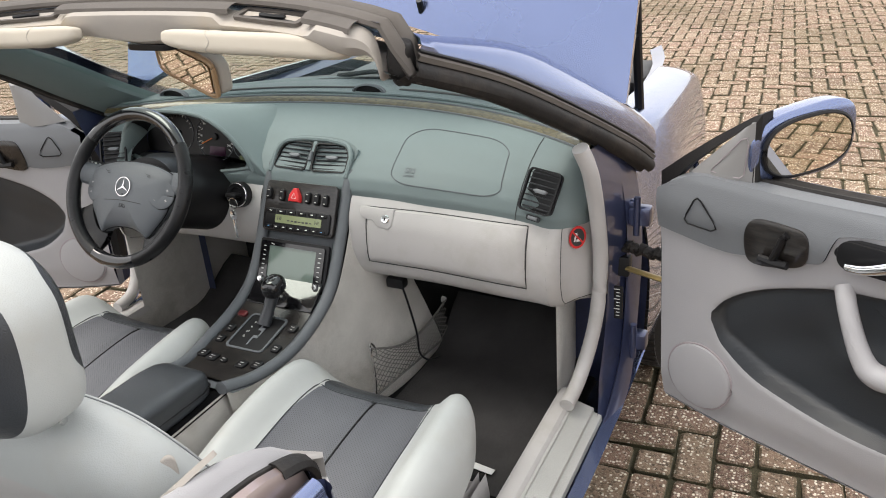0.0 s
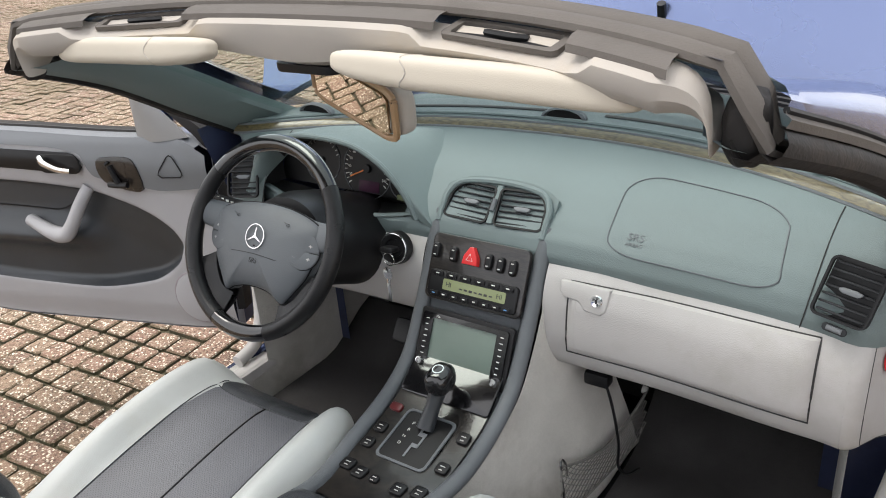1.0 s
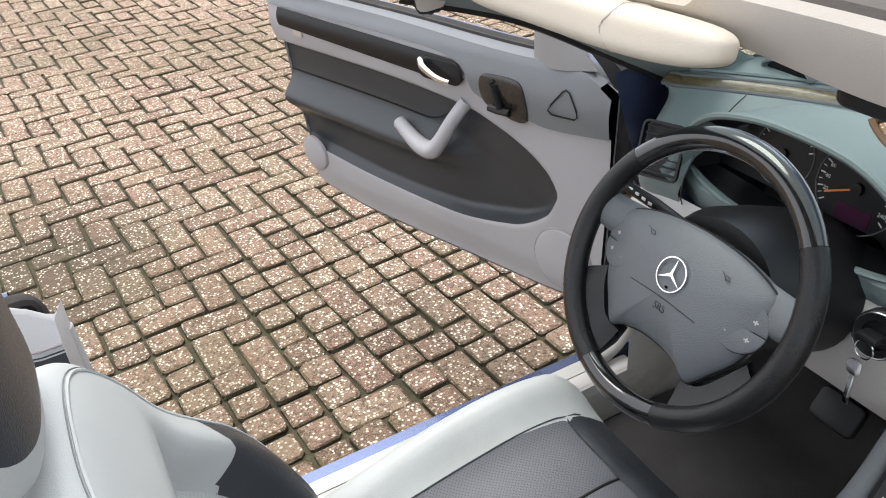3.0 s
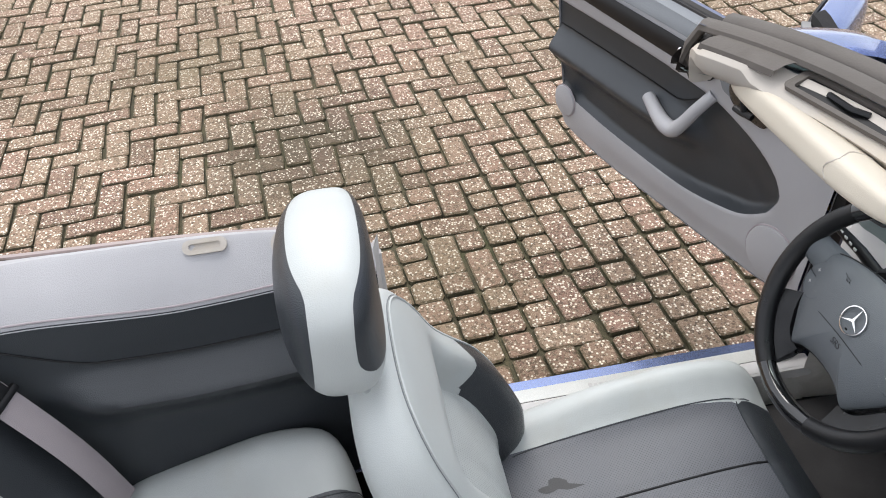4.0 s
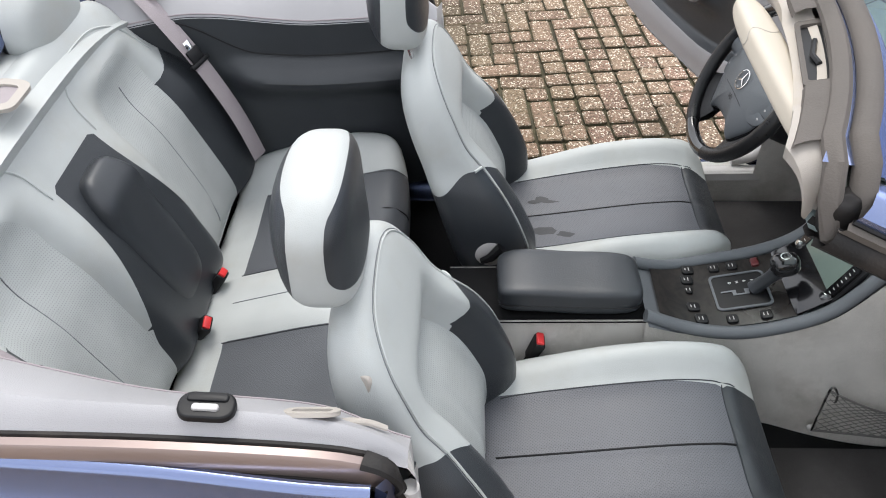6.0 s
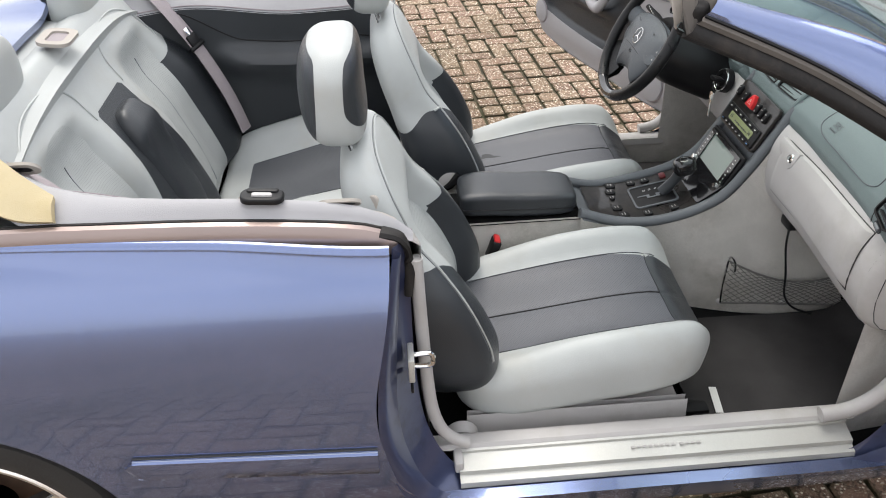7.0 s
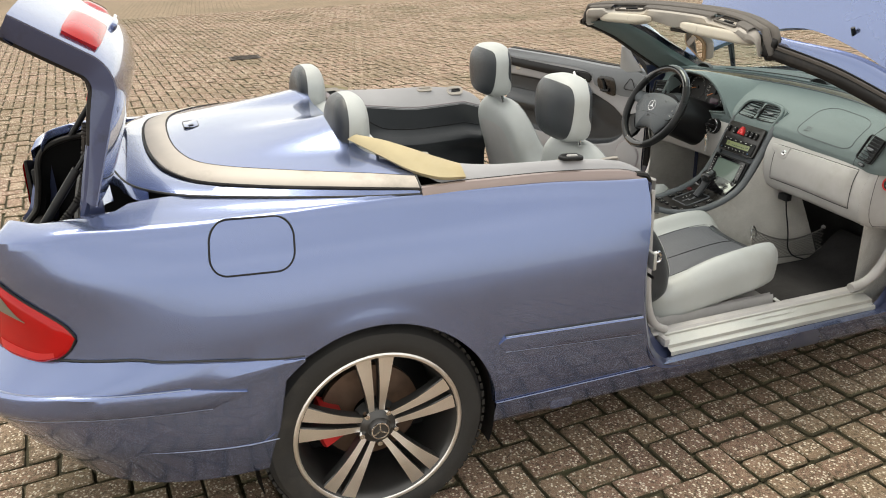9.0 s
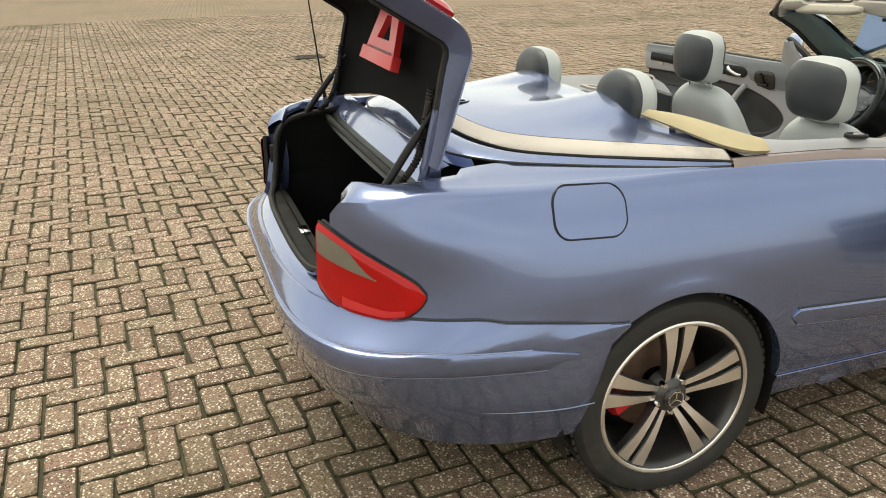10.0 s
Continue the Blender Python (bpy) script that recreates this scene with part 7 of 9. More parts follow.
im = frame_of((-0.380, 1.945, 0.893), (1, 0, 0), (0, 0.22, 1))
bm = bmesh.new()
plate(bm, [((p.x + 0.38) * 0.93, (p.z - 0.885) * 0.86 - 0.010) for p in cow], 0.002, im)
cluster = part("instrument_face", bm, BLACK, dash, "black instrument cluster with white scales")
bm = bmesh.new()
tube(bm, spline([(-0.598, 1.884, 0.842), (-0.50, 1.864, 0.830), (-0.38, 1.860, 0.824), (-0.26, 1.862, 0.830), (-0.162, 1.884, 0.842)], 20), 0.007, 8, flat=0.6)
part("hood_base", bm, DASH, dash)
bm = bmesh.new()
def under_dials(x):
    e, d = 0.020 * ease(abs(x + 0.375), 0.15, 0.235), 0.014 * bump(x, -0.38, 0.15)
    return [(x, 1.93, 0.838 - d), (x, 1.866 + e, 0.836 - d), (x, 1.860 + e, 0.828 - d * 0.6), (x, 1.860 + e, 0.812), (x, 1.866 + e, 0.788)]
add_grid(bm, [under_dials(x)[:2] for x in steps(-0.61, -0.14, 24)])
part("dial_floor", bm, BLACK, dash)
bm = bmesh.new()
add_grid(bm, [under_dials(x)[1:] for x in steps(-0.61, -0.14, 24)])
part("cowl_panel", bm, DASH, dash, "grey-green panel under the instruments")


def dial(cx, cy, r, a0, a1, ticks, needle, parent):
    bm = bmesh.new()
    for i in range(ticks):
        a = radians(a0 + (a1 - a0) * i / (ticks - 1))
        long_tick = i % 2 == 0
        L = r * (0.13 if long_tick else 0.08)
        box(bm, (r * 0.95 - L / 2, 0, 0.003), (L, r * (0.030 if long_tick else 0.018), 0.0006), im @ Matrix.Translation((cx, cy, 0)) @ Matrix.Rotation(a, 4, "Z"))
    tk = part("dial_scale", bm, INK, parent)
    bm = bmesh.new()
    tube(bm, [im @ Vector((cx + r * math.cos(2 * math.pi * i / 40), cy + r * math.sin(2 * math.pi * i / 40), 0.003)) for i in range(40)], 0.0012, 5, closed=True)
    part("dial_ring", bm, TRIM_DK, parent)
    bm = bmesh.new()
    box(bm, (r * 0.38, 0, 0.006), (r * 0.76, 0.003, 0.0012), im @ Matrix.Translation((cx, cy, 0)) @ Matrix.Rotation(radians(needle), 4, "Z"))
    part("needle", bm, ORANGE, parent, "orange needle")
    bm = bmesh.new()
    lathe(bm, [(0, 0.009), (r * 0.13, 0.008), (r * 0.15, 0.002)], im @ Matrix.Translation((cx, cy, 0)), 16)
    part("needle_cap", bm, BLACK, parent)


dial(0.045, 0.000, 0.066, 215, -35, 27, 205, cluster)
dial(-0.085, 0.004, 0.052, 200, 20, 15, 195, cluster)
dial(0.142, -0.018, 0.036, 160, 20, 9, 170, cluster)
for i, n in enumerate(("20", "40", "60", "80", "100", "120", "140", "160", "180", "200", "220", "240")):
    a = radians(200 - 225 * i / 11)
    writing(n, 0.0085, im @ Matrix.Translation((0.045 + 0.050 * math.cos(a), 0.050 * math.sin(a), 0.003)), INK, cluster, "numeral")
bm = bmesh.new()
plate(bm, outline(0.055, 0.024, 0.003), 0.003, im @ Matrix.Translation((0.050, -0.038, 0)))
part("dial_display", bm, material("dim_violet_display", (0.05, 0.012, 0.035), 0.2), cluster)
bm = bmesh.new()
plate(bm, outline(0.030, 0.011, 0.002), 0.004, im @ Matrix.Translation((0.142, -0.050, 0)))
part("clock_display", bm, LCD, cluster)

# lower pale panels
def low_pt(x, k):
    """Pale lower dash, k 0 at the top to 1 underneath."""
    ys = hermite([(0, 1.868), (0.12, 1.856), (0.35, 1.838), (0.6, 1.832), (0.78, 1.845), (0.9, 1.885), (1.0, 1.96)])
    zs = hermite([(0, 0.800), (0.12, 0.782), (0.35, 0.735), (0.6, 0.672), (0.78, 0.615), (0.9, 0.588), (1.0, 0.578)])
    e = ease(abs(x), 0.60, 0.715)
    return Vector((x, ys(k) - 0.018 * ease(abs(x), 0.30, 0.62), zs(k) - 0.012 * e))
part("lower_dash", surf(low_pt, steps(0.135, 0.646, 34), steps(0, 1, 22)), TRIM_LT, dash, "pale grey lower dash")
part("knee_panel", surf(lambda x, k: low_pt(x, k) + Vector((0, 0.02 * ease(k, 0.3, 1), 0.03 * ease(k, 0.5, 1))), steps(-0.646, -0.135, 34), steps(0, 1, 22)), TRIM_LT, dash, "pale grey knee panel")
def gb(u, v):
    x = 0.185 + 0.415 * u
    k = mixv(0.68, 0.09 + 0.03 * (1 - u), v)
    p = low_pt(x, k)
    edge = min(1.0, min(u, 1 - u, v, 1 - v) / 0.035)
    return p + Vector((0, -0.012 * math.sqrt(max(0, edge)) , 0.004 * edge))
glove = part("glovebox_lid", surf(gb, steps(0, 1, 34), steps(0, 1, 22)), TRIM_LT, dash, "pale grey glovebox lid")
bm = bmesh.new()
loop = [(u, 0.0) for u in steps(0, 1, 12)] + [(1.0, v) for v in steps(0, 1, 8)[1:]] + [(u, 1.0) for u in steps(1, 0, 12)[1:]] + [(0.0, v) for v in steps(1, 0, 8)[1:-1]]
tube(bm, [gb(u, v) + Vector((0, -0.001, 0)) for u, v in loop], 0.0017, 5, closed=True)
part("lid_joint", bm, INK_DK, glove)
bm = bmesh.new()
hm = frame_of((0.220, 1.846, 0.762), (1, -0.02, 0), (0, 0.35, 1))
plate(bm, [(-0.048, 0.022), (-0.048, 0.004), (-0.040, -0.006), (-0.012, -0.010), (0.004, -0.024), (0.034, -0.026), (0.044, -0.016), (0.046, 0.022)], 0.014, hm, 0.004)
handle = part("glovebox_handle", bm, TRIM_LT, glove, "pale handle with a chrome lock")
bm = bmesh.new()
lathe(bm, [(0, 0.0155), (0.004, 0.0165), (0.0095, 0.017), (0.0115, 0.014)], hm @ Matrix.Translation((0.024, -0.002, 0)), 20)
part("lock", bm, CHROME, handle)
bm = bmesh.new()
box(bm, (0.024, -0.002, 0.0165), (0.002, 0.007, 0.002), hm)
part("keyhole", bm, BLACK, handle)
# end cap of the dash with the round red sticker
for s in (1, -1):
    bm = bmesh.new()
    rows = []
    for k in steps(0, 1, 14):
        p = low_pt(0.646 * s, k)
        zt = mixv(0.838, p.z, ease(k, 0.0, 0.5))
        y1 = 1.915 + 0.040 * ease(k, 0.0, 0.6)
        rows.append([p, Vector((s * 0.655, p.y + 0.002, p.z)), Vector((s * 0.663, p.y + 0.009, mixv(p.z, zt, 0.2))), Vector((s * 0.671, p.y + 0.021, mixv(p.z, zt, 0.4))), Vector((s * 0.6715, p.y + 0.0235, mixv(p.z, zt, 0.45))), Vector((s * 0.690, mixv(p.y + 0.021, y1, 0.4), mixv(p.z, zt, 0.7))), Vector((s * 0.722, mixv(p.y + 0.021, y1, 0.85), zt)), Vector((s * 0.740, y1 + 0.03, zt))])
    add_grid(bm, rows)
    cap_ob = part("dash_end_cap", bm, TRIM_LT, dash, "pale dash end cap")
    bm = bmesh.new()
    tube(bm, [r[4] for r in rows[1:12]] + [rows[11][5], rows[11][6]], 0.0011, 5)
    part("cap_joint", bm, INK_DK, cap_ob)
    bm = bmesh.new()
    rows = []
    for k in steps(4, 10, 12):
        p = dash_pt(0.712 * s, k)
        rows.append([p, Vector((s * 0.720, p.y + 0.025, p.z)), Vector((s * 0.720, 2.02, p.z))])
    add_grid(bm, rows)
    part("dash_end", bm, DASH, dash)
sm = frame_of((0.6975, 1.8785, 0.757), (0.66, 0.75, 0), (-0.02, 0.02, 1))
bm = bmesh.new()
plate(bm, [(0.021 * math.cos(2 * math.pi * i / 32), 0.026 * math.sin(2 * math.pi * i / 32)) for i in range(32)], 0.0012, sm)
stk = part("warning_sticker", bm, RED, dash, "round red airbag warning sticker")
bm = bmesh.new()
plate(bm, [(0.0165 * math.cos(2 * math.pi * i / 28), 0.0205 * math.sin(2 * math.pi * i / 28)) for i in range(28)], 0.0004, sm @ Matrix.Translation((0, 0, 0.0012)))
field_ob = part("sticker_field", bm, INK_DK, stk)
bm = bmesh.new()
box(bm, (-0.004, 0.006, 0.0018), (0.006, 0.010, 0.0004), sm, 0)
box(bm, (0.002, -0.007, 0.0018), (0.011, 0.006, 0.0004), sm, 0)
box(bm, (-0.006, -0.004, 0.0018), (0.004, 0.012, 0.0004), sm @ Matrix.Rotation(radians(-14), 4, "Z"), 0)
part("sticker_mark", bm, INK, field_ob)
bm = bmesh.new()
box(bm, (0, 0, 0.0022), (0.0036, 0.040, 0.0004), sm @ Matrix.Rotation(radians(40), 4, "Z"), 0)
part("sticker_bar", bm, RED, stk)

# ignition lock
km = frame_of((-0.190, 1.832, 0.782), (1, 0.10, 0), (0, 0.3, 1))
bm = bmesh.new()
lathe(bm, [(0.0, 0.006), (0.018, 0.006), (0.020, 0.010), (0.028, 0.012), (0.033, 0.008), (0.034, -0.01)], km, 28)
ign = part("ignition_lock", bm, BLACK, dash, "black ignition lock with a chrome ring")
bm = bmesh.new()
lathe(bm, [(0.0285, 0.011), (0.0295, 0.0128), (0.0312, 0.0122), (0.0318, 0.010)], km, 28)
part("lock_ring", bm, CHROME, ign)

# headlamp rotary and lower steering column shroud
bm = bmesh.new()
tube(bm, [(-0.362, 1.93, 0.730), (-0.358, 1.86, 0.762), (-0.355, 1.79, 0.792), (-0.354, 1.73, 0.816), (-0.354, 1.690, 0.832)], lambda k: 0.128 - 0.008 * k - 0.020 * k ** 6, 36, flat=0.80)
part("column_shroud", bm, BLACK, dash, "black steering column shroud")
bm = bmesh.new()
tube(bm, [(-0.354, 1.692, 0.831), (-0.354, 1.66, 0.845)], 0.060, 24)
part("column_collar", bm, BLACK, dash)
bm = bmesh.new()
tube(bm, [(-0.43, 1.735, 0.845), (-0.50, 1.725, 0.866), (-0.57, 1.715, 0.876)], lambda k: 0.011 - 0.003 * k, 10)
stalk = part("indicator_stalk", bm, BLACK, dash, "black combination stalk")
bm = bmesh.new()
for k in range(5):
    box(bm, (-0.50 - 0.014 * k, 1.713, 0.871 + 0.002 * k), (0.007, 0.002, 0.004))
part("stalk_mark", bm, INK, stalk)

# ---- steering wheel ----
SW_N, SW_UP = Vector((0, -0.868, 0.497)), Vector((0, 0.497, 0.868))
SW_C = Vector((-0.354, 1.648, 0.850))
wm = frame_of(SW_C, (1, 0, 0), SW_UP)
wheel_s = new("steering_wheel")
wheel_s.parent = car
tagged(wheel_s, "black leather and lacquer steering wheel with a grey hub")
def rim_pt(a):
    return wm @ Vector((0.182 * math.cos(a), 0.182 * math.sin(a), 0.016))
for name, a0, a1, mt, r in (("rim_wood_top", 38, 142, BLACK_GLOSS, 0.0158), ("rim_leather", 142, 248, RIM_LEATHER, 0.0162), ("rim_wood_bottom", 248, 292, BLACK_GLOSS, 0.0156), ("rim_leather", 292, 398, RIM_LEATHER, 0.0162)):
    bm = bmesh.new()
    tube(bm, [rim_pt(radians(a)) for a in steps(a0, a1, 30)], lambda k: r * (1 + 0.06 * bump(k, 0.5, 0.4)), 14, up=tuple(SW_N))
    part(name, bm, mt, wheel_s, "black lacquered rim section" if "wood" in name else "black leather rim section")
half = [(0.0, 0.066), (0.050, 0.063), (0.095, 0.054), (0.126, 0.042), (0.135, 0.030), (0.134, 0.005), (0.128, -0.030), (0.118, -0.058), (0.098, -0.086), (0.080, -0.110), (0.070, -0.1135), (0.056, -0.105), (0.028, -0.097), (0.0, -0.095)]
hub_line = spline([(x, y, 0) for x, y in half], 40)
hub_line = hub_line + [Vector((-p.x, p.y, 0)) for p in hub_line[-2:0:-1]]
bm = bmesh.new()
add_grid(bm, [[wm @ Vector((p.x * g, -0.018 + (p.y + 0.018) * g, z)) for p in hub_line] for g, z in ((0.97, -0.022), (1.0, -0.010), (1.0, 0.000), (0.99, 0.004), (0.965, 0.0075), (0.90, 0.0125), (0.78, 0.0180), (0.60, 0.0232), (0.40, 0.0265), (0.20, 0.0280), (0.02, 0.0284))], close_v=True)
part("airbag_hub", bm, TRIM_DK, wheel_s, "slate grey airbag hub", sharp=60)
bm = bmesh.new()
tube(bm, [wm @ Vector((p.x * 1.004, -0.018 + (p.y + 0.018) * 1.004, 0.0005)) for p in hub_line], 0.0016, 5, closed=True)
part("hub_joint", bm, BLACK, wheel_s)
hub_z = hermite([(0.0, 0.0284), (0.2, 0.028), (0.4, 0.0265), (0.6, 0.0232), (0.78, 0.018), (0.9, 0.0125), (1.0, 0.004)])
for s in (1, -1):
    bm = bmesh.new()
    tube(bm, [wm @ Vector((s * x, y, z)) for x, y, z in ((0.090, 0.022, -0.010), (0.125, 0.022, -0.006), (0.152, 0.024, 0.004), (0.180, 0.028, 0.013))], lambda k: 0.030 - 0.004 * k, 14, flat=0.42, up=tuple(SW_N))
    part("spoke", bm, TRIM_DK, wheel_s)
    # broad lower spokes, wedged between the hub and the rim
    bm = bmesh.new()
    inner_l = spline([(0.126, -0.046, 0), (0.108, -0.078, 0), (0.088, -0.104, 0), (0.060, -0.112, 0)], 14)
    outer_l = spline([(0.166, -0.072, 0), (0.142, -0.112, 0), (0.112, -0.143, 0), (0.070, -0.168, 0)], 14)
    sec = ((0.0, -0.012), (0.12, 0.001), (0.4, 0.004), (0.75, 0.010), (1.0, 0.020), (1.0, 0.006), (0.5, -0.012), (0.0, -0.014))
    add_grid(bm, [[wm @ Vector((s * mixv(a.x, b.x, t), mixv(a.y, b.y, t), z - 0.006 * bump(i, 0, 2) - 0.006 * bump(i, 13, 2))) for t, z in sec] for i, (a, b) in enumerate(zip(inner_l, outer_l))])
    part("lower_spoke", bm, RIM_LEATHER, wheel_s, "black leather lower spoke")
    # button pods, each split across
    pm = wm @ Matrix.Translation((s * 0.109, -0.008, 0.0095)) @ Matrix.Rotation(radians(s * 14), 4, "Y")
    bm = bmesh.new()
    plate(bm, [(0.0350 * math.cos(2 * math.pi * i / 36), 0.0350 * math.sin(2 * math.pi * i / 36)) for i in range(36)], 0.004, pm, 0.001)
    pod = part("button_pod", bm, BLACK, wheel_s, "round button pod with a black joint")
    for v in (1, -1):
        bm = bmesh.new()
        plate(bm, [(0.0335 * math.cos(a), v * 0.0007 + v * 0.0330 * math.sin(a)) for a in (steps(0, math.pi, 24) if v > 0 else steps(math.pi, 0, 24))], 0.0058, pm, 0.0015)
        bt = part("button", bm, TRIM_DK, pod)
        for bx in (-0.014, 0.014):
            bm = bmesh.new()
            box(bm, (bx, v * 0.012, 0.0060), (0.007, 0.0016, 0.0004), pm)
            box(bm, (bx, v * 0.012, 0.0060), (0.0016, 0.006, 0.0004), pm)
            part("button_mark", bm, TRIM_LT, bt)
    # horn marks
    bm = bmesh.new()
    hm3 = [wm @ Vector((s * 0.066 + x, 0.034 + y, hub_z(0.68) + 0.0012)) for x, y in ((-0.008, 0.004), (-0.002, 0.001), (0.006, 0.001), (0.008, -0.003), (0.002, -0.004), (-0.001, -0.001))]
    tube(bm, hm3, 0.0006, 4)
    part("horn_mark", bm, BLACK, wheel_s)
bm = bmesh.new()
sc = wm @ Matrix.Translation((0, 0.000, 0.0292))
lathe(bm, [(0.0240, 0), (0.0240, 0.002), (0.0222, 0.0022), (0.0218, 0)], sc, 36)
for i in range(3):
    a = radians(90 + 120 * i)
    d = Vector((math.cos(a), math.sin(a), 0))
    n = Vector((-d.y, d.x, 0))
    q = [d * 0.0222, n * 0.0024, -d * 0.0015, -n * 0.0024]
    f = [bm.verts.new(sc @ (p + Vector((0, 0, 0.0022 if k else 0.0014)))) for k, p in enumerate(q)]
    bm.faces.new(f)
part("badge", bm, CHROME, wheel_s, "chrome ring badge")
writing("SRS", 0.014, wm @ Matrix.Translation((0.004, -0.046, 0.0272)), BLACK, wheel_s)
bm = bmesh.new()
tube(bm, spline([wm @ Vector((-0.060, -0.036, 0.0250)), wm @ Vector((0, -0.033, 0.0286)), wm @ Vector((0.060, -0.036, 0.0250))], 12), 0.0009, 4)
part("hub_crease", bm, BLACK, wheel_s)

# ignition key with its ring and a second key, hanging in the lock
keys = thing("car_key", "black car key in the ignition with a steel key hanging", "key", at=(-0.190, 1.825, 0.782))
inv_k = Matrix.Translation((0.190, -1.825, -0.782))
bm = bmesh.new()
box(bm, (0, 0, 0.024), (0.030, 0.012, 0.034), inv_k @ km, 0.005)
part("key_head", bm, BLACK, keys)
bm = bmesh.new()
tube(bm, [inv_k @ Vector((-0.190 + 0.013 * math.cos(a), 1.806, 0.768 + 0.014 * math.sin(a))) for a in (2 * math.pi * i / 18 for i in range(18))], 0.0011, 5, closed=True)
part("key_ring", bm, CHROME, keys)
bm = bmesh.new()
kk = inv_k @ frame_of((-0.196, 1.806, 0.735), (1, 0.1, 0), (0.05, 0, 1))
plate(bm, outline(0.020, 0.026, 0.009, 5), 0.002, kk, 0.0005)
box(bm, (0, -0.038, 0.001), (0.008, 0.052, 0.002), kk, 0.0005)
part("spare_key", bm, CHROME, keys, "steel key")

# ---- centre console ----
console = new("centre_console")
console.parent = car
tagged(console, "slate centre console with dark walnut panels")
RAIL = [(1.905, 0.846), (1.880, 0.815), (1.848, 0.755), (1.800, 0.668), (1.745, 0.592), (1.665, 0.548), (1.56, 0.524), (1.46, 0.522), (1.375, 0.545)]
rail = spline([(0, y, z) for y, z in RAIL], 44)
rail_x = lambda k: 0.118 - 0.034 * ease(k, 0.70, 1.0)
for s in (1, -1):
    bm = bmesh.new()
    tube(bm, [Vector((s * rail_x(i / 43), p.y, p.z + 0.002)) for i, p in enumerate(rail)], 0.0155, 12, flat=0.85)
    part("console_rail", bm, TRIM_DK, console, "slate padded console rail")
    # carpeted flank
    bm = bmesh.new()
    rows = []
    for i, p in enumerate(rail):
        k = i / 43
        xt = rail_x(k) + 0.008
        xb = mixv(0.225, 0.135, ease(k, 0.25, 0.8))
        rows.append([Vector((s * mixv(xt, xb, ease(t, -0.3, 1.1)), p.y + 0.20 * t * ease(k, 0.55, 0.0), mixv(p.z - 0.006, 0.262, t))) for t in steps(0, 1, 12)])
    add_grid(bm, rows)
    part("console_flank", bm, CARPET, console, "pale carpeted console flank")
    bm = bmesh.new()
    add_grid(bm, [[(s * mixv(0.085, 0.120, t), y, mixv(0.535, 0.262, t)) for t in steps(0, 1, 8)] for y in steps(1.385, 0.95, 10)])
    part("rear_flank", bm, CARPET, console, "pale carpeted tunnel flank")
bm = bmesh.new()
add_grid(bm, [[Vector((x, p.y + 0.004, p.z - 0.006)) for x in (-0.11, 0, 0.11)] for p in rail])
part("console_bed", bm, TRIM_DK, console)
bm = bmesh.new()
add_grid(bm, [[(x, 0.95, z) for x in (-0.1, 0.1)] for z in (0.26, 0.53)])
add_grid(bm, [[(x, y, 0.53) for x in (-0.09, 0.09)] for y in (0.95, 1.39)])
# blackened too, for the shade of the gap behind the armrest
part("tunnel_end", bm, FELT_AND_GAP, console)
# armrest box
def arm_f(p):
    a, b, c = p
    return Vector((0.074 * a, 1.215 + 0.158 * b, 0.566 + 0.034 * c + 0.010 * bump(b, -0.6, 0.5) - 0.006 * ease(b, 0.4, 1.0) * (c > 0)))
part("armrest", blob(arm_f, lambda p: 0, 14, 7.0)[0], LEATHER_DK, console, "slate leather armrest lid", sharp=75)
bm = bmesh.new()
tube(bm, [arm_f(Vector((a, b, -0.25))) * 1.0 for a, b in outline(1.98, 1.98, 0.25, 5)], 0.0022, 5, closed=True)
part("lid_joint", bm, BLACK, console)
# stack plane: climate panel and radio
PU = Vector((0, 0.116, 0.235)).normalized()
def on_stack(z, off=0.0):
    y = 1.755 + (z - 0.587) * 0.116 / 0.235
    return frame_of(Vector((0, y, z)) + Vector((0, -PU.z, PU.y)) * off, (1, 0, 0), PU)
bm = bmesh.new()
plate(bm, outline(0.212, 0.128, 0.012), 0.010, on_stack(0.760, 0.004), 0.002)
clim = part("climate_panel", bm, WOOD, console, "dark walnut switch and climate panel")
cm = on_stack(0.760, 0.014)
bm = bmesh.new()
plate(bm, outline(0.196, 0.052, 0.008), 0.006, cm @ Matrix.Translation((0.0, -0.032, 0)), 0.002)
unit = part("climate_unit", bm, BLACK, clim, "black climate control unit")
um = cm @ Matrix.Translation((0, -0.032, 0.006))
bm = bmesh.new()
plate(bm, outline(0.138, 0.021, 0.003), 0.0015, um @ Matrix.Translation((0.006, 0.001, 0)))
lcd = part("display", bm, LCD, unit, "olive liquid-crystal display")
writing("HI", 0.013, um @ Matrix.Translation((-0.050, 0.001, 0.0018)), INK_DK, lcd)
writing("HI", 0.013, um @ Matrix.Translation((0.062, 0.001, 0.0018)), INK_DK, lcd)
bm = bmesh.new()
for k in range(7):
    box(bm, (-0.022 + 0.011 * k, -0.002, 0.0018), (0.007, 0.0025 + 0.001 * (k % 3), 0.0004), um)
part("display_bar", bm, INK_DK, lcd)
for k in range(6):
    bm = bmesh.new()
    box(bm, (-0.078 + 0.031 * k, 0.0195, 0.001), (0.024, 0.009, 0.003), um, 0.001)
    bt = part("button", bm, BLACK, unit)
    bm = bmesh.new()
    box(bm, (-0.078 + 0.031 * k, 0.0195, 0.0028), (0.007, 0.002, 0.0004), um)
    part("button_mark", bm, INK, bt)
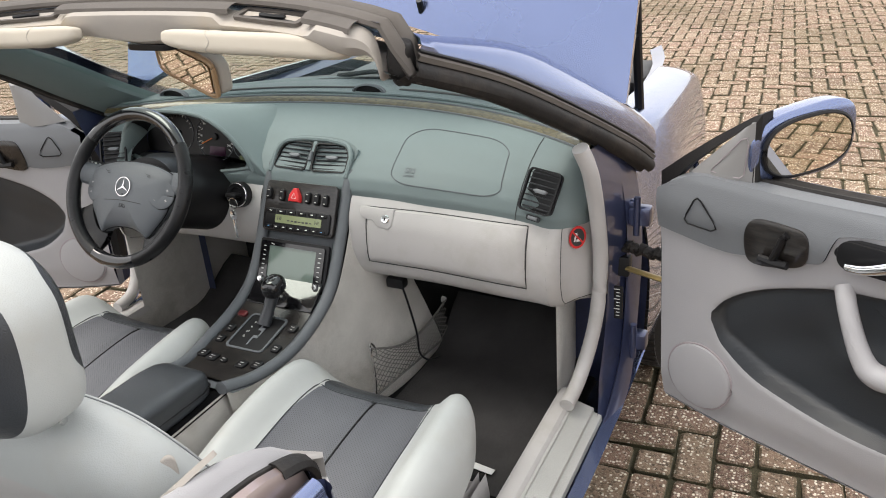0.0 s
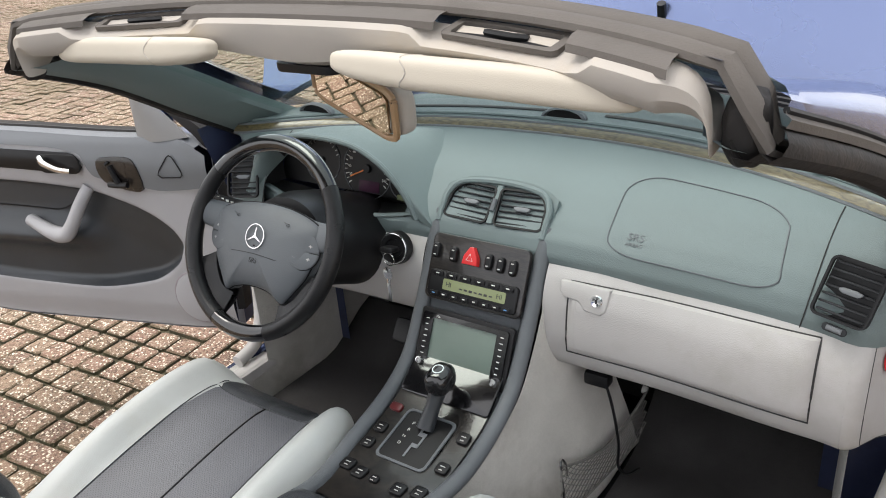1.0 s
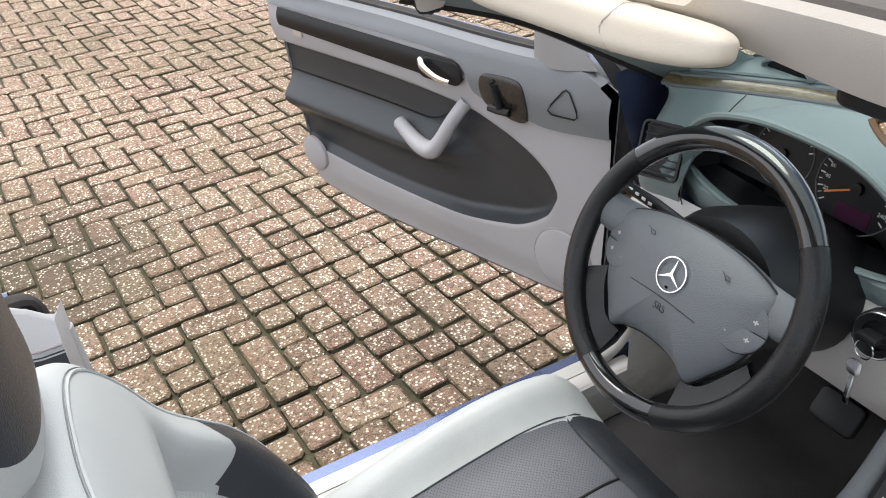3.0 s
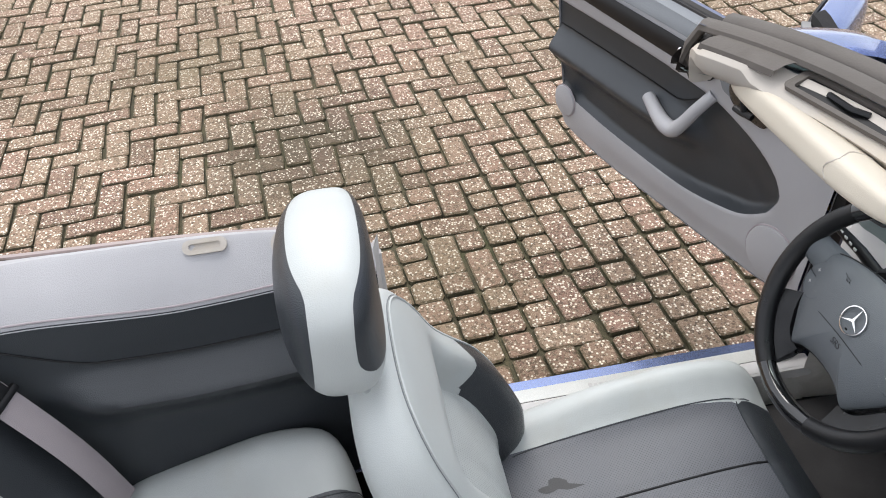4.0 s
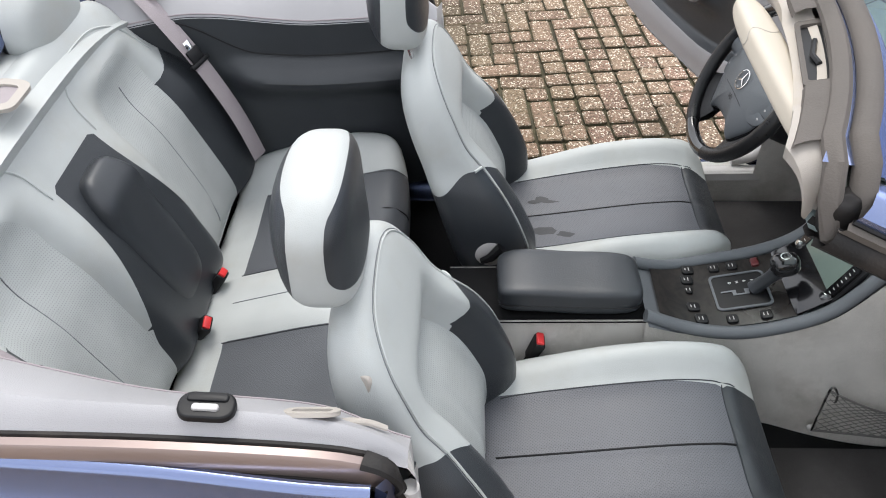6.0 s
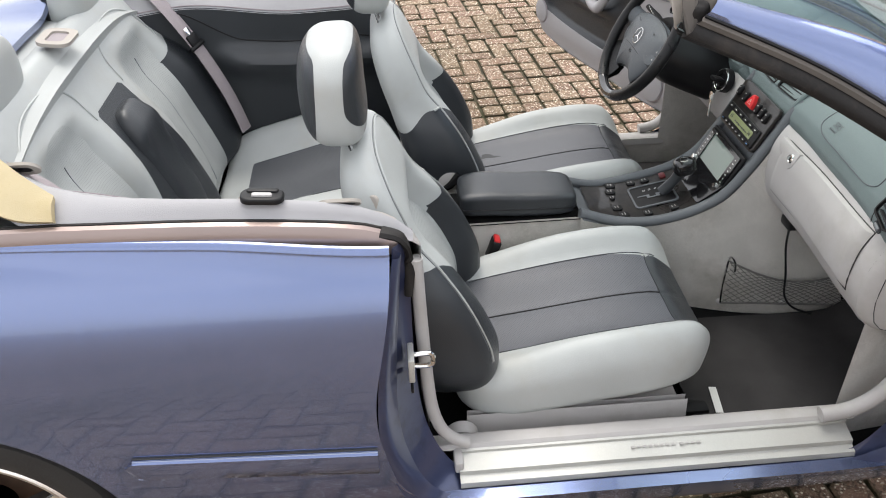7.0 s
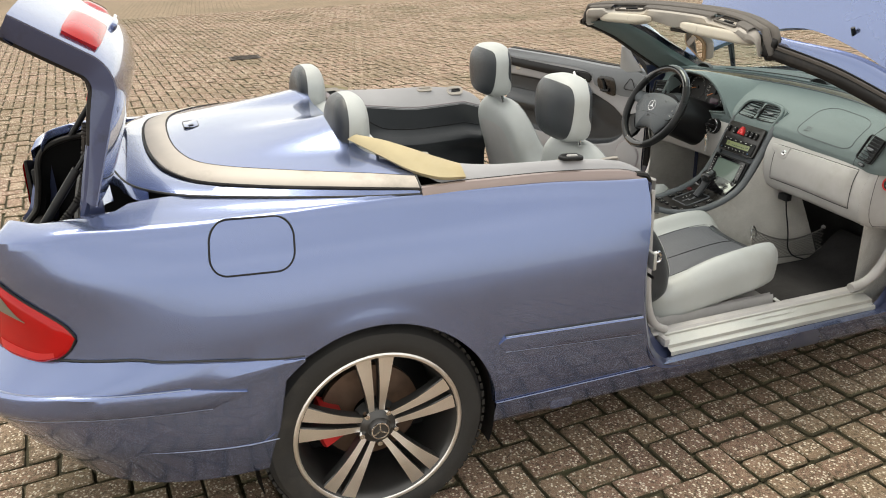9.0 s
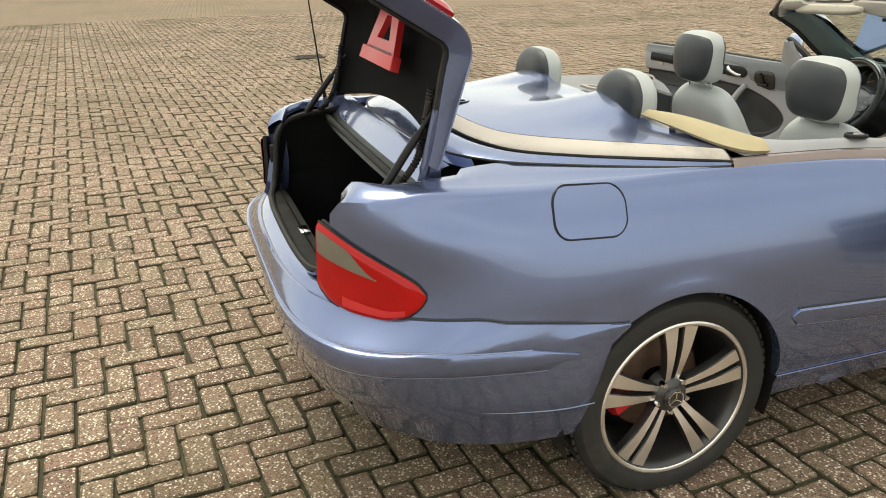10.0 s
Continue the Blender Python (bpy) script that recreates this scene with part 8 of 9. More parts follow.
for k in range(8):
    bm = bmesh.new()
    box(bm, (-0.080 + 0.0228 * k, -0.0195, 0.001), (0.018, 0.008, 0.003), um, 0.001)
    bt = part("button", bm, BLACK, unit)
    bm = bmesh.new()
    box(bm, (-0.080 + 0.0228 * k, -0.0195, 0.0028), (0.006, 0.002, 0.0004), um)
    part("button_mark", bm, INK if k not in (0, 7) else material("blue_mark_%d" % k, (0.1, 0.25, 0.5), 0.5), bt)
for x, up in ((-0.092, 0), (-0.052, -0.002), (0.026, -0.002), (0.052, -0.003), (0.078, -0.004)):
    bm = bmesh.new()
    plate(bm, outline(0.015, 0.030, 0.007, 5), 0.010, cm @ Matrix.Translation((x, 0.030 + up, 0)), 0.004)
    rk = part("rocker_switch", bm, BLACK, clim)
    bm = bmesh.new()
    for dy in (0.008, -0.008):
        box(bm, (x, 0.030 + up + dy, 0.0102), (0.0055, 0.0022, 0.0006), cm)
    part("switch_mark", bm, TRIM_LT, rk)
bm = bmesh.new()
hz = [(-0.017, -0.016), (0.017, -0.016), (0.015, 0.000), (0.004, 0.018), (-0.004, 0.018), (-0.015, 0.000)]
plate(bm, hz, 0.012, cm @ Matrix.Translation((-0.012, 0.031, 0)), 0.003)
hzb = part("hazard_switch", bm, RED, clim, "red hazard warning switch")
bm = bmesh.new()
tube(bm, [cm @ Vector((-0.012 + x, 0.029 + y, 0.0125)) for x, y in ((-0.007, -0.006), (0.007, -0.006), (0, 0.007))], 0.0007, 4, closed=True)
part("switch_mark", bm, INK, hzb)
# aftermarket double-height radio
rm = on_stack(0.632, 0.006)
bm = bmesh.new()
plate(bm, outline(0.206, 0.120, 0.006), 0.008, rm, 0.002)
radio = part("radio", bm, BLACK, console, "black double-height touchscreen radio")
r2 = rm @ Matrix.Translation((0, 0, 0.008))
bm = bmesh.new()
ringplate(bm, outline(0.190, 0.106, 0.006), outline(0.142, 0.086, 0.003), 0.006, r2)
part("radio_frame", bm, BLACK_GLOSS, radio)
bm = bmesh.new()
plate(bm, outline(0.143, 0.087, 0.003), 0.003, r2)
part("screen", bm, SCREEN, radio, "switched-off grey-green screen")
for s in (1, -1):
    for k in range(7):
        bm = bmesh.new()
        box(bm, (s * 0.083, 0.040 - 0.0115 * k, 0.0062), (0.007, 0.0016, 0.001), r2, 0.0006)
        part("side_button", bm, INK, radio)
    bm = bmesh.new()
    lathe(bm, [(0, 0.016), (0.0065, 0.0155), (0.0075, 0.012), (0.0075, 0.004)], r2 @ Matrix.Translation((s * 0.083, -0.043, 0)), 20)
    part("knob", bm, CHROME, radio, "chrome radio knob")
writing("VOL", 0.005, r2 @ Matrix.Translation((-0.060, 0.047, 0.0065)), INK, radio)
# walnut gear panel and ashtray lid
def bed(y, off=0.0):
    z = np.interp(y, [p.y for p in rail[::-1]], [p.z for p in rail[::-1]])
    z2 = np.interp(y + 0.01, [p.y for p in rail[::-1]], [p.z for p in rail[::-1]])
    u = Vector((0, 0.01, z2 - z)).normalized()
    return frame_of(Vector((0, y, z + off)), (1, 0, 0), u)
bm = bmesh.new()
plate(bm, outline(0.196, 0.082, 0.006), 0.006, frame_of((0, 1.722, 0.583), (1, 0, 0), (0, 0.075, 0.055)), 0.002)
part("ashtray_lid", bm, BLACK_GLOSS, console, "black lacquered ashtray lid")
bm = bmesh.new()
add_grid(bm, [[bed(y, 0.004) @ Vector((x, 0, 0)) for x in (-0.098, -0.05, 0.05, 0.098)] for y in steps(1.41, 1.69, 12)])
gp = part("gear_panel", bm, WOOD, console, "dark burr-walnut gear panel")
gm = bed(1.60, 0.006)
bm = bmesh.new()
ringplate(bm, outline(0.108, 0.120, 0.012), outline(0.098, 0.110, 0.010), 0.004, gm)
part("gate_frame", bm, TRIM_DK, gp)
bm = bmesh.new()
plate(bm, outline(0.100, 0.112, 0.010), 0.002, gm)
gate = part("gate_plate", bm, BLACK, gp, "black selector plate with gate markings")
for i, t in enumerate("PRND"):
    writing(t, 0.009, gm @ Matrix.Translation((-0.026, 0.030 - 0.016 * i, 0.0025)), INK, gate)
bm = bmesh.new()
pts = [(0.0, 0.042), (0.0, 0.015), (0.012, 0.010), (0.012, -0.012), (0.0, -0.016), (0.0, -0.040)]
for a, b in zip(pts, pts[1:]):
    box(bm, ((a[0] + b[0]) / 2, (a[1] + b[1]) / 2, 0.003), (abs(a[0] - b[0]) + 0.004, abs(a[1] - b[1]) + 0.004, 0.001), gm)
part("gate_slot", bm, TRIM_MID, gate)
for x, y, w, h in ((-0.078, 1.500, 0.026, 0.034), (-0.045, 1.492, 0.026, 0.034), (-0.012, 1.490, 0.020, 0.020), (0.040, 1.490, 0.026, 0.034), (0.076, 1.500, 0.026, 0.034), (-0.080, 1.560, 0.024, 0.030), (-0.080, 1.600, 0.024, 0.030), (-0.080, 1.650, 0.026, 0.022), (0.080, 1.565, 0.024, 0.030), (0.080, 1.635, 0.024, 0.030)):
    bmx = bed(y, 0.004) @ Matrix.Translation((x, 0, 0))
    bm = bmesh.new()
    plate(bm, outline(w, h * 0.8, 0.006, 4), 0.006, bmx, 0.002)
    red_one = (x, y) == (-0.080, 1.650)
    sb = part("console_switch", bm, material("dark_red_switch", (0.10, 0.012, 0.014), 0.3) if red_one else BLACK, gp, "dark red reflector button" if red_one else "")
    if not red_one:
        bm = bmesh.new()
        box(bm, (0, 0.002, 0.0062), (w * 0.4, 0.0018, 0.0005), bmx)
        box(bm, (0, -0.006, 0.0062), (w * 0.3, 0.0018, 0.0005), bmx)
        part("switch_mark", bm, TRIM_LT, sb)
# selector lever
bm = bmesh.new()
tube(bm, [(0.002, 1.625, 0.545), (0.006, 1.650, 0.580), (0.010, 1.668, 0.612)], lambda k: 0.017 - 0.003 * math.sin(k * math.pi), 14)
lever = part("gear_selector", bm, LEATHER_DK, console, "black leather gear selector")
def knob_f(p):
    a, b, c = p
    return Vector((0.012 + 0.024 * a, 1.672 + 0.030 * b - 0.004 * c, 0.628 + 0.024 * c + 0.006 * b))
part("selector_knob", blob(knob_f, lambda p: 0, 10, 2.8)[0], BLACK_GLOSS, lever, "black knob with a chrome emblem", sharp=75)
bm = bmesh.new()
lathe(bm, [(0.011, 0.0), (0.011, 0.0016), (0.009, 0.0016), (0.009, 0)], frame_of((0.012, 1.668, 0.6515), (1, 0, 0), (0, 0.97, 0.2)), 24)
part("emblem", bm, CHROME, lever)
# footwell net on the flank
net = new("stowage_net")
net.parent = console
tagged(net, "grey elastic map net on wire hooks")
def net_pt(u, v):
    sag = 0.05 * math.sin(math.pi * u) * v
    y = mixv(1.755, 2.10, u)
    z = mixv(mixv(0.305, 0.295, u), mixv(0.445, 0.41, u) - sag, v)
    return Vector((mixv(0.196, 0.232, u) + 0.012, y, z))
bm = bmesh.new()
N = 15
for i in range(-8, N):
    for sgn in (1, -1):
        pts = []
        for j in range(13):
            v = j / 12
            u = (i + 8 * v) / N if sgn > 0 else (i + 8 * (1 - v)) / N
            if 0 <= u <= 1:
                pts.append(net_pt(u, v))
        if len(pts) > 1:
            tube(bm, pts, 0.0011, 4)
part("mesh", bm, NET, net)
for v in (0.0, 1.0):
    bm = bmesh.new()
    tube(bm, [net_pt(u, v) for u in steps(0, 1, 16)], 0.0028, 6)
    part("cord", bm, NET, net)
bm = bmesh.new()
tube(bm, spline([net_pt(0, 0), net_pt(0, 0.5) + Vector((0.012, -0.01, 0)), net_pt(0, 1.0) + Vector((0, 0, 0.01)), net_pt(0.05, 1.02), net_pt(0.06, 0.8)], 20), 0.0028, 6)
part("wire_hook", bm, CHROME, net, "bent steel wire hook")
for u, v in ((0, 0), (0.5, 0), (1.0, 0), (1.0, 1.0)):
    bm = bmesh.new()
    lathe(bm, [(0, 0.012), (0.007, 0.010), (0.009, 0.0)], frame_of(net_pt(u, v) - Vector((0.010, 0, 0)), (0, 1, 0), (0, 0, 1)), 12)
    part("net_button", bm, TRIM_LT, net)
# socket and a loose black cable under the glovebox
bm = bmesh.new()
box(bm, (0.225, 1.885, 0.570), (0.05, 0.03, 0.028), bevel=0.006)
part("diagnostic_socket", bm, BLACK, console, "black socket under the dash")
cable = bmesh.new()
tube(cable, spline([(0.245, 1.875, 0.565), (0.262, 1.868, 0.52), (0.268, 1.885, 0.43), (0.262, 1.90, 0.36), (0.268, 1.93, 0.32), (0.275, 1.98, 0.30)], 24), 0.003, 6)
cab = part("loose_cable", cable, BLACK)
tagged(cab, "thin black cable hanging from a socket under the dash", "cable")

# pedals
for x, z, w, h in ((-0.300, 0.47, 0.085, 0.06), (-0.190, 0.43, 0.055, 0.13)):
    bm = bmesh.new()
    m = frame_of((x, 1.985, z), (1, 0, 0), (0, 0.55, 0.83))
    plate(bm, outline(w, h, 0.012), 0.014, m, 0.005)
    tube(bm, [m @ Vector((0, 0, 0)), (x, 2.15, z + 0.2)], 0.012, 8)
    part("pedal", bm, BLACK, car, "black rubber pedal")

# mats
def mat(name_label, x0, x1, y0, y1):
    def f(u, v):
        x, y = mixv(x0, x1, u), mixv(y0, y1, v)
        rise = 0.11 * ease(y, 2.02, 2.22)
        return Vector((x, y, 0.272 + rise + 0.002 * math.sin(11 * u + 7 * v)))
    ob = part("floor_mat", shell(f, steps(0, 1, 14), steps(0, 1, 18), 0.009, flip=-1), CARPET_DK)
    tagged(ob, name_label, "car mat", "car mats")
    return ob
m1 = mat("black carpet mat with a white woven label in the passenger footwell", 0.24, 0.635, 1.555, 2.20)
mat("black carpet mat lying in the driver's footwell", -0.635, -0.19, 1.60, 2.20)
bm = bmesh.new()
box(bm, (0.545, 1.622, 0.287), (0.085, 0.018, 0.002), Matrix.Translation((0.545, 1.622, 0)) @ Matrix.Rotation(radians(-8), 4, "Z") @ Matrix.Translation((-0.545, -1.622, 0)), 0.0008)
part("woven_label", bm, INK, m1, "white woven label")

# ---- doors: d along the door from its hinge, h up, w out of its trim ----
def door(s, th, hinge, drop):
    dr = new("door")
    dr.parent = car
    tagged(dr, "open blue door with grey and charcoal trim")
    H = Vector((*hinge, -drop))
    u = Vector((s * math.sin(th), -math.cos(th), 0))
    n = Vector((-s * math.cos(th), -math.sin(th), 0))
    def P(d, h, w=0.0):
        return H + u * d + Vector((0, 0, h)) + n * w
    M = Matrix((u, Vector((0, 0, 1)), n)).transposed().to_4x4()
    M = Matrix.Translation(H) @ M
    # when s < 0 the frame is left-handed the other way, so plates take their own frame
    def fr(d, h, w=0.0):
        x = -u if s < 0 else u
        return frame_of(P(d, h, w), x, (0, 0, 1))
    sg = -1 if s < 0 else 1
    # outlines of the door: bottom and top edge, rear end slopes
    top = hermite([(0.07, 0.868), (0.11, 0.892), (0.18, 0.916), (0.30, 0.914), (0.7, 0.928), (1.13, 0.938)])
    slate = hermite([(0.07, 0.792), (0.24, 0.776), (0.30, 0.785), (0.43, 0.812), (0.46, 0.875), (0.6, 0.893), (1.2, 0.905)])
    low = hermite([(-0.02, 0.375), (0.3, 0.352), (0.8, 0.352), (1.06, 0.375), (1.14, 0.44)])
    rear = lambda k: 1.135 + 0.035 * k - 0.05 * (1 - k) ** 3
    front = lambda k: 0.105 - 0.022 * k
    def grid(a, k, w):
        d = mixv(front(k), rear(k), a)
        return P(d, mixv(low(d), top(d), k), w)
    ua, ka = steps(0, 1, 40), steps(0, 1, 30)
    # outer skin curved like the flank
    bulge = lambda k: -0.060 - 0.105 * (1 - (2 * k - 0.75) ** 2 / 1.6) * 0.62
    part("outer_skin", surf(lambda a, k: grid(a, k, bulge(k)) + n * 0.0, ua, ka), PAINT, dr, "blue outer door skin")
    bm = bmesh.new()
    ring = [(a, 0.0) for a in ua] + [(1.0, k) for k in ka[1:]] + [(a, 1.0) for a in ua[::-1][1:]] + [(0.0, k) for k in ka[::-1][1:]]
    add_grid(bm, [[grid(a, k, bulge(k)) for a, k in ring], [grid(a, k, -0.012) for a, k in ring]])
    part("door_edge", bm, PAINT_SHADED, dr, "blue painted door edge")
    # trim, one height field: sunk pocket, raised belt
    pocket_top = hermite([(0.215, 0.625), (0.245, 0.665), (0.30, 0.705), (0.376, 0.738), (0.48, 0.768), (0.75, 0.79), (1.13, 0.80)])
    pocket_low = hermite([(0.215, 0.615), (0.245, 0.560), (0.35, 0.500), (0.55, 0.470), (0.80, 0.478), (1.13, 0.51)])
    def field(d, h):
        w = 0.020 + 0.012 * ease(h, 0.36, 0.44) - 0.010 * ease(h, 0.90, 0.935)
        inside = ease(pocket_top(d) - h, -0.004, 0.012) * ease(h - pocket_low(d), -0.004, 0.020) * ease(d, 0.214, 0.235)
        hollow = 0.022 + 0.020 * bump(d, 0.38, 0.2) * ease(pocket_top(d) - h, 0.02, 0.16)
        w -= inside * hollow
        w += inside * 0.050 * bump(h, 0.625 + 0.03 * (d - 0.5), 0.040) * ease(d, 0.42, 0.62)
        w += 0.014 * bump(h, 0.845 + 0.012 * d, 0.055) * (1 - inside)
        return w
    def region(d, h):
        if h > slate(d):
            return "sail"
        if d > 0.217 and pocket_low(d) < h < pocket_top(d):
            return "pocket"
        return "pale"
    pieces = {}
    na, nk = 120, 72
    def tri_pt(a, k):
        d = mixv(front(k), rear(k), a)
        h = mixv(low(d) + 0.006, top(d), k)
        return d, h
    def emit(key, ring):
        bm = pieces.setdefault(key, bmesh.new())
        bm.faces.new([bm.verts.new(P(d, h, field(d, h) + (0.0 if key != "sail" else 0.006))) for d, h in ring])
    def between(a, b, k):
        return (a[0] + (b[0] - a[0]) * k, a[1] + (b[1] - a[1]) * k)
    for i in range(na):
        for j in range(nk):
            split_cell([tri_pt(i / na, j / nk), tri_pt((i + 1) / na, j / nk), tri_pt((i + 1) / na, (j + 1) / nk), tri_pt(i / na, (j + 1) / nk)], between, lambda p: region(*p), emit)
    for key, nm, mt, lb in (("pale", "door_trim", SIDE_LT, "pale grey moulded door trim"), ("pocket", "door_pocket", LEATHER_DK, "charcoal leather door panel with a map pocket"), ("sail", "upper_trim", TRIM_MID, "slate grey upper door trim")):
        part(nm, pieces[key], mt, dr, lb, sharp=70)
    bm = bmesh.new()
    add_grid(bm, [[grid(a, k, -0.012) for a, k in ring], [grid(min(max(a, 0.002), 0.998), k, 0.018) for a, k in ring]])
    part("trim_edge", bm, SIDE_LT, dr)
    # slate cap along the top, up to the window slot
    bm = bmesh.new()
    add_grid(bm, [[P(d, top(d) - 0.006, field(d, top(d)) + 0.008), P(d, top(d) + 0.003, field(d, top(d)) + 0.004), P(d, top(d) + 0.005, 0.004), P(d, top(d) + 0.003, -0.014)] for d in steps(0.11, 1.165, 30)])
    part("trim_cap", bm, TRIM_MID, dr)
    # upper charcoal inlay with its joint
    bm = bmesh.new()
    tube(bm, [P(d, mixv(0.0, 1.0, 1) * (pocket_top(d) - 0.085 + 0.085 * ease(d, 0.62, 0.45)), field(d, pocket_top(d) - 0.085) + 0.001) for d in steps(0.50, 1.14, 24)], 0.0022, 5)
    part("inlay_joint", bm, BLACK, dr)
    # lacquered wood strip round the handle
    def strip(t, k):
        d = mixv(0.455, 1.12, t)
        half = 0.030 - 0.007 * t
        h = 0.846 + 0.030 * t + half * k * math.sqrt(max(0.05, 1 - max(0, 1 - t / 0.06) ** 2))
        return P(d, h, field(d, h) + 0.008 - 0.004 * k * k)
    ws = part("wood_strip", surf(strip, steps(0, 1, 36), steps(-1, 1, 7)), BLACK, dr, "black lacquered wood strip")
    bm = bmesh.new()
    plate(bm, outline(0.130, 0.052, 0.020), 0.004, fr(0.525, 0.847, field(0.525, 0.847) + 0.006), 0.001)
    cup = part("handle_recess", bm, BLACK, dr)
    bm = bmesh.new()
    hm2 = fr(0.545, 0.850, field(0.545, 0.850) + 0.009)
    tube(bm, spline([hm2 @ Vector((sg * x, y, z)) for x, y, z in ((0.030, 0.004, 0.004), (0.022, 0.014, 0.014), (0.008, 0.004, 0.020), (-0.030, -0.012, 0.020), (-0.062, -0.018, 0.014))], 16), lambda k: 0.014 - 0.008 * k, 10, flat=0.6, up=tuple(n))
    part("door_handle", bm, CHROME, cup, "chrome inner door handle")
    # seat switch plate
    bm = bmesh.new()
    tab = spline_2d([(-0.058, 0.012), (-0.050, 0.045), (-0.010, 0.052), (0.045, 0.050), (0.064, 0.030), (0.068, -0.010), (0.060, -0.042), (0.030, -0.046), (-0.020, -0.034), (-0.050, -0.018)], 40)
    add_grid(bm, [[P(0.352 - x * g, 0.818 + y * g, field(0.352 - x * g, 0.818 + y * g) + lift) for x, y in tab] for g, lift in ((1.0, 0.002), (0.985, 0.0095), (0.94, 0.0105), (0.6, 0.0105), (0.3, 0.0105), (0.02, 0.0105))], close_v=True)
    sp = part("seat_switch_plate", bm, WOOD, dr, "dark plate with seat-shaped switches")
    sm2 = fr(0.352, 0.818, field(0.352, 0.818) + 0.011)
    for pts, r in ((((0.012, 0.030), (0.004, 0.002), (-0.004, -0.018)), 0.007), (((-0.030, -0.022), (0.000, -0.024), (0.026, -0.022)), 0.008), (((0.016, 0.034), (0.020, 0.038)), 0.007)):
        bm = bmesh.new()
        tube(bm, [sm2 @ Vector((sg * x, y, 0.006)) for x, y in pts], r, 8, up=tuple(n))
        part("seat_switch", bm, BLACK, sp)
    # pull handle
    bm = bmesh.new()
    pth = [(0.470, 0.778, 0.030), (0.495, 0.735, 0.052), (0.530, 0.675, 0.066), (0.560, 0.648, 0.068), (0.610, 0.652, 0.062), (0.690, 0.676, 0.040)]
    tube(bm, spline([P(d, h, w) for d, h, w in pth], 26), lambda k: 0.0165 + 0.006 * bump(k, 0.65, 0.25), 12, up=tuple(n))
    part("pull_handle", bm, SIDE_LT, dr, "pale grey pull handle")
    # loudspeaker grilles
    for d, h, r, nm in ((0.200, 0.462, 0.078, "speaker_grille"), (1.075, 0.480, 0.052, "lamp_cover")):
        bm = bmesh.new()
        m = fr(d, h, field(d, h) - 0.002)
        lathe(bm, [(0, 0.012), (r * 0.8, 0.011), (r * 0.95, 0.008), (r, 0.0)], m, 36)
        g = part(nm, bm, SIDE_LT, dr, "round pale speaker grille")
        bm = bmesh.new()
        tube(bm, [m @ Vector((r * math.cos(2 * math.pi * i / 36), r * math.sin(2 * math.pi * i / 36), 0.003)) for i in range(36)], 0.0022, 5, closed=True)
        part("grille_joint", bm, BELT, g)
    # triangular tweeter in the front block and the mirror sail above
    bm = bmesh.new()
    m = fr(0.188, 0.842, field(0.188, 0.842) + 0.007)
    tr_pts = [(sg * (x - 0.188), y - 0.842) for x, y in ((0.226, 0.824), (0.219, 0.838), (0.190, 0.872), (0.182, 0.877), (0.174, 0.872), (0.158, 0.838), (0.155, 0.826), (0.162, 0.819), (0.216, 0.817))]
    tube(bm, [m @ Vector((x, y, 0.001)) for x, y in tr_pts], 0.0018, 5, closed=True)
    part("tweeter_joint", bm, BLACK, dr)
    def sail(t, k):
        d = mixv(mixv(0.136, 0.274, t), mixv(0.246, 0.268, t), k)
        return P(d, mixv(mixv(0.912, 0.905, t), mixv(1.022, 1.036, t), k), 0.012 + 0.014 * math.sin(math.pi * t) * (1 - 0.5 * k))
    part("mirror_sail", shell(sail, steps(0, 1, 10), steps(0, 1, 12), 0.018, flip=1), SAIL_M, dr, "grey triangular mirror trim")
    bm = bmesh.new()
    tube(bm, [sail(a, b) + n * 0.001 for a, b in ((0.30, 0.14), (0.78, 0.14), (0.84, 0.20), (0.80, 0.68), (0.70, 0.78), (0.50, 0.76), (0.36, 0.50), (0.28, 0.22))], 0.0014, 5, closed=True)
    part("sail_joint", bm, BELT, dr)
    bm = bmesh.new()
    edge = [(0.278, 0.912), (0.274, 1.050), (0.256, 1.042), (0.178, 0.988), (0.116, 0.940), (0.062, 0.895), (0.070, 0.70), (0.085, 0.42)]
    back = [(0.270, 0.912), (0.267, 1.034), (0.252, 1.026), (0.180, 0.968), (0.128, 0.920), (0.088, 0.872), (0.096, 0.70), (0.110, 0.42)]
    add_grid(bm, [[P(a, b, -0.030), P(a, b, 0.006), P(c, e, 0.014), P(c, e, -0.012)] for (a, b), (c, e) in zip(edge, back)])
    part("sail_seal", bm, RUBBER, dr, "black mirror seal")
    # window slot rubber along the top
    bm = bmesh.new()
    tube(bm, [P(d, top(d) + 0.004, -0.010) for d in steps(0.275, 1.16, 20)], 0.006, 6)
    part("window_rubber", bm, RUBBER, dr, "black window slot rubber")
    bm = bmesh.new()
    add_grid(bm, [[P(d, top(d) + 0.006, -0.02), P(d, top(d) + 0.010, -0.034), P(d, top(d) - 0.006, -0.046), P(d, top(d) - 0.03, -0.056)] for d in steps(0.29, 1.17, 20)])
    part("belt_moulding", bm, RUBBER, dr)
    bm = bmesh.new()
    plate(bm, outline(0.036, 0.024, 0.008), 0.004, fr(1.045, 0.842, field(1.045, 0.842)), 0.001)
    part("lock_indicator", bm, HEAD_LT, dr)
    # lower rubber lip
    bm = bmesh.new()
    tube(bm, [P(d, low(d) + 0.002, 0.0) for d in steps(0.11, 1.12, 24)], 0.007, 6)
    part("bottom_lip", bm, RUBBER, dr)
    # outer mirror
    mir = new("door_mirror")
    mir.parent = dr
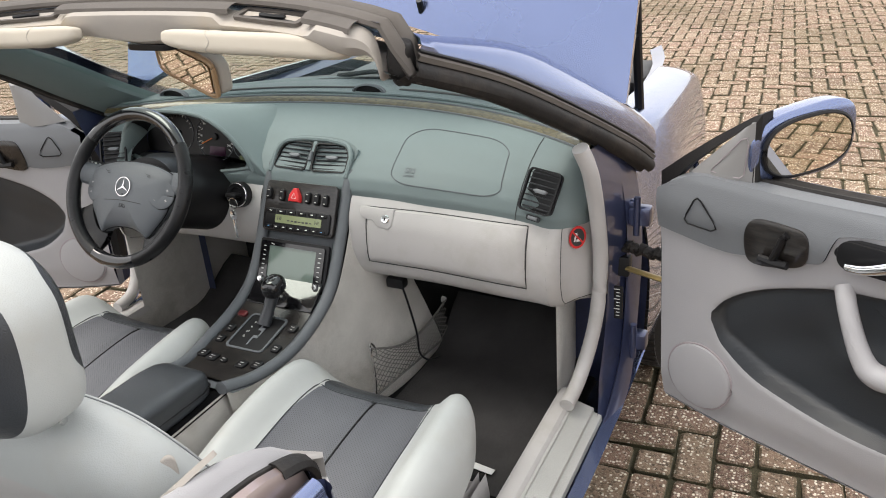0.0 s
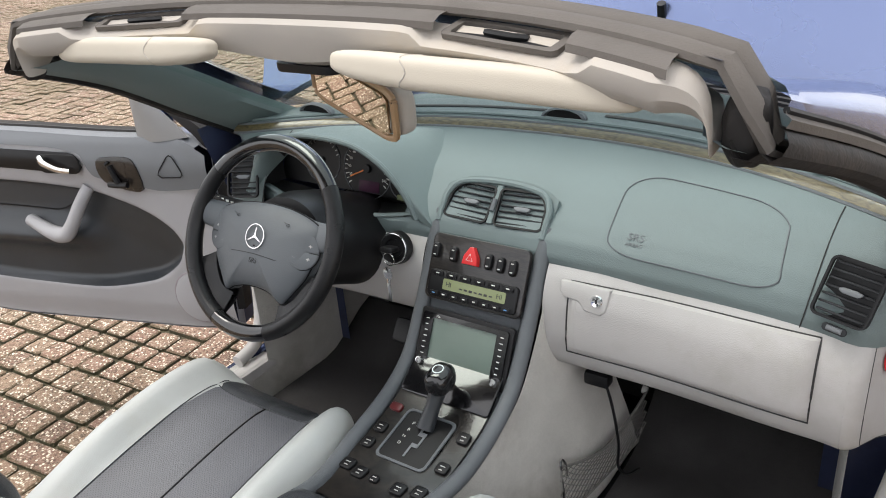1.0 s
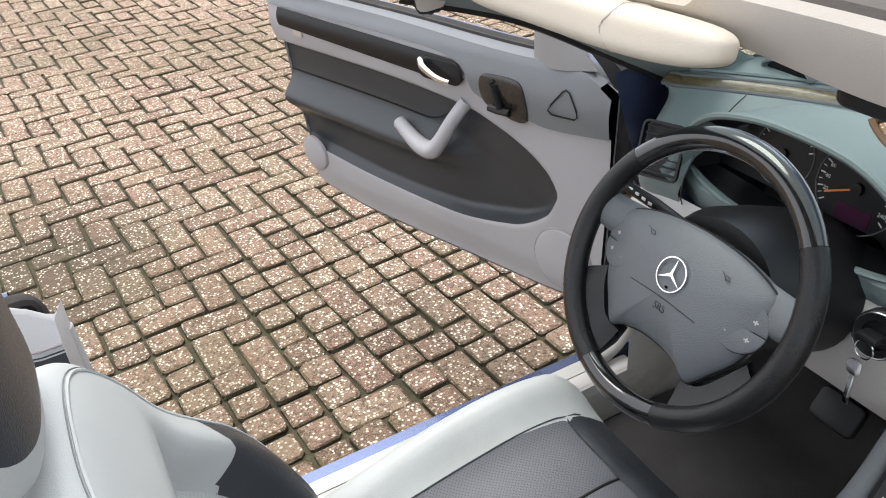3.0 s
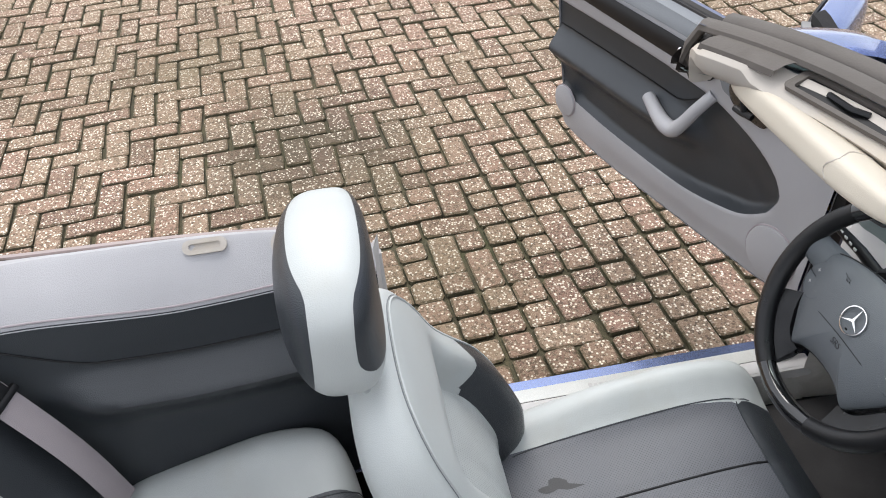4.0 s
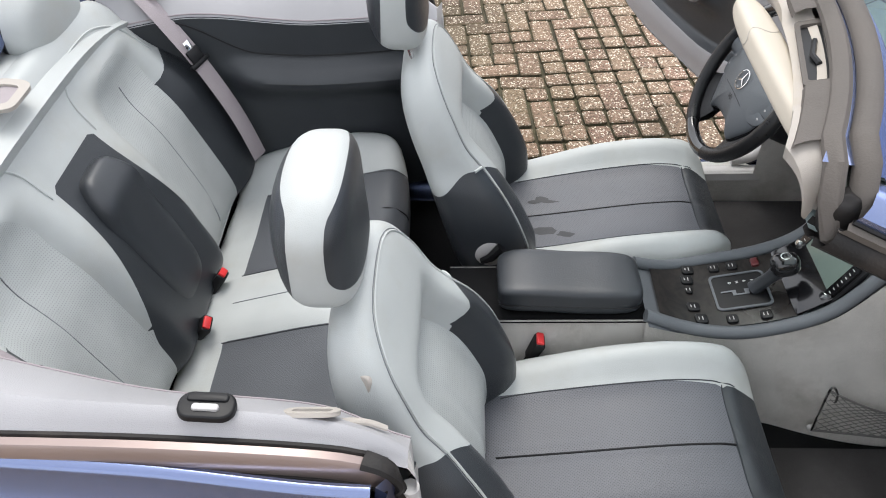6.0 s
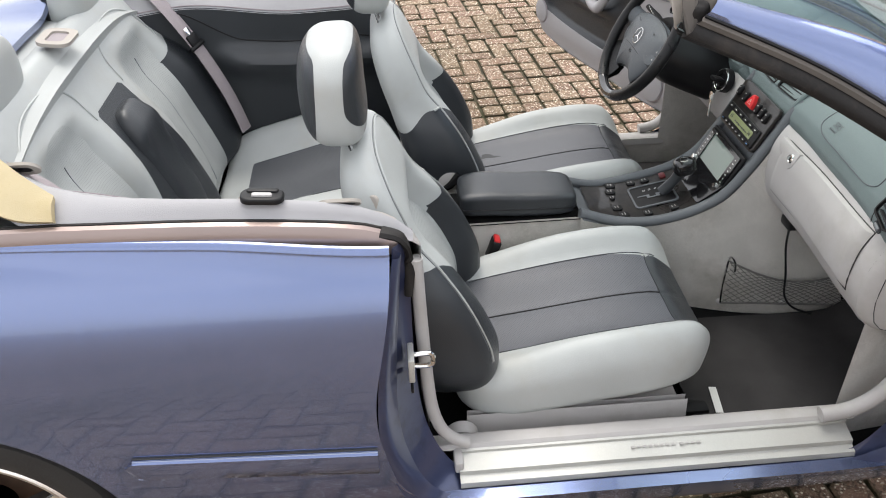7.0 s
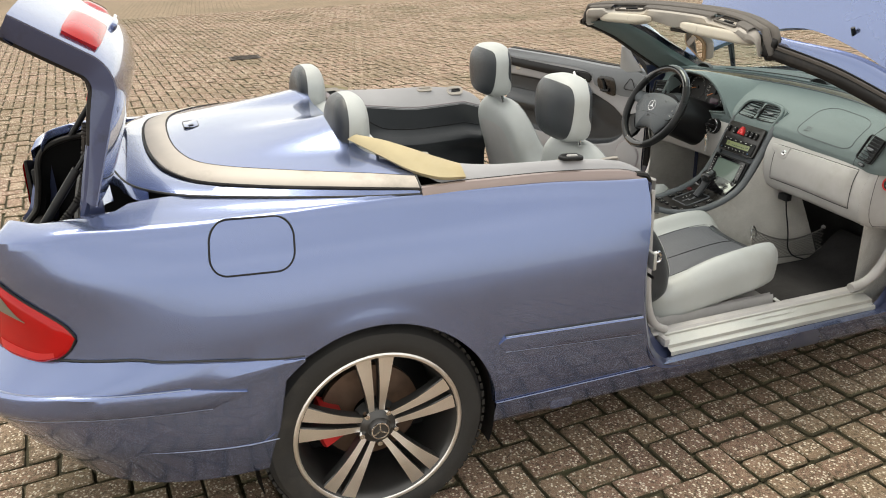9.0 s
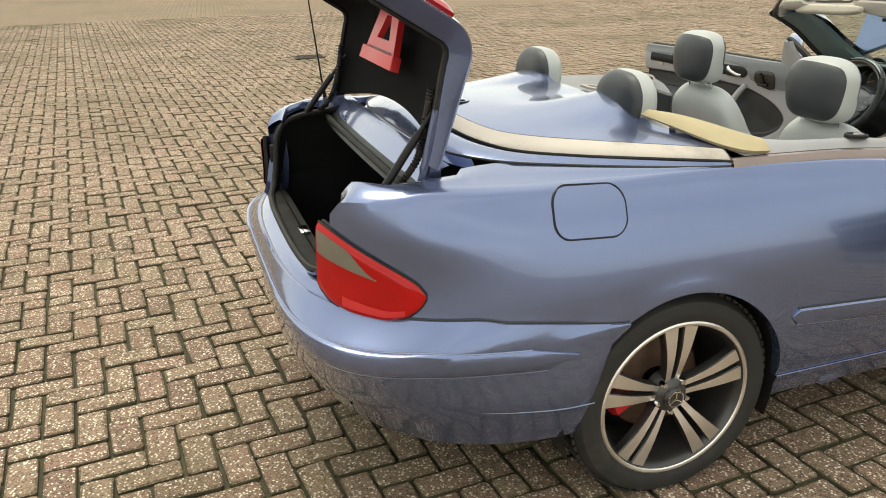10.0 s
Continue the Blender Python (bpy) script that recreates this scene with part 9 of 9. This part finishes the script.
    # the glass stands across the line of travel when the door is shut; it swings with the door
    c = P(0.304, 0.980, -0.090)
    tw = radians(23)
    ax_back = u * math.cos(tw) + n * math.sin(tw)
    ax_out = -n * math.cos(tw) + u * math.sin(tw)
    def shell_f(p):
        a, b, c3 = p
        front_side = ease(-b, -0.2, 1)
        return c + ax_out * (0.116 * a) + Vector((0, 0, (0.070 + 0.006 * a) * c3 + 0.010 * a)) + ax_back * (0.062 * b if b < 0 else 0.016 * b)
    part("mirror_housing", blob(shell_f, lambda p: 0, 14, 3.2)[0], PAINT, mir, "blue mirror housing", sharp=75)
    bm = bmesh.new()
    gx = ax_out + Vector((0, 0, 0.09))
    gmir = frame_of(c + ax_back * 0.0165, gx if s < 0 else -gx, (0, 0, 1))
    if (gmir.to_3x3() @ Vector((0, 0, 1))).dot(ax_back) < 0:
        gmir = frame_of(c + ax_back * 0.0165, -gx if s < 0 else gx, (0, 0, 1))
    oval = [(0.092 * math.copysign(abs(math.cos(t)) ** 0.75, math.cos(t)), 0.053 * math.copysign(abs(math.sin(t)) ** 0.8, math.sin(t))) for t in (2 * math.pi * i / 40 for i in range(40))]
    tube(bm, [gmir @ Vector((x * 1.03, y * 1.04, 0.002)) for x, y in oval], 0.005, 6, closed=True)
    part("mirror_rim", bm, BLACK, mir)
    bm = bmesh.new()
    plate(bm, oval, 0.006, gmir)
    part("mirror_glass", bm, MIRROR, mir, "mirror glass")
    bm = bmesh.new()
    tube(bm, [P(0.242, 0.945, -0.025), P(0.246, 0.945, -0.06), P(0.254, 0.950, -0.085)], lambda k: 0.038 - 0.008 * k, 12, flat=0.9)
    part("mirror_foot", bm, PAINT, mir)
    return dr


door(-1, radians(72.2), (-0.765, 1.980), 0.004)
door(1, radians(66), (0.800, 1.990), 0.0)

# ---- windscreen, header, mirror, front end ----
def head_c(x):
    """Middle of the header rail."""
    t = abs(x) / 0.56
    return Vector((x, 1.522 - 0.122 * t ** 2.6, 1.282 - 0.022 * t ** 2.4))
def base_c(x):
    """Foot of the windscreen."""
    t = abs(x) / 0.73
    return Vector((x, 2.36 - 0.34 * t ** 2.2, 0.960 - 0.020 * t))
def glass_f(u, v):
    a, b = base_c(0.70 * u), head_c(0.565 * u)
    p = a.lerp(b, v)
    p += Vector((0, 0.014, 0.020)) * math.sin(math.pi * v) * (1 - 0.5 * u * u)
    return p
scr = part("windscreen", surf(glass_f, steps(-1, 1, 25), steps(0, 1, 15)), GLASS, car, "curved greenish windscreen")
scr.visible_shadow = False
bm = bmesh.new()
tube(bm, [glass_f(u, 0.0) for u in steps(-1, 1, 25)], 0.012, 6)
part("screen_rubber", bm, RUBBER, car)

header = new("windscreen_header")
header.parent = car
tagged(header, "cream lined windscreen header with seals and latch pockets")
hx = steps(-0.552, 0.552, 47)
def hsec(x, pts):
    c = head_c(x)
    return [c + Vector((0, dy, dz)) for dy, dz in pts]
# painted outer rail
bm = bmesh.new()
add_grid(bm, [hsec(x, ((0.075, -0.020), (0.055, 0.010), (0.015, 0.028), (-0.020, 0.034))) for x in hx])
part("header_skin", bm, PAINT, header, "blue header rail")
# cream liner, drooping in the middle for the mirror
def liner_row(x):
    deep = 0.024 * bump(x, -0.03, 0.14)
    notch = 0.014 * ease(0.115 - abs(abs(x) - 0.305), -0.012, 0.012)
    return hsec(x, ((0.060, -0.020), (0.020, -0.024 - deep), (-0.020, -0.026 - deep), (-0.050, -0.020 - deep * 0.8), (-0.066, -0.004), (-0.067, 0.012 - notch), (-0.056 + notch * 0.2, 0.021 - notch), (-0.030, 0.026 - notch * 0.6)))
bm = bmesh.new()
rows = [liner_row(x) for x in steps(-0.498, 0.498, 61)]
for s in (1, -1):
    # the ends turn down to the pillars
    base = liner_row(s * 0.498)
    extra = []
    for k in range(1, 9):
        t = k / 8
        mid = sum(base, Vector()) / len(base)
        tgt = Vector((s * 0.546, 1.396, 1.212))
        c = mid.lerp(tgt, t) + Vector((s * 0.014 * math.sin(math.pi * t), 0, 0.016 * math.sin(math.pi * t)))
        extra.append([c + (p - mid) * mixv(1.0, 0.26, t) for p in base])
    rows = rows + extra if s > 0 else extra[::-1] + rows
add_grid(bm, rows)
part("header_liner", bm, HEAD_LT, header, "cream header liner, browned at the edges")
# brown foam pads between the latch pockets
for x0, x1 in ((-0.505, -0.395), (-0.215, 0.215), (0.395, 0.512)):
    bm = bmesh.new()
    add_grid(bm, [hsec(x, ((-0.060, 0.016), (-0.058, 0.024), (-0.045, 0.030), (-0.020, 0.033), (-0.008, 0.030))) for x in steps(x0, x1, 16)])
    part("header_pad", bm, PAD, header, "brown-grey foam pad")
# brown roof seals, turned down at the corners
for dy, dz, r, fl in ((-0.018, 0.034, 0.013, 0.6), (0.016, 0.036, 0.015, 0.5)):
    bm = bmesh.new()
    mid = [head_c(x) + Vector((0, dy, dz)) for x in steps(-0.51, 0.51, 41)]
    end = lambda s: [Vector((s * 0.552, 1.418 + dy, 1.270 + dz * 0.6)), Vector((s * 0.576, 1.414 + dy, 1.246 + dz * 0.3)), Vector((s * 0.590, 1.420 + dy, 1.220)), Vector((s * 0.592, 1.438 + dy, 1.204))]
    tube(bm, end(-1)[::-1] + mid + end(1), r, 8, flat=fl, up=(0, -0.35, 1))
    part("roof_seal", bm, PAD, header, "cracked brown-grey roof seal")
# latch pockets
for x in (0.305, -0.305):
    c = head_c(x)
    tan = head_c(x + 0.01) - head_c(x - 0.01)
    m = frame_of(c + Vector((0, -0.040, 0.012)), tan, (0, 0.9, 0.25))
    bm = bmesh.new()
    ringplate(bm, outline(0.165, 0.040, 0.008), outline(0.142, 0.027, 0.005), 0.006, m)
    bz = part("latch_bezel", bm, PAD, header, "brown-grey latch pocket")
    bm = bmesh.new()
    plate(bm, outline(0.144, 0.029, 0.005), 0.001, m)
    part("latch_pocket", bm, BLACK, bz)
    bm = bmesh.new()
    tube(bm, [m @ Vector((-0.03, 0.002, 0.003)), m @ Vector((0.012, -0.004, 0.006)), m @ Vector((0.03, 0.003, 0.003))], 0.004, 6)
    part("latch", bm, BLACK, bz)
for s in (1, -1):
    bm = bmesh.new()
    lathe(bm, [(0, 0.005), (0.005, 0.004), (0.007, 0.0)], frame_of(Vector((s * 0.513, 1.380, 1.268)), (s, 0, -0.3), (0, 0.4, 0.9)), 14)
    part("screw", bm, CHROME, header)
    # crumpled rubber corner
    noise_c = Vector((s * 0.570, 1.414, 1.232))
    def crumple(p):
        w = 1 + 0.10 * noise.noise(Vector(p) * 2.3 + Vector((3.1, 0, s)))
        return noise_c + Vector((0.020 * p[0], 0.022 * p[1], 0.036 * p[2])) * w
    part("corner_boot", blob(crumple, lambda p: 0, 14, 2.6)[0], RUBBER, header, "crumpled black rubber corner boot", sharp=80)
    # pillar: painted outside, rubber channel, slate inner trim
    top = Vector((s * 0.574, 1.414, 1.248))
    ax = spline([top, (s * 0.634, 1.61, 1.168), (s * 0.708, 1.82, 1.052), (s * 0.757, 2.01, 0.945), (s * 0.78, 2.10, 0.885)], 30)
    bm = bmesh.new()
    rows = []
    for i, p in enumerate(ax):
        k = i / 29
        g = 0.45 + 0.55 * ease(k, 0.0, 0.35)
        rows.append([p + Vector((s * a, b * g, c * g)) for a, b, c in ((-0.040 - 0.05 * k ** 2, 0.086 + 0.09 * k ** 2, 0.020), (-0.020 - 0.02 * k ** 2, 0.082 + 0.04 * k ** 2, 0.044), (0.002, 0.064, 0.050), (0.020, 0.040, 0.038), (0.028, 0.018, 0.018), (0.026, 0.002, 0.002))])
    add_grid(bm, rows)
    pil = part("pillar_skin", bm, PAINT, car, "blue windscreen pillar")
    bm = bmesh.new()
    add_grid(bm, [[p + Vector((s * a, b, c)) for a, b, c in ((0.024, -0.011, -0.009), (0.031, -0.014, -0.014), (0.036, -0.021, -0.022), (0.033, -0.029, -0.030), (0.024, -0.034, -0.035), (0.015, -0.028, -0.030), (0.006, -0.034, -0.036), (-0.006, -0.034, -0.034), (-0.012, -0.024, -0.022))] for p in ax])
    part("pillar_seal", bm, RUBBER, pil, "black pillar weather strip")
    bm = bmesh.new()
    add_grid(bm, [[p + Vector((s * a, b, c)) for a, b, c in ((0.026, 0.001, 0.001), (0.027, -0.003, -0.001), (0.033, -0.006, -0.005), (0.030, -0.012, -0.011), (0.024, -0.012, -0.010))] for p in ax])
    part("pillar_gutter", bm, PAD, pil)
    bm = bmesh.new()
    tube(bm, [p + Vector((s * 0.0265, 0.001, 0.001)) for p in ax], 0.0035, 6)
    part("gutter_joint", bm, BLACK, pil)
    bm = bmesh.new()
    rows = []
    for i, p in enumerate(ax[:27]):
        k = i / 26
        wide = 0.045 + 0.055 * k ** 2
        rows.append([p + Vector((s * a, b, c)) for a, b, c in ((0.000, -0.030, -0.030), (-0.014, -0.030, -0.028), (-0.040, -0.008 + 0.02 * k, -0.026), (-wide - 0.010, 0.040 + 0.05 * k, -0.020), (-wide - 0.012, 0.060 + 0.06 * k, -0.004))])
    add_grid(bm, rows)
    part("pillar_trim", bm, DASH, pil, "grey-green pillar trim")

# sun visors, folded up behind the liner
def visor(x0, x1, z0, z1):
    def f(p):
        a, b, c = p
        k = (a + 1) / 2
        return Vector((mixv(x0, x1, k), 1.424 + 0.026 * b + 0.004 * c, mixv(z0, z1, k) + 0.019 * c - 0.006 * b + 0.002 * math.sin(a * 3)))
    v = part("sun_visor", blob(f, lambda p: 0, 16, 3.6)[0], VISOR_M, header, "cream folded sun visor", sharp=75)
    bm = bmesh.new()
    tube(bm, [f(on_blob((-0.36, math.cos(t), math.sin(t)), 3.6)) for t in (2 * math.pi * i / 24 for i in range(24))], 0.0011, 4, closed=True)
    part("visor_seam", bm, HEAD_LT, v)
    bm = bmesh.new()
    tube(bm, [f(Vector((1.0, 0, 0))), f(Vector((1.0, 0, 0))) + Vector((0.024 * (1 if x1 > 0 else -1), 0.004, 0.006))], 0.007, 8)
    part("visor_pivot", bm, HEAD_LT, v)
visor(0.088, 0.472, 1.262, 1.243)
visor(-0.128, -0.480, 1.266, 1.243)

# inner mirror
mr = new("rear_view_mirror")
mr.parent = car
tagged(mr, "rear-view mirror in a cream and amber housing")
mc = Vector((-0.026, 1.578, 1.174))
mx = Vector((0.192, -0.056, -0.040)).normalized()
my = Vector((0.30, 0.94, 0.14)).cross(mx)
my = my if my.z > 0 else -my
mm = frame_of(mc, mx, my)
def mh(p):
    a, b, c = p
    return mm @ Vector((0.112 * a, 0.043 * b * (1 - 0.05 * a), -0.020 + 0.0225 * c * (1.05 - 0.3 * (a * a))))
part("mirror_shell", blob(mh, lambda p: 0, 14, 4.5)[0], HEAD_LT, mr, "cream mirror shell", sharp=75)
bm = bmesh.new()
tube(bm, [mm @ Vector((0.104 * x, 0.0385 * y, 0.002)) for x, y in ((2 * a, 2 * b) for a, b in outline(1, 1, 0.16, 6))], 0.0055, 8, closed=True)
part("mirror_rim", bm, AMBER, mr, "amber-brown mirror rim")
bm = bmesh.new()
plate(bm, [(0.093 * x, 0.0315 * y) for x, y in ((2 * a, 2 * b) for a, b in outline(1, 1, 0.12, 5))], 0.004, mm @ Matrix.Translation((0, 0, 0.003)))
part("mirror_glass", bm, MIRROR, mr, "mirror glass")
bm = bmesh.new()
tube(bm, [mm @ Vector((0, 0.03, -0.02)), head_c(-0.01) + Vector((0, 0.04, -0.045))], 0.014, 10)
part("mirror_arm", bm, HEAD_LT, mr)
bm = bmesh.new()
plate(bm, outline(0.115, 0.04, 0.016), 0.012, frame_of(head_c(-0.04) + Vector((0, -0.005, -0.050)), (1, 0, 0), (0, -1, 0)), 0.004)
part("reading_lamp", bm, BLACK, mr, "dark reading lamp")

# front wings
for s in (1, -1):
    bm = bmesh.new()
    rows = []
    for y in [v for v in steps(2.068, 3.42, 44)]:
        q = y - Y0
        lo = arch_low(y, 0.318, 2.69)
        hi = 0.902 - 0.020 * ease(y, 2.12, 2.45) - 0.025 * ease(y, 2.3, 3.0) - 0.12 * ease(y, 2.85, 3.42)
        flare = 0.032 * ease(y, 2.07, 2.45) * ease(y, 3.42, 3.0)
        col = [body(q, mixv(lo, hi, k / 14), flare * (0.3 + 0.7 * k / 14), s) for k in range(15)]
        top = col[-1]
        for k in range(1, 7):
            a = radians(15 * k)
            col.append(top + Vector((-s * 0.105 * (1 - math.cos(a)) ** 0.9, 0, 0.042 * math.sin(a))))
        rows.append(col)
    add_grid(bm, rows)
    part("front_wing", bm, PAINT, car, "blue front wing")
    bm = bmesh.new()
    add_grid(bm, [[(s * (0.80 - inset_side(z) + 0.01), 2.085, z), (s * 0.60, 2.085, z)] for z in (0.25, 0.4, 0.6, 0.75, 0.86)])
    part("wing_closing_panel", bm, PAINT_SHADED, car)
    bm = bmesh.new()
    add_grid(bm, [[body(y - Y0, 0.86, -0.02, s) + Vector((-s * k, 0, 0.05 - 0.5 * k)) for k in (0.05, 0.08, 0.09)] for y in steps(2.10, 3.3, 12)])
    part("inner_wing", bm, PAINT_SHADED, car)
# nose
bm = shell(lambda u, v: Vector((0.64 * u, 3.62 - 0.26 * abs(u) ** 2.6 - 0.06 * (2 * v - 1) ** 2, mixv(0.24, 0.62, v))), steps(-1, 1, 25), steps(0, 1, 12), 0.03)
part("front_bumper", bm, PAINT, car, "blue front bumper")

# bonnet, standing open; its curved rear edge arches over the scuttle
BA = radians(68)
HB = Vector((0, 2.062, 0.918))
def bonnet(u, v):
    x = 0.745 * u * (1 + 0.06 * v - 0.14 * v * v)
    start = 0.035 + 0.235 * (1 - abs(u) ** 1.6)
    L = mixv(start, 1.30 - 0.10 * u * u, v)
    crown = 0.055 * (1 - u * u) + 0.02 * math.sin(math.pi * v)
    return Vector((x, HB.y + L * math.cos(BA) - crown * math.sin(BA), HB.z + L * math.sin(BA) + crown * math.cos(BA)))
bon = part("bonnet", shell(bonnet, steps(-1, 1, 31), steps(0, 1, 22), 0.03, flip=-1), PAINT, car, "open blue bonnet standing upright")
bm = bmesh.new()
p = bonnet(0.33, 0.03)
tube(bm, [p, p + Vector((0, -0.012, 0.0)), p + Vector((0.004, -0.035, 0.045))], lambda k: 0.010 - 0.002 * k, 8)
part("washer_jet", bm, BLACK, bon, "black washer jet")
for s in (1, -1):
    bm = bmesh.new()
    tube(bm, [(s * 0.715, 2.36, 0.86), bonnet(s * 0.96, 0.36) + Vector((0, 0.04, -0.02))], 0.008, 8)
    tube(bm, [(s * 0.715, 2.36, 0.86), Vector((s * 0.715, 2.36, 0.86)).lerp(bonnet(s * 0.96, 0.36), 0.5)], 0.012, 8)
    part("bonnet_strut", bm, BLACK, bon, "black bonnet gas strut")

# scuttle and engine bay
bm = bmesh.new()
def scut(u, v):
    a = base_c(0.70 * u) + Vector((0, 0.01, -0.012))
    return a + Vector((0, 0.16 * v, -0.035 * v + 0.012 * math.sin(v * math.pi)))
sc_ob = part("scuttle", shell(scut, steps(-1, 1, 25), steps(0, 1, 6), 0.02, flip=-1), BLACK, car, "black plastic scuttle")
for k in range(22):
    bm = bmesh.new()
    uu = -0.55 + 0.05 * k
    a, b = scut(uu, 0.35) + Vector((0, 0, 0.004)), scut(uu, 0.85) + Vector((0, 0, 0.004))
    tube(bm, [a, b], 0.006, 6, flat=0.6)
    part("scuttle_slat", bm, RUBBER, sc_ob)
bm = bmesh.new()
tube(bm, [scut(-0.30, 0.2) + Vector((0, 0, 0.02)), glass_f(-0.1, 0.02) + Vector((0, 0.01, 0.02)), glass_f(0.55, 0.05) + Vector((0, 0.01, 0.02))], 0.008, 6)
part("wiper", bm, BLACK, sc_ob, "black wiper arm")
bm = bmesh.new()
box(bm, (0, 2.98, 0.70), (1.28, 0.80, 0.10), bevel=0.01)
part("engine_bay_floor", bm, BLACK, car, "dark engine bay")
for c, sz, mt, nm, lb in (((0.0, 2.95, 0.80), (0.46, 0.52, 0.10), BLACK, "engine_cover", "black engine cover"), ((0.42, 2.75, 0.80), (0.26, 0.20, 0.14), BLACK, "battery", "black battery"), ((-0.44, 2.75, 0.80), (0.22, 0.24, 0.12), BLACK, "fuse_box", "black fuse box"), ((0.46, 3.1, 0.79), (0.24, 0.34, 0.10), BLACK, "air_box", "black air filter box"), ((-0.46, 3.1, 0.78), (0.24, 0.30, 0.10), TRIM_DK, "coolant_tank", "grey coolant tank")):
    bm = bmesh.new()
    box(bm, c, sz, bevel=0.02)
    part(nm, bm, mt, car, lb)
bm = bmesh.new()
lathe(bm, [(0, 0.03), (0.045, 0.028), (0.055, 0.02), (0.058, 0.0)], Matrix.Translation((0.30, 2.62, 0.865)), 20)
part("fluid_cap", bm, HEAD_LT, car, "cream fluid cap")
bm = bmesh.new()
for k in range(4):
    tube(bm, spline([(-0.4 + 0.05 * k, 2.68 + 0.03 * k, 0.87), (-0.1, 2.64 + 0.04 * k, 0.90), (0.25, 2.68 + 0.04 * k, 0.89), (0.55, 2.62 + 0.05 * k, 0.86)], 24), 0.010, 7)
part("hose_bundle", bm, BLACK, car, "black hoses and wiring")

# ---- the stones of the yard, one by one ----
pavers()
